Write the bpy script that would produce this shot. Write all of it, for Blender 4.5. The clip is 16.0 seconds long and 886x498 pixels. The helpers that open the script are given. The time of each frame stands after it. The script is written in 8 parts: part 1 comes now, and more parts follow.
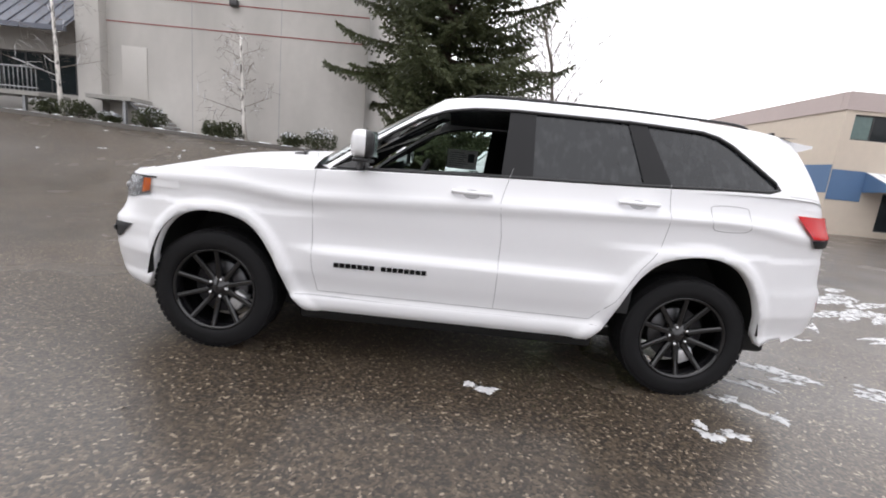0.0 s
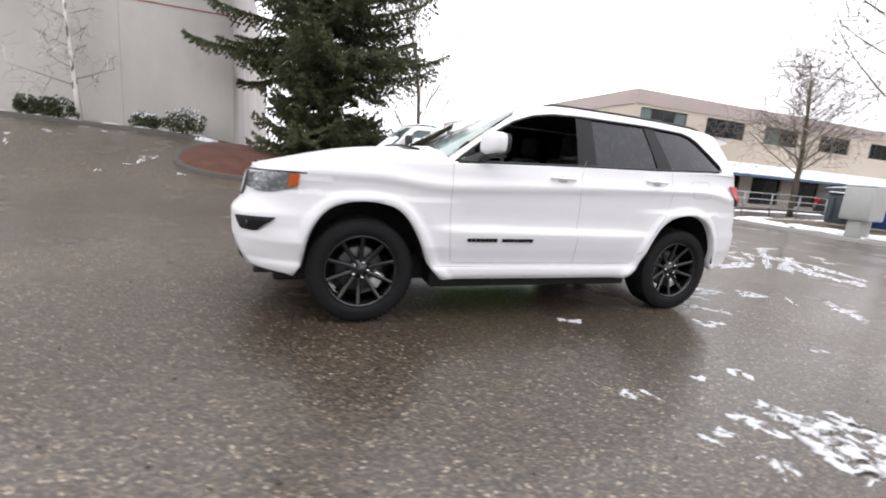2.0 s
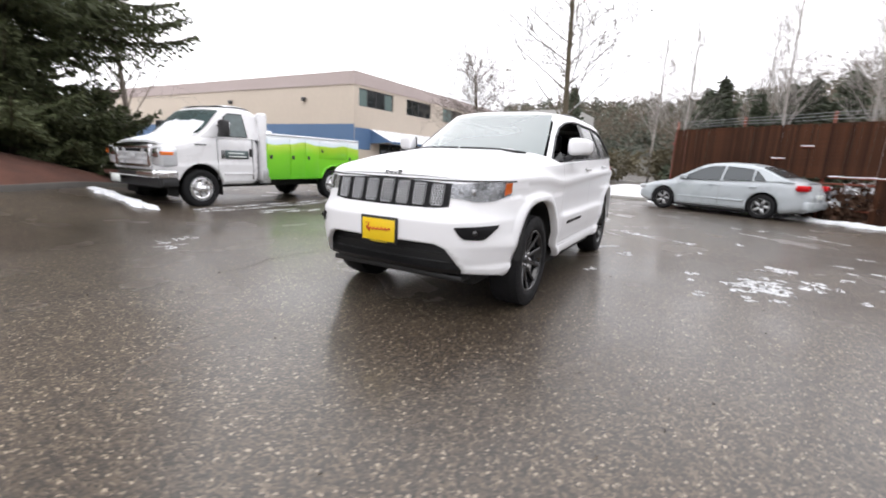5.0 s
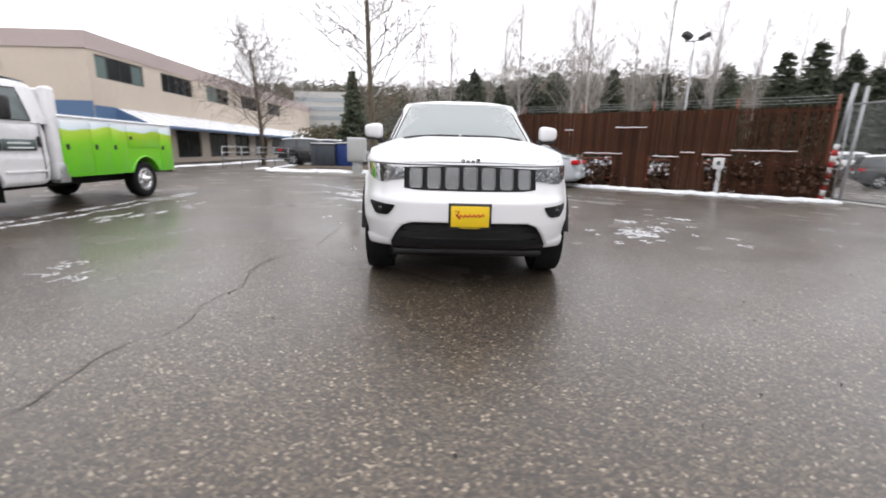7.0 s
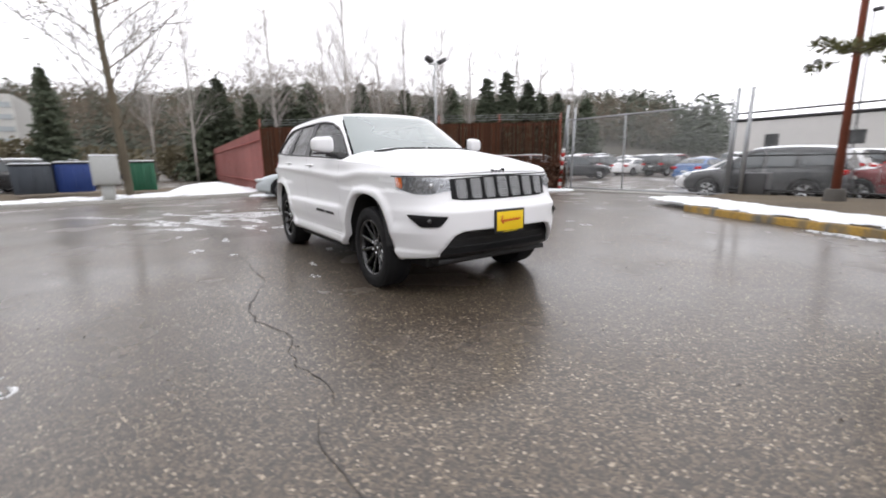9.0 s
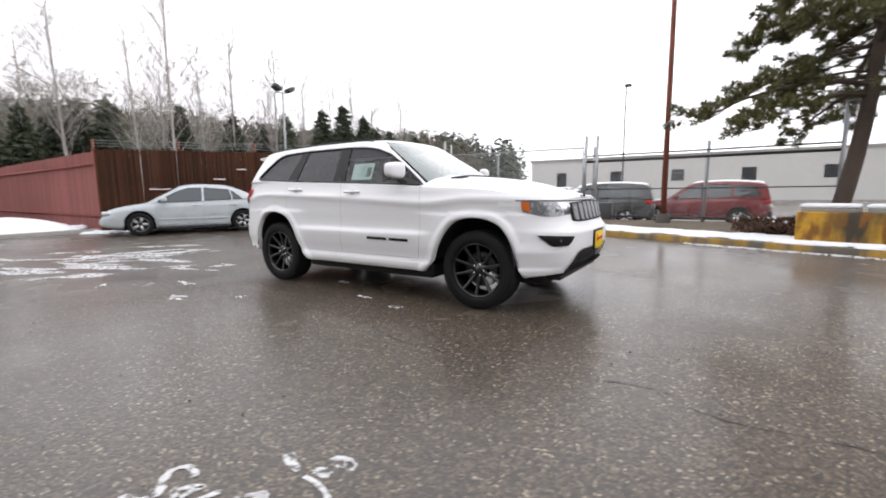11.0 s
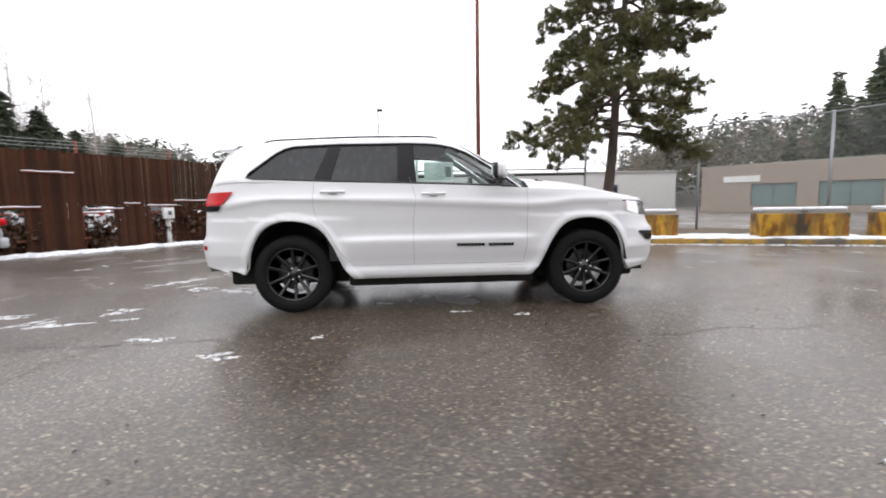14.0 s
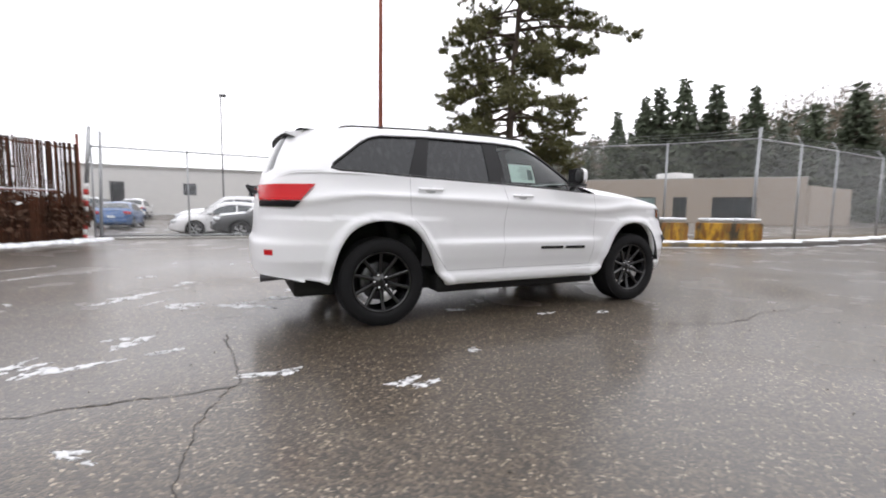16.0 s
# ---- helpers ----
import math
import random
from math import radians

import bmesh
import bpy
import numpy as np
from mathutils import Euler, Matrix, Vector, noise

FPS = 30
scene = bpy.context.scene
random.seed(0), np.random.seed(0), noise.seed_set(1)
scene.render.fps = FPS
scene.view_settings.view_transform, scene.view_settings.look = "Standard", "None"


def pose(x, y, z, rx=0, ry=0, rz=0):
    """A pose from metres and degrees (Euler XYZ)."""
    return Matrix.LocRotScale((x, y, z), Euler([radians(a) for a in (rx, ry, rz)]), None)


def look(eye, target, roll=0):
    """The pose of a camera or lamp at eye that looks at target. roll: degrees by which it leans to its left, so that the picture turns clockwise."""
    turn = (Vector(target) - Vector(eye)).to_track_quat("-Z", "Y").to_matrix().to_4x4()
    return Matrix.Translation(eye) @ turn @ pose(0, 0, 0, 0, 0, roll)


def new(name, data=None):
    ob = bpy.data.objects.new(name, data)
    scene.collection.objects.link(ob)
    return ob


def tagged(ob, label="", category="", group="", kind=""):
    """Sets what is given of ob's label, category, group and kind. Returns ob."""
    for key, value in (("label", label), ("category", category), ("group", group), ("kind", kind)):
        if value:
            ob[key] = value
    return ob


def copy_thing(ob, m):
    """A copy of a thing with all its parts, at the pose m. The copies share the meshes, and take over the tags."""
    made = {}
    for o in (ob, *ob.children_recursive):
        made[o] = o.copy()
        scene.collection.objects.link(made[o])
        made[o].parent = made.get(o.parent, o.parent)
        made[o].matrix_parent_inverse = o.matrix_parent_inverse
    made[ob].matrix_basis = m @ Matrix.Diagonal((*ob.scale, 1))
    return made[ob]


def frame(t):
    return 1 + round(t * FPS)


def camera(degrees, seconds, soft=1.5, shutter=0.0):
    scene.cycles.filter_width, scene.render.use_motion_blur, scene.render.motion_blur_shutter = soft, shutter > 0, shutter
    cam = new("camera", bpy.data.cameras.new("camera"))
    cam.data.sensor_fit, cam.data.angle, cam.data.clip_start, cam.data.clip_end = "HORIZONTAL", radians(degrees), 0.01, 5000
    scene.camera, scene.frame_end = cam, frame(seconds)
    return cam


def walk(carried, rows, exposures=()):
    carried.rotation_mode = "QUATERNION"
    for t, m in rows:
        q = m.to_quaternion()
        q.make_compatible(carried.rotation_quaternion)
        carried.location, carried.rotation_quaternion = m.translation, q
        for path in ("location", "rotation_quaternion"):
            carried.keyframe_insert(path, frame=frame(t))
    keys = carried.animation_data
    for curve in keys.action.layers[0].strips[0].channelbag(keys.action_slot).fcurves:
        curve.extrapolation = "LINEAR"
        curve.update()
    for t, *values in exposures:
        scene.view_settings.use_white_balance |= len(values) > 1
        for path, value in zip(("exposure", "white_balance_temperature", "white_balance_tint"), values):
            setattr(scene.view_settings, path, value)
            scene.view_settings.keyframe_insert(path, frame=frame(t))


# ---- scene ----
cam = camera(91.2, 16.0, soft=1.8, shutter=0.5)
PATH = [
    (0, (0.023, 3.474, 1.261), (0.051, 1.507, 0.897), 5.7),
    (0.5, (0.3, 3.64, 1.249), (0.231, 1.675, 0.883), 7.2),
    (1, (0.742, 3.893, 1.237), (0.444, 1.953, 0.852), 3.5),
    (1.5, (1.313, 3.922, 1.173), (0.801, 2.041, 0.728), 5.9),
    (2, (1.965, 3.88, 1.17), (1.281, 2.04, 0.788), 4.9),
    (2.5, (2.532, 3.703, 1.174), (1.713, 1.906, 0.852), 2.9),
    (3, (3.12, 3.527, 1.18), (2.113, 1.819, 0.914), 4.4),
    (5.5, (5.197, 1.471, 1.164), (3.398, 0.729, 0.703), 2.9),
    (6, (5.444, 0.917, 1.136), (3.569, 0.414, 0.658), 4.4),
    (6.5, (5.645, 0.347, 1.137), (3.708, 0.152, 0.68), 4.9),
    (7, (5.722, -0.257, 1.142), (3.771, -0.227, 0.7), 1.3),
    (7.5, (5.758, -0.847, 1.144), (3.82, -0.532, 0.761), 0.6),
    (8, (5.718, -1.481, 1.159), (3.837, -0.911, 0.79), 0.7),
    (8.5, (5.47, -2.035, 1.139), (3.691, -1.229, 0.709), 1.2),
    (9, (5.143, -2.538, 1.149), (3.508, -1.456, 0.755), -1.1),
    (11.5, (2.886, -4.821, 1.1), (2.033, -3.037, 0.806), -0.3),
    (12, (2.355, -5.035, 1.053), (1.79, -3.147, 0.712), -0.5),
    (12.5, (1.751, -5.17, 1.065), (1.421, -3.21, 0.841), -0.3),
    (13, (1.104, -5.224, 1.044), (0.873, -3.256, 0.766), 0.1),
    (13.5, (0.43, -5.236, 1.044), (0.338, -3.248, 0.847), 0.8),
    (14, (-0.22, -5.16, 1.021), (-0.113, -3.173, 0.822), -1.1),
    (14.5, (-0.84, -5.058, 1.018), (-0.553, -3.084, 0.868), 0.0),
    (15, (-1.433, -4.897, 1.018), (-0.959, -2.962, 0.844), -0.5),
    (15.5, (-2.016, -4.665, 1.037), (-1.373, -2.777, 0.883), -2.0),
    (16, (-2.553, -4.411, 1.012), (-1.702, -2.611, 0.825), 0.8),
]
walk(cam, [(t, look(eye, target, roll)) for t, eye, target, roll in PATH],
     ((0.0, 0.07), (0.6, 0.16), (2.0, 0.18), (3.0, 0.20), (5.5, 0.14), (7.0, 0.0), (9.0, 0.0), (12.0, -0.05), (14.0, 0.03), (16.0, 0.02)))

# world: overcast winter sky
world = bpy.data.worlds.new("overcast_sky")
scene.world = world
world.use_nodes = True
wn, wl = world.node_tree.nodes, world.node_tree.links
wn.clear()
sky = wn.new("ShaderNodeTexSky")
sky.sky_type = "NISHITA"
sky.sun_disc = False
sky.sun_elevation = radians(38)
sky.sun_rotation = radians(200)
sky.dust_density = 6.0
hue = wn.new("ShaderNodeHueSaturation")
hue.inputs["Saturation"].default_value = 0.06
hue.inputs["Value"].default_value = 0.07
cloud = wn.new("ShaderNodeMix")
cloud.data_type = "RGBA"
cloud.inputs["Factor"].default_value = 0.8
cloud.inputs["B"].default_value = (2.15, 2.13, 2.245, 1)
wback = wn.new("ShaderNodeBackground")
wback.inputs["Strength"].default_value = 1.0
wout = wn.new("ShaderNodeOutputWorld")
wl.new(sky.outputs["Color"], hue.inputs["Color"])
wl.new(hue.outputs["Color"], cloud.inputs["A"])
wl.new(cloud.outputs["Result"], wback.inputs["Color"])
wl.new(wback.outputs["Background"], wout.inputs["Surface"])
sun_data = bpy.data.lights.new("sun", "SUN")
sun_data.energy, sun_data.angle, sun_data.color = 0.6, radians(40), (1.0, 0.97, 0.93)
sun = new("sun", sun_data)
sun.matrix_world = look((20, 10, 40), (0, 0, 0))


# ---- materials ----
def mat(name, color, rough=0.5, metal=0.0, vary=0.0, scale=8.0, bump=0.0, bump_scale=60.0, coat=0.0, spec=0.5, per_object=0.0):
    """A principled material with two-scale noise in colour and relief."""
    m = bpy.data.materials.new(name)
    m.use_nodes = True
    n, l = m.node_tree.nodes, m.node_tree.links
    p = n["Principled BSDF"]
    p.inputs["Base Color"].default_value = (*color, 1)
    p.inputs["Roughness"].default_value = rough
    p.inputs["Metallic"].default_value = metal
    p.inputs["Coat Weight"].default_value = coat
    p.inputs["Coat Roughness"].default_value = 0.04
    p.inputs["Specular IOR Level"].default_value = spec
    tc = n.new("ShaderNodeTexCoord")
    if vary:
        big, fine, add, ramp = n.new("ShaderNodeTexNoise"), n.new("ShaderNodeTexNoise"), n.new("ShaderNodeMath"), n.new("ShaderNodeMapRange")
        big.inputs["Scale"].default_value, fine.inputs["Scale"].default_value = scale * 0.18, scale * 3
        big.inputs["Detail"].default_value, fine.inputs["Detail"].default_value = 5, 6
        l.new(tc.outputs["Object"], big.inputs["Vector"])
        l.new(tc.outputs["Object"], fine.inputs["Vector"])
        add.operation = "ADD"
        l.new(big.outputs["Fac"], add.inputs[0])
        l.new(fine.outputs["Fac"], add.inputs[1])
        ramp.inputs["From Min"].default_value, ramp.inputs["From Max"].default_value = 0.6, 1.4
        ramp.inputs["To Min"].default_value, ramp.inputs["To Max"].default_value = 1 - vary, 1 + vary
        l.new(add.outputs[0], ramp.inputs["Value"])
        mul = n.new("ShaderNodeVectorMath")
        mul.operation = "SCALE"
        mul.inputs[0].default_value = color
        l.new(ramp.outputs[0], mul.inputs["Scale"])
        last = mul.outputs[0]
        if per_object:
            info, r2, m2 = n.new("ShaderNodeObjectInfo"), n.new("ShaderNodeMapRange"), n.new("ShaderNodeVectorMath")
            m2.operation = "SCALE"
            r2.inputs["To Min"].default_value, r2.inputs["To Max"].default_value = 1 - per_object, 1 + per_object
            l.new(info.outputs["Random"], r2.inputs["Value"])
            l.new(last, m2.inputs[0])
            l.new(r2.outputs[0], m2.inputs["Scale"])
            last = m2.outputs[0]
        l.new(last, p.inputs["Base Color"])
        r3 = n.new("ShaderNodeMapRange")
        r3.inputs["From Min"].default_value, r3.inputs["From Max"].default_value = 0.3, 0.7
        r3.inputs["To Min"].default_value, r3.inputs["To Max"].default_value = max(0.02, rough - 0.1), min(1, rough + 0.1)
        l.new(fine.outputs["Fac"], r3.inputs["Value"])
        l.new(r3.outputs[0], p.inputs["Roughness"])
    if bump:
        bn, bb = n.new("ShaderNodeTexNoise"), n.new("ShaderNodeBump")
        bn.inputs["Scale"].default_value, bn.inputs["Detail"].default_value = bump_scale, 4
        bb.inputs["Strength"].default_value, bb.inputs["Distance"].default_value = bump, 0.01
        l.new(tc.outputs["Object"], bn.inputs["Vector"])
        l.new(bn.outputs["Fac"], bb.inputs["Height"])
        l.new(bb.outputs["Normal"], p.inputs["Normal"])
    return m


def glass_mat(name, tint, rough=0.0, clear=0.75, pale_share=0.0):
    """Thin window glass: see-through by the tint, with a fresnel gloss."""
    m = bpy.data.materials.new(name)
    m.use_nodes = True
    n, l = m.node_tree.nodes, m.node_tree.links
    n.clear()
    tr, gl, mix, fr, out = (n.new("ShaderNode" + k) for k in ("BsdfTransparent", "BsdfGlossy", "MixShader", "Fresnel", "OutputMaterial"))
    tr.inputs["Color"].default_value = (*tint, 1)
    gl.inputs["Roughness"].default_value = rough
    fr.inputs["IOR"].default_value = 1.52
    gain = n.new("ShaderNodeMath")
    gain.operation = "MULTIPLY"
    gain.inputs[1].default_value = 2.0 - clear
    gain.use_clamp = True
    l.new(fr.outputs[0], gain.inputs[0])
    l.new(gain.outputs[0], mix.inputs["Fac"])
    base = tr.outputs[0]
    if pale_share:  # pale teal diffuse mixed into the see-through pane
        df, mx = n.new("ShaderNodeBsdfDiffuse"), n.new("ShaderNodeMixShader")
        df.inputs["Color"].default_value = (0.62, 0.72, 0.71, 1)
        mx.inputs["Fac"].default_value = pale_share
        l.new(tr.outputs[0], mx.inputs[1])
        l.new(df.outputs[0], mx.inputs[2])
        base = mx.outputs[0]
    l.new(base, mix.inputs[1])
    l.new(gl.outputs[0], mix.inputs[2])
    l.new(mix.outputs[0], out.inputs["Surface"])
    return m


white_paint = mat("white_paint", (0.83, 0.832, 0.85), 0.35, coat=0.25)
black_gloss = mat("black_gloss", (0.012, 0.012, 0.013), 0.12, coat=0.5)
black_plastic = mat("black_plastic", (0.018, 0.018, 0.019), 0.5, vary=0.15, scale=20, bump=0.15, bump_scale=300)
dark_liner = mat("dark_liner", (0.008, 0.008, 0.008), 0.8)
rubber = mat("tyre_rubber", (0.012, 0.012, 0.013), 0.7, vary=0.3, scale=12, bump=0.2, bump_scale=150, spec=0.18)
rim_black = mat("rim_black", (0.006, 0.006, 0.007), 0.16, coat=0.6, spec=0.4)
dark_steel = mat("dark_steel", (0.10, 0.10, 0.105), 0.4, metal=0.8, vary=0.2, scale=15)
steel = mat("steel", (0.45, 0.45, 0.46), 0.35, metal=1.0, vary=0.15, scale=15)
chrome = mat("chrome", (0.75, 0.75, 0.76), 0.12, metal=1.0)
alloy_bright = mat("alloy_bright", (0.55, 0.55, 0.56), 0.4, metal=0.6, vary=0.3, scale=30)
silver_trim = mat("silver_trim", (0.62, 0.63, 0.65), 0.35, metal=0.3)
frame_grey = mat("frame_grey", (0.16, 0.162, 0.168), 0.4, metal=0.4)
seam_dark = mat("seam_dark", (0.32, 0.32, 0.33), 0.6)
privacy_glass = mat("privacy_glass", (0.014, 0.016, 0.018), 0.10, spec=0.48, vary=0.2, scale=8)
pillar_black = mat("pillar_black", (0.010, 0.010, 0.011), 0.35, spec=0.25)
grille_black = mat("grille_black", (0.007, 0.007, 0.008), 0.5, spec=0.2)
clear_glass = glass_mat("clear_glass", (0.72, 0.86, 0.82))
screen_glass = glass_mat("screen_glass", (0.62, 0.76, 0.73), clear=0.0, pale_share=0.36)
lamp_glass = glass_mat("lamp_glass", (0.93, 0.94, 0.95), clear=1.35)
red_lens = mat("red_lens", (0.52, 0.008, 0.012), 0.22, spec=0.22)
amber_lens = mat("amber_lens", (0.75, 0.16, 0.02), 0.15, coat=0.6)
interior_dark = mat("interior_dark", (0.022, 0.022, 0.024), 0.65, vary=0.2, scale=10)
paper = mat("paper", (0.78, 0.82, 0.80), 0.7, vary=0.04, scale=20)
ink = mat("ink", (0.10, 0.13, 0.13), 0.7)
yellow_card = mat("yellow_card", (0.85, 0.58, 0.01), 0.5, vary=0.05, scale=20)
red_ink = mat("red_ink", (0.55, 0.03, 0.02), 0.6)
snow = mat("snow", (0.82, 0.84, 0.87), 0.75, vary=0.10, scale=6, bump=0.5, bump_scale=30)


# ---- building helpers ----
def pchip(*pts):
    """A smooth monotone curve through the points, as a function."""
    xs, ys = np.array([p[0] for p in pts], float), np.array([p[1] for p in pts], float)
    h, d = np.diff(xs), np.diff(ys) / np.diff(xs)
    m = np.zeros(len(xs))
    m[0], m[-1] = d[0], d[-1]
    for i in range(1, len(xs) - 1):
        if d[i - 1] * d[i] > 0:
            a, b = 2 * h[i] + h[i - 1], h[i] + 2 * h[i - 1]
            m[i] = (a + b) / (a / d[i - 1] + b / d[i])
    def f(v):
        v = min(max(v, xs[0]), xs[-1])
        i = min(int(np.searchsorted(xs, v, "right")) - 1, len(xs) - 2)
        t = (v - xs[i]) / h[i]
        return float((2 * t ** 3 - 3 * t ** 2 + 1) * ys[i] + (t ** 3 - 2 * t ** 2 + t) * h[i] * m[i]
                     + (3 * t ** 2 - 2 * t ** 3) * ys[i + 1] + (t ** 3 - t ** 2) * h[i] * m[i + 1])
    return f


def smooth(e0, e1, v):
    t = min(max((v - e0) / (e1 - e0), 0), 1)
    return t * t * (3 - 2 * t)


def spline(pts, closed=True, steps=6):
    """Catmull-Rom points through pts."""
    p = [Vector(q) for q in pts]
    n, out = len(p), []
    for i in range(n if closed else n - 1):
        a, b, c, d = ((p[(i + k) % n] if closed else p[min(max(i + k, 0), n - 1)]) for k in (-1, 0, 1, 2))
        for s in range(steps):
            t = s / steps
            out.append(0.5 * ((2 * b) + (c - a) * t + (2 * a - 5 * b + 4 * c - d) * t * t + (3 * b - a - 3 * c + d) * t ** 3))
    if not closed:
        out.append(p[-1])
    return out


def empty(name, label, category, m=None, group="", kind=""):
    ob = new(name)
    ob.empty_display_size = 0.2
    if m is not None:
        ob.matrix_world = m
    return tagged(ob, label, category, group, kind)


def part(name, bm, material, parent=None, label="", smoothed=True, kind=""):
    """Links a bmesh as one mesh object under a thing or a part."""
    me = bpy.data.meshes.new(name)
    bm.to_mesh(me)
    bm.free()
    me.materials.append(material)
    if smoothed:
        me.polygons.foreach_set("use_smooth", [True] * len(me.polygons))
    ob = new(name, me)
    ob.parent = parent
    return tagged(ob, label, kind=kind)


def mesh_part(name, verts, faces, material, parent=None, label="", smoothed=True, kind=""):
    me = bpy.data.meshes.new(name)
    me.from_pydata(verts, [], faces)
    me.update()
    me.materials.append(material)
    if smoothed:
        me.polygons.foreach_set("use_smooth", [True] * len(me.polygons))
    ob = new(name, me)
    ob.parent = parent
    return tagged(ob, label, kind=kind)


def add_box(bm, lo, hi, bevel=0.0, m=None):
    """A box with rounded edges into a bmesh."""
    lo, hi = Vector(lo), Vector(hi)
    made = bmesh.ops.create_cube(bm, size=1.0)["verts"]
    for v in made:
        v.co = Vector(((lo[i] + hi[i]) / 2 + v.co[i] * (hi[i] - lo[i]) for i in range(3)))
    if bevel:
        made = bmesh.ops.bevel(bm, geom=list({e for v in made for e in v.link_edges}), offset=bevel, segments=2, affect="EDGES", profile=0.5)["verts"]
        made = list(made)
    if m is not None:
        if bevel:
            seen, todo = set(made), list(made)
            while todo:
                for e in todo.pop().link_edges:
                    for w in e.verts:
                        if w not in seen:
                            seen.add(w)
                            todo.append(w)
            made = list(seen)
        bmesh.ops.transform(bm, matrix=m, verts=made)
    return made


def box(lo, hi, bevel=0.0, m=None):
    bm = bmesh.new()
    add_box(bm, lo, hi, bevel, m)
    return bm


def lathe(profile, seg=48, axis="y"):
    """Turns (radius, along) points round an axis."""
    bm = bmesh.new()
    rows = []
    for r, a in profile:
        row = []
        for k in range(seg):
            t = 2 * math.pi * k / seg
            c, s = r * math.cos(t), r * math.sin(t)
            row.append(bm.verts.new((c, a, s) if axis == "y" else (c, s, a) if axis == "z" else (a, c, s)))
        rows.append(row)
    for p, q in zip(rows, rows[1:]):
        for k in range(seg):
            bm.faces.new((p[k], p[(k + 1) % seg], q[(k + 1) % seg], q[k]))
    return bm


def tube(pts, r, seg=6, closed=False, taper=None):
    """A tube along points; taper: the end's radius."""
    bm = bmesh.new()
    add_tube(bm, pts, r, seg, closed, taper)
    return bm


def add_tube(bm, pts, r, seg=6, closed=False, taper=None):
    pts = [Vector(p) for p in pts]
    n, rows = len(pts), []
    for i, p in enumerate(pts):
        a, b = (pts[i - 1], pts[(i + 1) % n]) if closed else (pts[max(i - 1, 0)], pts[min(i + 1, n - 1)])
        d = (b - a).normalized() if (b - a).length > 1e-9 else Vector((0, 0, 1))
        side = d.cross(Vector((0, 0, 1)) if abs(d.z) < 0.9 else Vector((1, 0, 0))).normalized()
        up = side.cross(d)
        rr = r if taper is None else r + (taper - r) * i / max(n - 1, 1)
        rows.append([bm.verts.new(p + rr * (math.cos(2 * math.pi * k / seg) * side + math.sin(2 * math.pi * k / seg) * up)) for k in range(seg)])
    for i in range(n if closed else n - 1):
        p, q = rows[i], rows[(i + 1) % n]
        for k in range(seg):
            bm.faces.new((p[k], p[(k + 1) % seg], q[(k + 1) % seg], q[k]))
    if not closed:
        bm.faces.new(rows[0][::-1])
        bm.faces.new(rows[-1])


def grid_mesh(f, nu, nv):
    """Vertices and faces of a patch f(u, v) over the unit square."""
    verts = [f(i / nu, j / nv) for j in range(nv + 1) for i in range(nu + 1)]
    w = nu + 1
    faces = [(j * w + i, j * w + i + 1, (j + 1) * w + i + 1, (j + 1) * w + i) for j in range(nv) for i in range(nu)]
    return verts, faces


def inside(poly, x, z):
    c = False
    for i in range(len(poly)):
        (ax, az), (bx, bz) = poly[i - 1][:2], poly[i][:2]
        if (az > z) != (bz > z) and x < (bx - ax) * (z - az) / (bz - az) + ax:
            c = not c
    return c


def nearest(poly, x, z):
    """The nearest point of a closed polyline and its distance."""
    a = np.array([p[:2] for p in poly], float)
    b = np.roll(a, -1, axis=0)
    d = b - a
    t = np.clip(((np.array([x, z]) - a) * d).sum(1) / np.maximum((d * d).sum(1), 1e-12), 0, 1)
    q = a + t[:, None] * d
    e = np.hypot(q[:, 0] - x, q[:, 1] - z)
    k = int(e.argmin())
    return q[k, 0], q[k, 1], float(e[k])


# ---- ground ----
def ground_z(x, y):
    """The lot is level by the cars, climbs to the grey hall and dips a little behind the gate."""
    up = smooth(-5.4, -11.6, y) if y < -5.4 else 0.0
    side = smooth(-2.5, 5.5, x) * (1.32 + 0.035 * max(0, min(x, 16) - 5.0))
    dip = smooth(11.2, 14.5, y) * (1 - smooth(41, 46, y)) * smooth(-25, -21, x) * (1 - smooth(9, 14, x)) if y > 11.2 else 0.0
    return up * side - 0.32 * dip


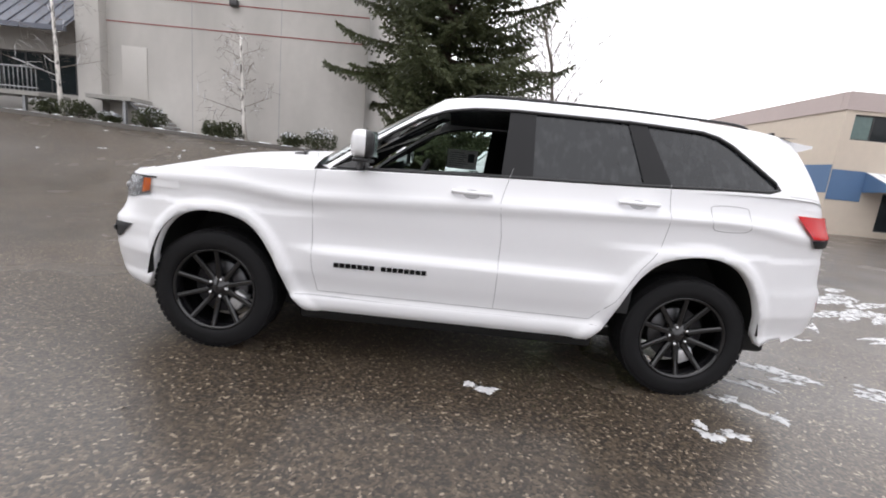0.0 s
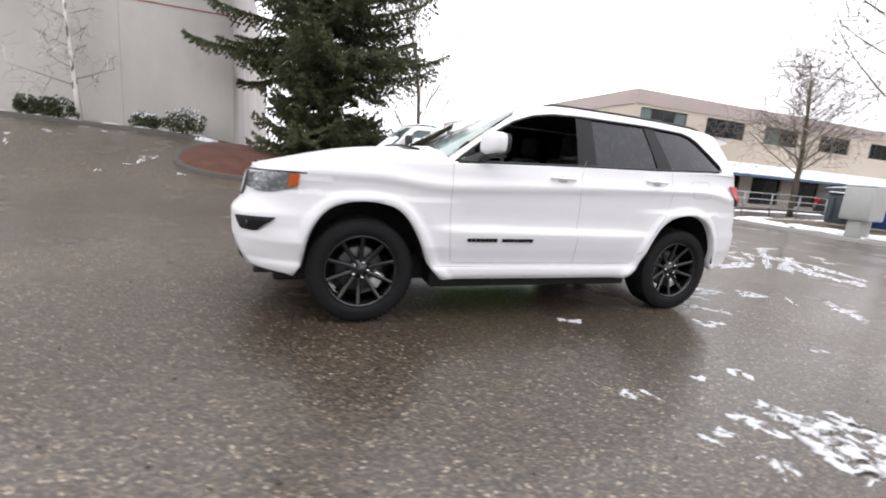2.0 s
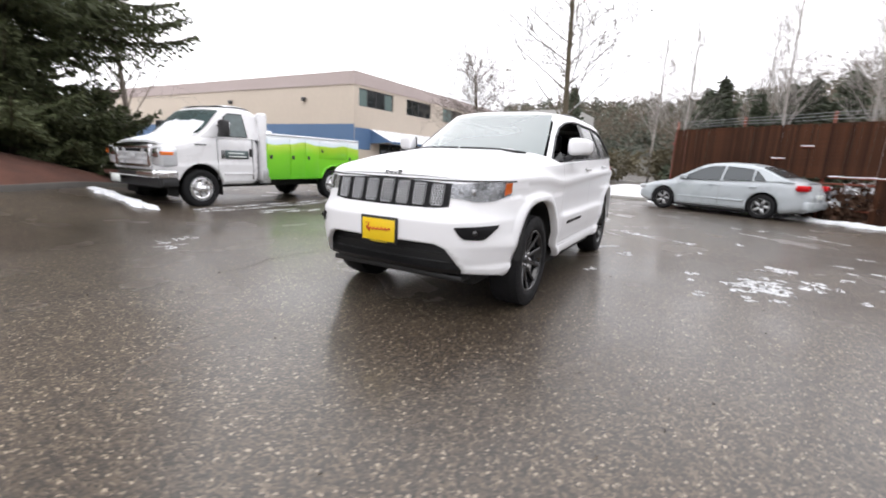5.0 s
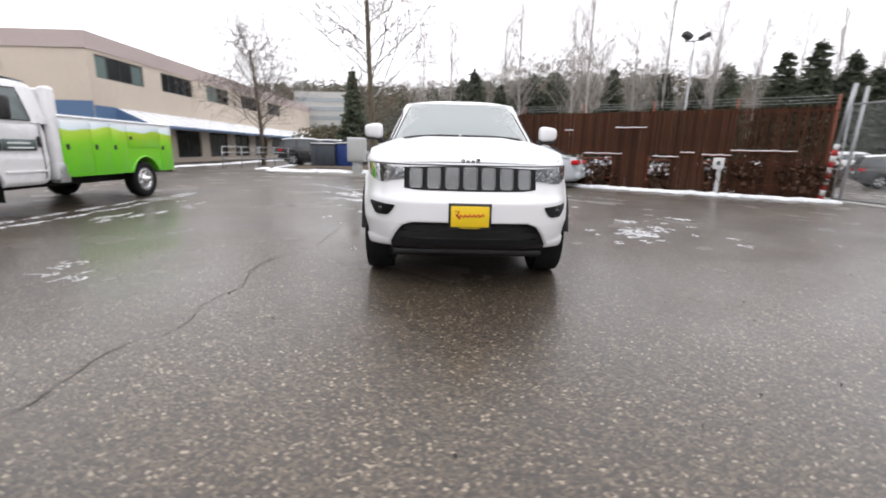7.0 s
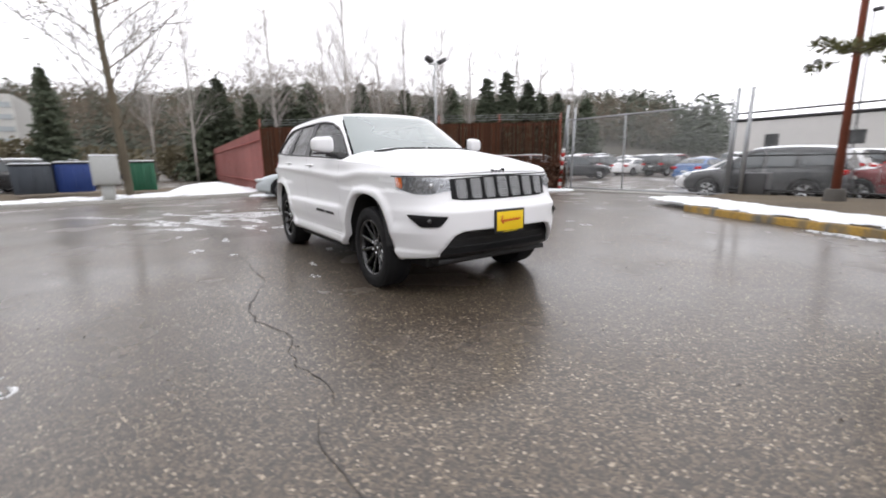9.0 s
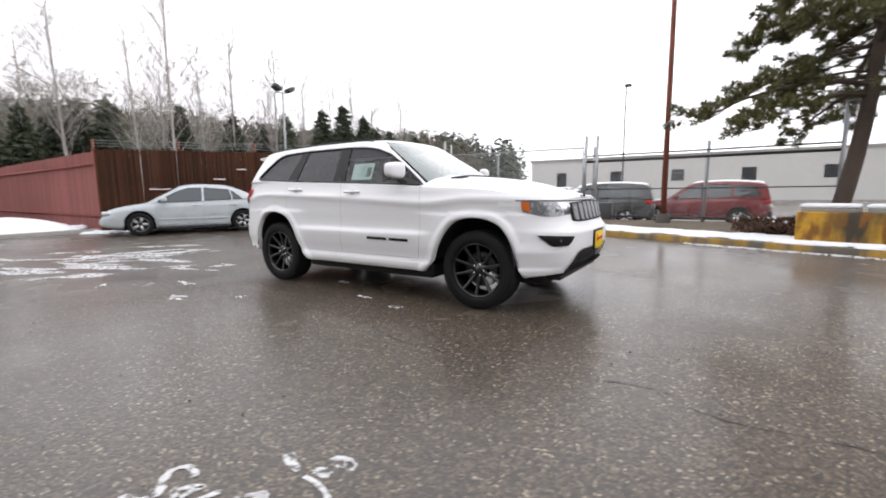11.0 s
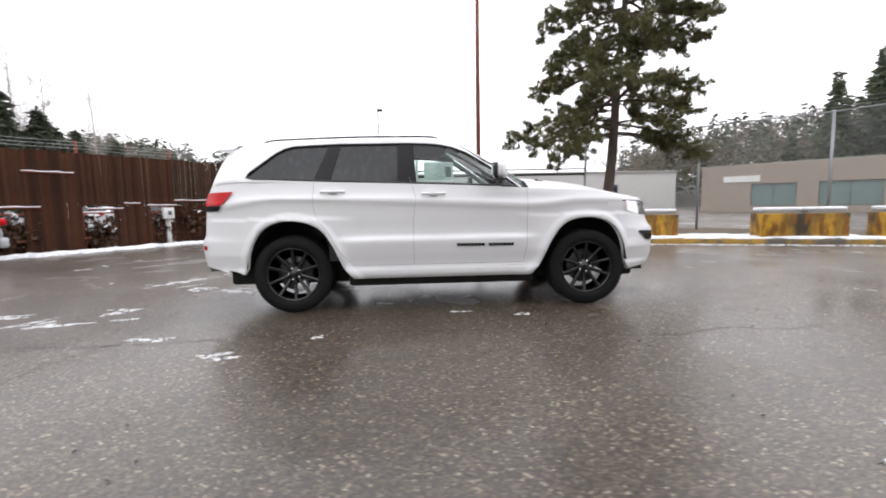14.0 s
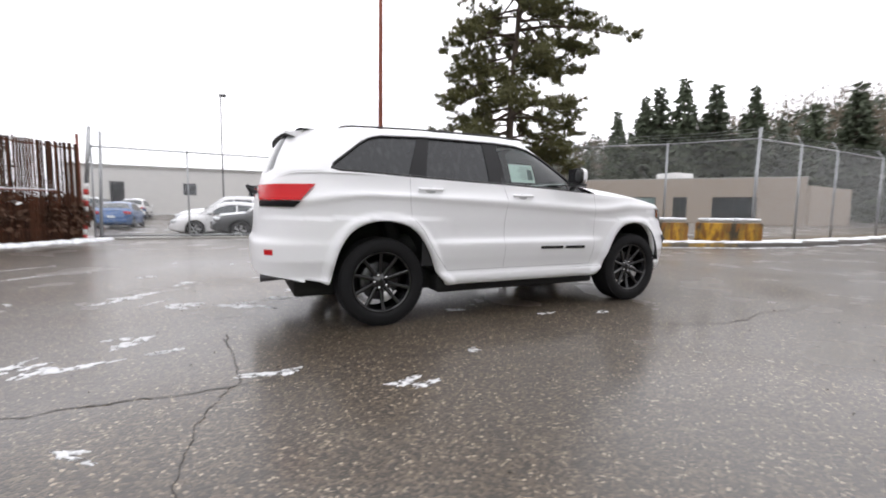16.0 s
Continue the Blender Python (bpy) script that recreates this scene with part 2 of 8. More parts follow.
def asphalt_material():
    m = bpy.data.materials.new("wet_asphalt")
    m.use_nodes = True
    n, l = m.node_tree.nodes, m.node_tree.links
    p = n["Principled BSDF"]
    tc = n.new("ShaderNodeTexCoord")
    pebble = n.new("ShaderNodeTexVoronoi")
    pebble.inputs["Scale"].default_value = 75
    l.new(tc.outputs["Object"], pebble.inputs["Vector"])
    warp, wadd = n.new("ShaderNodeTexNoise"), n.new("ShaderNodeVectorMath")
    warp.inputs["Scale"].default_value, warp.inputs["Detail"].default_value = 55, 2
    wadd.operation = "MULTIPLY_ADD"
    wadd.inputs[1].default_value = (0.016, 0.016, 0.016)
    l.new(tc.outputs["Object"], warp.inputs["Vector"])
    l.new(warp.outputs["Color"], wadd.inputs[0])
    l.new(tc.outputs["Object"], wadd.inputs[2])
    l.new(wadd.outputs[0], pebble.inputs["Vector"])
    ramp = n.new("ShaderNodeValToRGB")
    e = ramp.color_ramp.elements
    e[0].position, e[0].color = 0.0, (0.024, 0.018, 0.013, 1)
    e[1].position, e[1].color = 1.0, (0.36, 0.295, 0.22, 1)
    for pos, c in ((0.4, (0.048, 0.037, 0.027, 1)), (0.78, (0.096, 0.072, 0.047, 1)), (0.95, (0.150, 0.116, 0.080, 1))):
        q = e.new(pos)
        q.color = c
    sep = n.new("ShaderNodeSeparateColor")
    l.new(pebble.outputs["Color"], sep.inputs["Color"])
    l.new(sep.outputs["Red"], ramp.inputs["Fac"])
    stain = n.new("ShaderNodeTexNoise")
    stain.inputs["Scale"].default_value, stain.inputs["Detail"].default_value = 0.35, 6
    l.new(tc.outputs["Object"], stain.inputs["Vector"])
    sr = n.new("ShaderNodeMapRange")
    sr.inputs["From Min"].default_value, sr.inputs["From Max"].default_value = 0.3, 0.7
    sr.inputs["To Min"].default_value, sr.inputs["To Max"].default_value = 0.66, 1.10
    l.new(stain.outputs["Fac"], sr.inputs["Value"])
    mul = n.new("ShaderNodeVectorMath")
    mul.operation = "SCALE"
    l.new(ramp.outputs["Color"], mul.inputs[0])
    l.new(sr.outputs[0], mul.inputs["Scale"])
    l.new(mul.outputs[0], p.inputs["Base Color"])
    film = n.new("ShaderNodeMapRange")
    film.inputs["From Min"].default_value, film.inputs["From Max"].default_value = 0.35, 0.65
    film.inputs["To Min"].default_value, film.inputs["To Max"].default_value = 0.40, 0.60
    l.new(stain.outputs["Fac"], film.inputs["Value"])
    l.new(film.outputs[0], p.inputs["Roughness"])
    p.inputs["Coat Weight"].default_value = 0.53
    wet = n.new("ShaderNodeTexNoise")
    wet.inputs["Scale"].default_value, wet.inputs["Detail"].default_value = 0.9, 5
    l.new(tc.outputs["Object"], wet.inputs["Vector"])
    wr = n.new("ShaderNodeMapRange")
    wr.inputs["From Min"].default_value, wr.inputs["From Max"].default_value = 0.35, 0.65
    wr.inputs["To Min"].default_value, wr.inputs["To Max"].default_value = 0.13, 0.30
    l.new(wet.outputs["Fac"], wr.inputs["Value"])
    l.new(wr.outputs[0], p.inputs["Coat Roughness"])
    bump = n.new("ShaderNodeBump")
    bump.inputs["Strength"].default_value, bump.inputs["Distance"].default_value = 0.40, 0.004
    l.new(pebble.outputs["Distance"], bump.inputs["Height"])
    bump.invert = True
    l.new(bump.outputs["Normal"], p.inputs["Normal"])
    return m


asphalt = asphalt_material()
xs = sorted(set([-1500, -600, -250, -120, -70] + [round(-50 + 0.75 * i, 3) for i in range(120)] + [45, 60, 90, 150, 300, 700, 1500]))
ys = sorted(set([-1500, -600, -250, -120, -70] + [round(-45 + 0.75 * i, 3) for i in range(120)] + [55, 70, 110, 200, 400, 1500]))
gverts = [(x, y, ground_z(x, y)) for y in ys for x in xs]
gw = len(xs)
gfaces = [(j * gw + i, j * gw + i + 1, (j + 1) * gw + i + 1, (j + 1) * gw + i) for j in range(len(ys) - 1) for i in range(gw - 1)]
ground = mesh_part("ground", gverts, gfaces, asphalt, None, "wet dark grey asphalt lot with coarse pebbles showing", True, "structure")
ground["category"] = "ground"


# ---- the white SUV ----
WB = 1.4575
JF = pchip((0.28, 2.23), (0.38, 2.30), (0.5, 2.345), (0.74, 2.35), (0.80, 2.305), (0.86, 2.275), (1.0, 2.24), (1.04, 2.215), (1.1, 2.15), (1.25, 2.02))
JR = pchip((0.28, 2.38), (0.42, 2.44), (0.70, 2.46), (0.77, 2.43), (1.0, 2.41), (1.2, 2.37), (1.35, 2.33))
JW = pchip((0.28, -0.12), (0.325, -0.055), (0.36, -0.028), (0.41, -0.026), (0.435, -0.042), (0.47, -0.038), (0.58, -0.012), (0.700, 0.004),
           (0.742, -0.034), (0.79, -0.036), (0.90, -0.028), (1.012, -0.017), (1.040, -0.005), (1.07, -0.003), (1.10, -0.018), (1.2, -0.048), (1.32, -0.066))
JTOP = pchip((-2.40, 1.20), (-2.1, 1.29), (-1.85, 1.295), (-1.05, 1.262), (-0.25, 1.235), (0.25, 1.212), (0.75, 1.185), (1.0, 1.172),
             (1.5, 1.145), (1.8, 1.105), (2.0, 1.075), (2.2, 1.045), (2.32, 1.035))
JBOT = pchip((-2.46, 0.47), (-2.1, 0.43), (-1.9, 0.40), (-1.0, 0.325), (0.9, 0.325), (1.85, 0.345), (2.15, 0.375), (2.4, 0.40))
JN_F, JN_R, JHALF = 4.5, 5.5, 0.975
ARCH_F = spline([(1.875, 0.20), (1.855, 0.45), (1.805, 0.66), (1.705, 0.805), (1.55, 0.872), (1.36, 0.875), (1.205, 0.82), (1.085, 0.675), (0.98, 0.45), (0.87, 0.20)])
ARCH_R = spline([(-0.86, 0.20), (-0.965, 0.45), (-1.065, 0.68), (-1.19, 0.83), (-1.37, 0.893), (-1.56, 0.89), (-1.72, 0.815), (-1.825, 0.66), (-1.88, 0.45), (-1.905, 0.20)])


def jeep_side(x, z, flare=True):
    """Half width of the body at x, z."""
    a, n = (JF(z), JN_F) if x > 0 else (JR(z), JN_R)
    crease = 1 - smooth(0.75, 1.05, abs(x + 0.05))
    rake = 0.05 * x * smooth(0.86, 1.0, z) * (1 - smooth(1.08, 1.16, z))
    w = JW(z + rake * (1 - smooth(0.8, 1.4, x)) * smooth(-2.1, -1.5, x))
    if 0.56 < z < 0.92:
        flat = -0.014 if z > 0.72 else -0.012
        w = w * crease + flat * (1 - crease)
    y = (JHALF + w) * max(1 - (abs(x) / a) ** n, 0) ** (1 / n)
    if flare:
        for poly, c in ((ARCH_F, WB), (ARCH_R, -WB)):
            if abs(x - c) < 0.75 and z < 1.05:
                d = 0 if inside(poly, x, z) else nearest(poly, x, z)[2]
                y += 0.020 * (1 - smooth(0.045, 0.075, d)) + 0.004 * (1 - smooth(0.0, 0.2, d))
    return y


def jeep_nose(y, z):
    """How far forward the nose reaches at y, z."""
    w = JHALF + JW(z) * 0.5
    return JF(z) * max(1 - min(abs(y) / w, 1) ** JN_F, 0) ** (1 / JN_F)


def jeep_tail(y, z):
    w = JHALF + JW(z) * 0.5
    return -JR(z) * max(1 - min(abs(y) / w, 1) ** JN_R, 0) ** (1 / JN_R)


GX0 = -0.6
GTOP = pchip((-2.25, 1.625), (-1.7, 1.675), (-1.0, 1.702), (-0.3, 1.708), (0.2, 1.692), (0.5, 1.668))


def cabin_front(v):
    return 1.10 - 0.88 * v - 0.05 * math.sin(math.pi * v) * -0.5


def cabin_rear(v):
    return -2.36 + 0.17 * v ** 1.3


def cabin_half(v):
    return 0.912 - 0.215 * v + 0.035 * v * (1 - v)


def cabin_z(x, v):
    b = JTOP(min(x, 1.0)) - 0.012
    return b + v * (GTOP(x) - b)


def cabin_side(x, z):
    b = JTOP(min(x, 1.0)) - 0.012
    v = min(max((z - b) / (GTOP(x) - b), 0), 1.05)
    a, n = (cabin_front(v) - GX0, 4.6) if x > GX0 else (GX0 - cabin_rear(v), 5.0)
    return cabin_half(v) * max(1 - (abs(x - GX0) / a) ** n, 0) ** (1 / n)


def body_rings():
    """Columns round the car by levels: the lower body."""
    cols = [("s", -2.08 + 3.96 * i / 176) for i in range(177)]
    cols += [("f", math.cos(math.pi * (i + 1) / 56)) for i in range(55)]
    cols += [("t", 1.88 - 3.96 * i / 176) for i in range(177)]
    cols += [("r", -math.cos(math.pi * (i + 1) / 44)) for i in range(43)]
    levels = 48
    rows = []
    for kind, p in cols:
        row = []
        if kind in "st":
            b, t = JBOT(p), JTOP(p)
        else:
            xc = jeep_nose(p * 0.87, 0.9) if kind == "f" else jeep_tail(p * 0.9, 0.9)
            b, t = JBOT(xc), JTOP(xc)
        for k in range(levels + 1):
            z = b + (t - b) * k / levels
            if kind in "st":
                y = jeep_side(p, z)
                row.append((p, y if kind == "s" else -y, z))
            elif kind == "f":
                yy = p * jeep_side(1.88, z, False)
                e = abs(p) ** 12 * (jeep_side(1.88, z) - jeep_side(1.88, z, False))
                w = jeep_side(1.88, z, False)
                a = JF(z)
                full = w / max(1 - (1.88 / a) ** JN_F, 1e-6) ** (1 / JN_F)
                x = a * max(1 - (abs(yy) / full) ** JN_F, 0) ** (1 / JN_F)
                row.append((x, yy + math.copysign(e, p), z))
            else:
                yy = p * jeep_side(-2.08, z, False)
                w = jeep_side(-2.08, z, False)
                a = JR(z)
                full = w / max(1 - (2.08 / a) ** JN_R, 1e-6) ** (1 / JN_R)
                x = -a * max(1 - (abs(yy) / full) ** JN_R, 0) ** (1 / JN_R)
                row.append((x, yy, z))
        rows.append(row)
    n, w = len(rows), levels + 1
    verts = [v for row in rows for v in row]
    faces = [(i * w + k, i * w + k + 1, ((i + 1) % n) * w + k + 1, ((i + 1) % n) * w + k) for i in range(n) for k in range(levels)]
    return verts, faces


FDOOR = [(0.835, 1.3), (0.845, 1.02), (0.835, 0.62), (0.80, 0.455), (-0.275, 0.455), (-0.275, 0.9), (-0.245, 1.1), (-0.30, 1.3)]
RDOOR = [(-0.30, 1.3), (-0.245, 1.1), (-0.275, 0.9), (-0.275, 0.455), (-0.86, 0.455), (-0.99, 0.60), (-1.10, 0.80), (-1.205, 0.93), (-1.225, 1.05), (-1.215, 1.3)]
FUEL = [(-1.475, 1.20), (-1.655, 1.205), (-1.69, 1.18), (-1.70, 1.10), (-1.67, 1.065), (-1.51, 1.06), (-1.475, 1.085), (-1.465, 1.15)]
INTAKE = [(-0.665, 0.30), (-0.64, 0.40), (-0.585, 0.50), (-0.535, 0.562), (-0.46, 0.588), (0.46, 0.588), (0.535, 0.562), (0.585, 0.50), (0.64, 0.40), (0.665, 0.30)]
DLO = ([(0.775, 1.205), (0.5, 1.215), (0.25, 1.225), (-0.25, 1.247), (-1.05, 1.275), (-1.60, 1.302), (-1.80, 1.308), (-1.865, 1.325)]
       + [(-1.845, 1.36), (-1.60, 1.555), (-1.52, 1.598), (-1.42, 1.622), (-1.0, 1.640), (-0.3, 1.642), (-0.05, 1.632), (0.12, 1.605), (0.28, 1.545), (0.45, 1.44), (0.62, 1.32)])


def split_body(parent):
    """The lower body, cut into fenders, doors and openings."""
    verts, faces = body_rings()
    bm = bmesh.new()
    vs = [bm.verts.new(v) for v in verts]
    for f in faces:
        bm.faces.new([vs[i] for i in f])
    bmesh.ops.recalc_face_normals(bm, faces=bm.faces)
    dead = []
    for f in bm.faces:
        c = f.calc_center_median()
        if abs(c.y) > 0.6 and (inside(ARCH_F, c.x, c.z) or inside(ARCH_R, c.x, c.z)):
            dead.append(f)
        elif c.x > 2.0 and inside(INTAKE, c.y, c.z):
            dead.append(f)
    bmesh.ops.delete(bm, geom=dead, context="FACES")
    for v in bm.verts:
        if not v.is_boundary:
            continue
        for poly, cx in ((ARCH_F, WB), (ARCH_R, -WB)):
            if abs(v.co.y) > 0.6 and abs(v.co.x - cx) < 0.62 and v.co.z > 0.33 and v.co.z < 0.95:
                x, z, d = nearest(poly, v.co.x, v.co.z)
                if d < 0.05:
                    v.co = (x, math.copysign(jeep_side(x, z), v.co.y), z)
        if v.co.x > 2.0 and v.co.z > JBOT(v.co.x) + 0.012 and v.co.z < 0.7:
            y, z, d = nearest(INTAKE, v.co.y, v.co.z)
            if d < 0.05:
                v.co = (jeep_nose(y, z), y, z)
    # turned-in lips of the openings
    rim = [e for e in bm.edges if e.is_boundary and (min(v.co.z for v in e.verts) < 0.95) and
           ((abs(e.verts[0].co.y) > 0.6 and min(abs(abs(v.co.x) - WB) for v in e.verts) < 0.62) or e.verts[0].co.x > 2.0)]
    made = bmesh.ops.extrude_edge_only(bm, edges=rim)["geom"]
    for v in made:
        if isinstance(v, bmesh.types.BMVert):
            if v.co.x > 2.0 and abs(v.co.y) < 0.7:
                v.co.x -= 0.05
            else:
                v.co.y -= math.copysign(0.06, v.co.y)
                v.co.x += (WB if v.co.x > 0 else -WB) * 0.004 - v.co.x * 0.004
    bm.normal_update()
    normals = {v.index: v.normal.copy() for v in bm.verts}
    bm.verts.index_update()
    normals = [v.normal.copy() for v in bm.verts]
    groups = {}
    for f in bm.faces:
        c = f.calc_center_median()
        s = "left" if c.y > 0 else "right"
        key = ("body", "")
        if abs(c.y) > 0.7:
            if inside(FDOOR, c.x, c.z):
                key = ("front_door", s)
            elif inside(RDOOR, c.x, c.z):
                key = ("rear_door", s)
            elif s == "left" and inside(FUEL, c.x, c.z):
                key = ("fuel_door", s)
        if c.x > 2.0 or (c.x > 1.84 and c.z < 0.9):
            key = ("front_bumper", "") if c.z < 0.83 else ("body", "")
        elif c.x < -1.93 and c.z < 0.80:
            key = ("rear_bumper", "")
        groups.setdefault(key, []).append([v.index for v in f.verts])
    co = [v.co.copy() for v in bm.verts]
    bm.free()
    out = {}
    for (name, s), fs in groups.items():
        used = sorted({i for f in fs for i in f})
        at = {i: k for k, i in enumerate(used)}
        ob = mesh_part(name, [co[i] for i in used], [[at[i] for i in f] for f in fs], white_paint, parent)
        ob.data.normals_split_custom_set_from_vertices([normals[i] for i in used])
        out[(name, s)] = ob
    return out


def ribbon(line, half, side_fn, lift, s):
    """A thin strip along (x, z) points on the car's side."""
    verts, faces = [], []
    pts = [Vector(p[:2]) for p in line]
    for i, p in enumerate(pts):
        d = (pts[min(i + 1, len(pts) - 1)] - pts[max(i - 1, 0)]).normalized()
        n = Vector((-d.y, d.x)) * half
        for q in (p + n, p - n):
            verts.append((q.x, s * (side_fn(q.x, q.y) + lift), q.y))
    for i in range(len(pts) - 1):
        faces.append((2 * i, 2 * i + 1, 2 * i + 3, 2 * i + 2))
    return verts, faces


def dense(line, step=0.03):
    out = []
    for a, b in zip(line, line[1:]):
        n = max(1, int(math.dist(a, b) / step))
        out += [(a[0] + (b[0] - a[0]) * k / n, a[1] + (b[1] - a[1]) * k / n) for k in range(n)]
    return out + [line[-1]]


def strap(name, line, half, side_fn, lift, s, material, parent, label=""):
    return mesh_part(name, *ribbon(dense(line), half, side_fn, lift, s), material, parent, label)


def side_patch(name, bottom, top, side_fn, lift, s, material, parent, nu=24, nv=10, label=""):
    """A pane between two (x, z) polylines on the car's side."""
    def along(line, u):
        d = [0.0]
        for a, b in zip(line, line[1:]):
            d.append(d[-1] + math.dist(a, b))
        w = u * d[-1]
        k = min(int(np.searchsorted(d, w, "right")) - 1, len(line) - 2)
        t = (w - d[k]) / (d[k + 1] - d[k])
        return line[k][0] + (line[k + 1][0] - line[k][0]) * t, line[k][1] + (line[k + 1][1] - line[k][1]) * t
    def f(u, v):
        a, b = along(bottom, u), along(top, u)
        x, z = a[0] + (b[0] - a[0]) * v, a[1] + (b[1] - a[1]) * v
        return (x, s * (side_fn(x, z) + lift), z)
    verts, faces = grid_mesh(f, nu, nv)
    if s > 0:
        faces = [q[::-1] for q in faces]
    return mesh_part(name, verts, faces, material, parent, label)


def nose_patch(name, y0, y1, low, high, lift, material, parent, ny=20, nz=8, label=""):
    """A patch on the nose between heights low(y) and high(y)."""
    def f(u, v):
        y = y0 + (y1 - y0) * u
        z = low(y) + (high(y) - low(y)) * v
        return (jeep_nose(y, z) + lift, y * (1 + lift * 0.3), z)
    verts, faces = grid_mesh(f, ny, nz)
    return mesh_part(name, verts, faces, material, parent, label)


def wheel(parent, m, r=0.385, width=0.25, rim_r=0.262, rim_mat=None, spokes=5, tyre_name="tyre"):
    """A wheel, its outer face towards -y of m; returns the wheel's empty."""
    rim_mat = rim_mat or rim_black
    w = new("wheel")
    w.parent = parent
    w.matrix_basis = m
    h = width / 2
    prof = [(rim_r, -h * 0.80), (rim_r + 0.012, -h * 0.98), (rim_r + 0.045, -h), (r - 0.035, -h * 0.97), (r - 0.012, -h * 0.88), (r - 0.002, -h * 0.72), (r, -h * 0.45),
            (r, h * 0.45), (r - 0.002, h * 0.72), (r - 0.012, h * 0.88), (r - 0.035, h * 0.97), (rim_r + 0.03, h), (rim_r, h * 0.8)]
    tyre = part(tyre_name, lathe(prof, 64), rubber, w, "black rubber tyre")
    # tread blocks
    bm = bmesh.new()
    for k in range(56):
        for j, (a0, a1) in enumerate(((-0.92, -0.55), (-0.45, -0.05), (0.05, 0.45), (0.55, 0.92))):
            t = 2 * math.pi * (k + 0.5 * (j % 2)) / 56
            rr = r - (0.006 if j in (0, 3) else 0)
            add_box(bm, (-0.016, a0 * h, rr - 0.006), (0.016, a1 * h, rr + 0.0015), 0, Matrix.Rotation(t, 4, "Y"))
    part("tread", bm, rubber, tyre, smoothed=False)
    barrel = [(rim_r + 0.004, -h * 0.84), (rim_r + 0.008, -h * 0.90), (rim_r - 0.006, -h * 0.92), (rim_r - 0.016, -h * 0.80), (rim_r - 0.022, -h * 0.2), (rim_r - 0.03, h * 0.7)]
    part("rim", lathe(barrel, 64), rim_mat, w)
    for k in range(spokes):
        for sgn in (-1, 1):
            bm = bmesh.new()
            a0, a1 = 0.19 * sgn, 0.30 * sgn
            rows = []
            for q in range(7):
                u = q / 6
                rr = 0.055 + (rim_r - 0.07) * u
                ang = a0 * (1 - u) * 1.6 + a1 * u
                hw = 0.019 - 0.004 * u
                y = -h * (0.50 + 0.34 * u ** 1.4)
                c = Vector((rr * math.cos(ang), 0, rr * math.sin(ang)))
                tdir = Vector((-math.sin(ang), 0, math.cos(ang)))
                rows.append([bm.verts.new(c + tdir * o + Vector((0, yy, 0))) for o, yy in ((-hw, y + 0.03), (-hw, y + 0.006), (-hw * 0.45, y), (hw * 0.45, y), (hw, y + 0.006), (hw, y + 0.03))])
            for a, b in zip(rows, rows[1:]):
                for i in range(6):
                    bm.faces.new((a[i], a[(i + 1) % 6], b[(i + 1) % 6], b[i]))
            bm.transform(Matrix.Rotation(2 * math.pi * k / spokes + math.pi / 2, 4, "Y"))
            bmesh.ops.recalc_face_normals(bm, faces=bm.faces)
            part("spoke", bm, rim_mat, w)
    part("hub", lathe([(0.0, -h * 0.60), (0.030, -h * 0.60), (0.034, -h * 0.55), (0.075, -h * 0.48), (0.085, -h * 0.30), (0.085, h * 0.2)], 32), rim_mat, w)
    for k in range(5):
        t = 2 * math.pi * k / 5 + 0.3
        bm = lathe([(0.0, -h * 0.60), (0.009, -h * 0.60), (0.011, -h * 0.55), (0.011, -h * 0.40)], 10)
        bm.transform(Matrix.Translation((0.057 * math.cos(t), 0, 0.057 * math.sin(t))))
        part("lug_nut", bm, chrome, w, "chrome lug nut")
    bm = box((0.10, -0.062, -0.055), (0.185, 0.02, 0.055), 0.012)
    bm.transform(Matrix.Rotation(0.2, 4, "Y"))
    part("brake_caliper", bm, alloy_bright, w, "bare metal brake caliper")
    part("brake_disc", lathe([(0.08, -0.012), (0.165, -0.012), (0.17, -0.006), (0.17, 0.02), (0.08, 0.02)], 40), dark_steel, w, "grey steel brake disc")
    return w


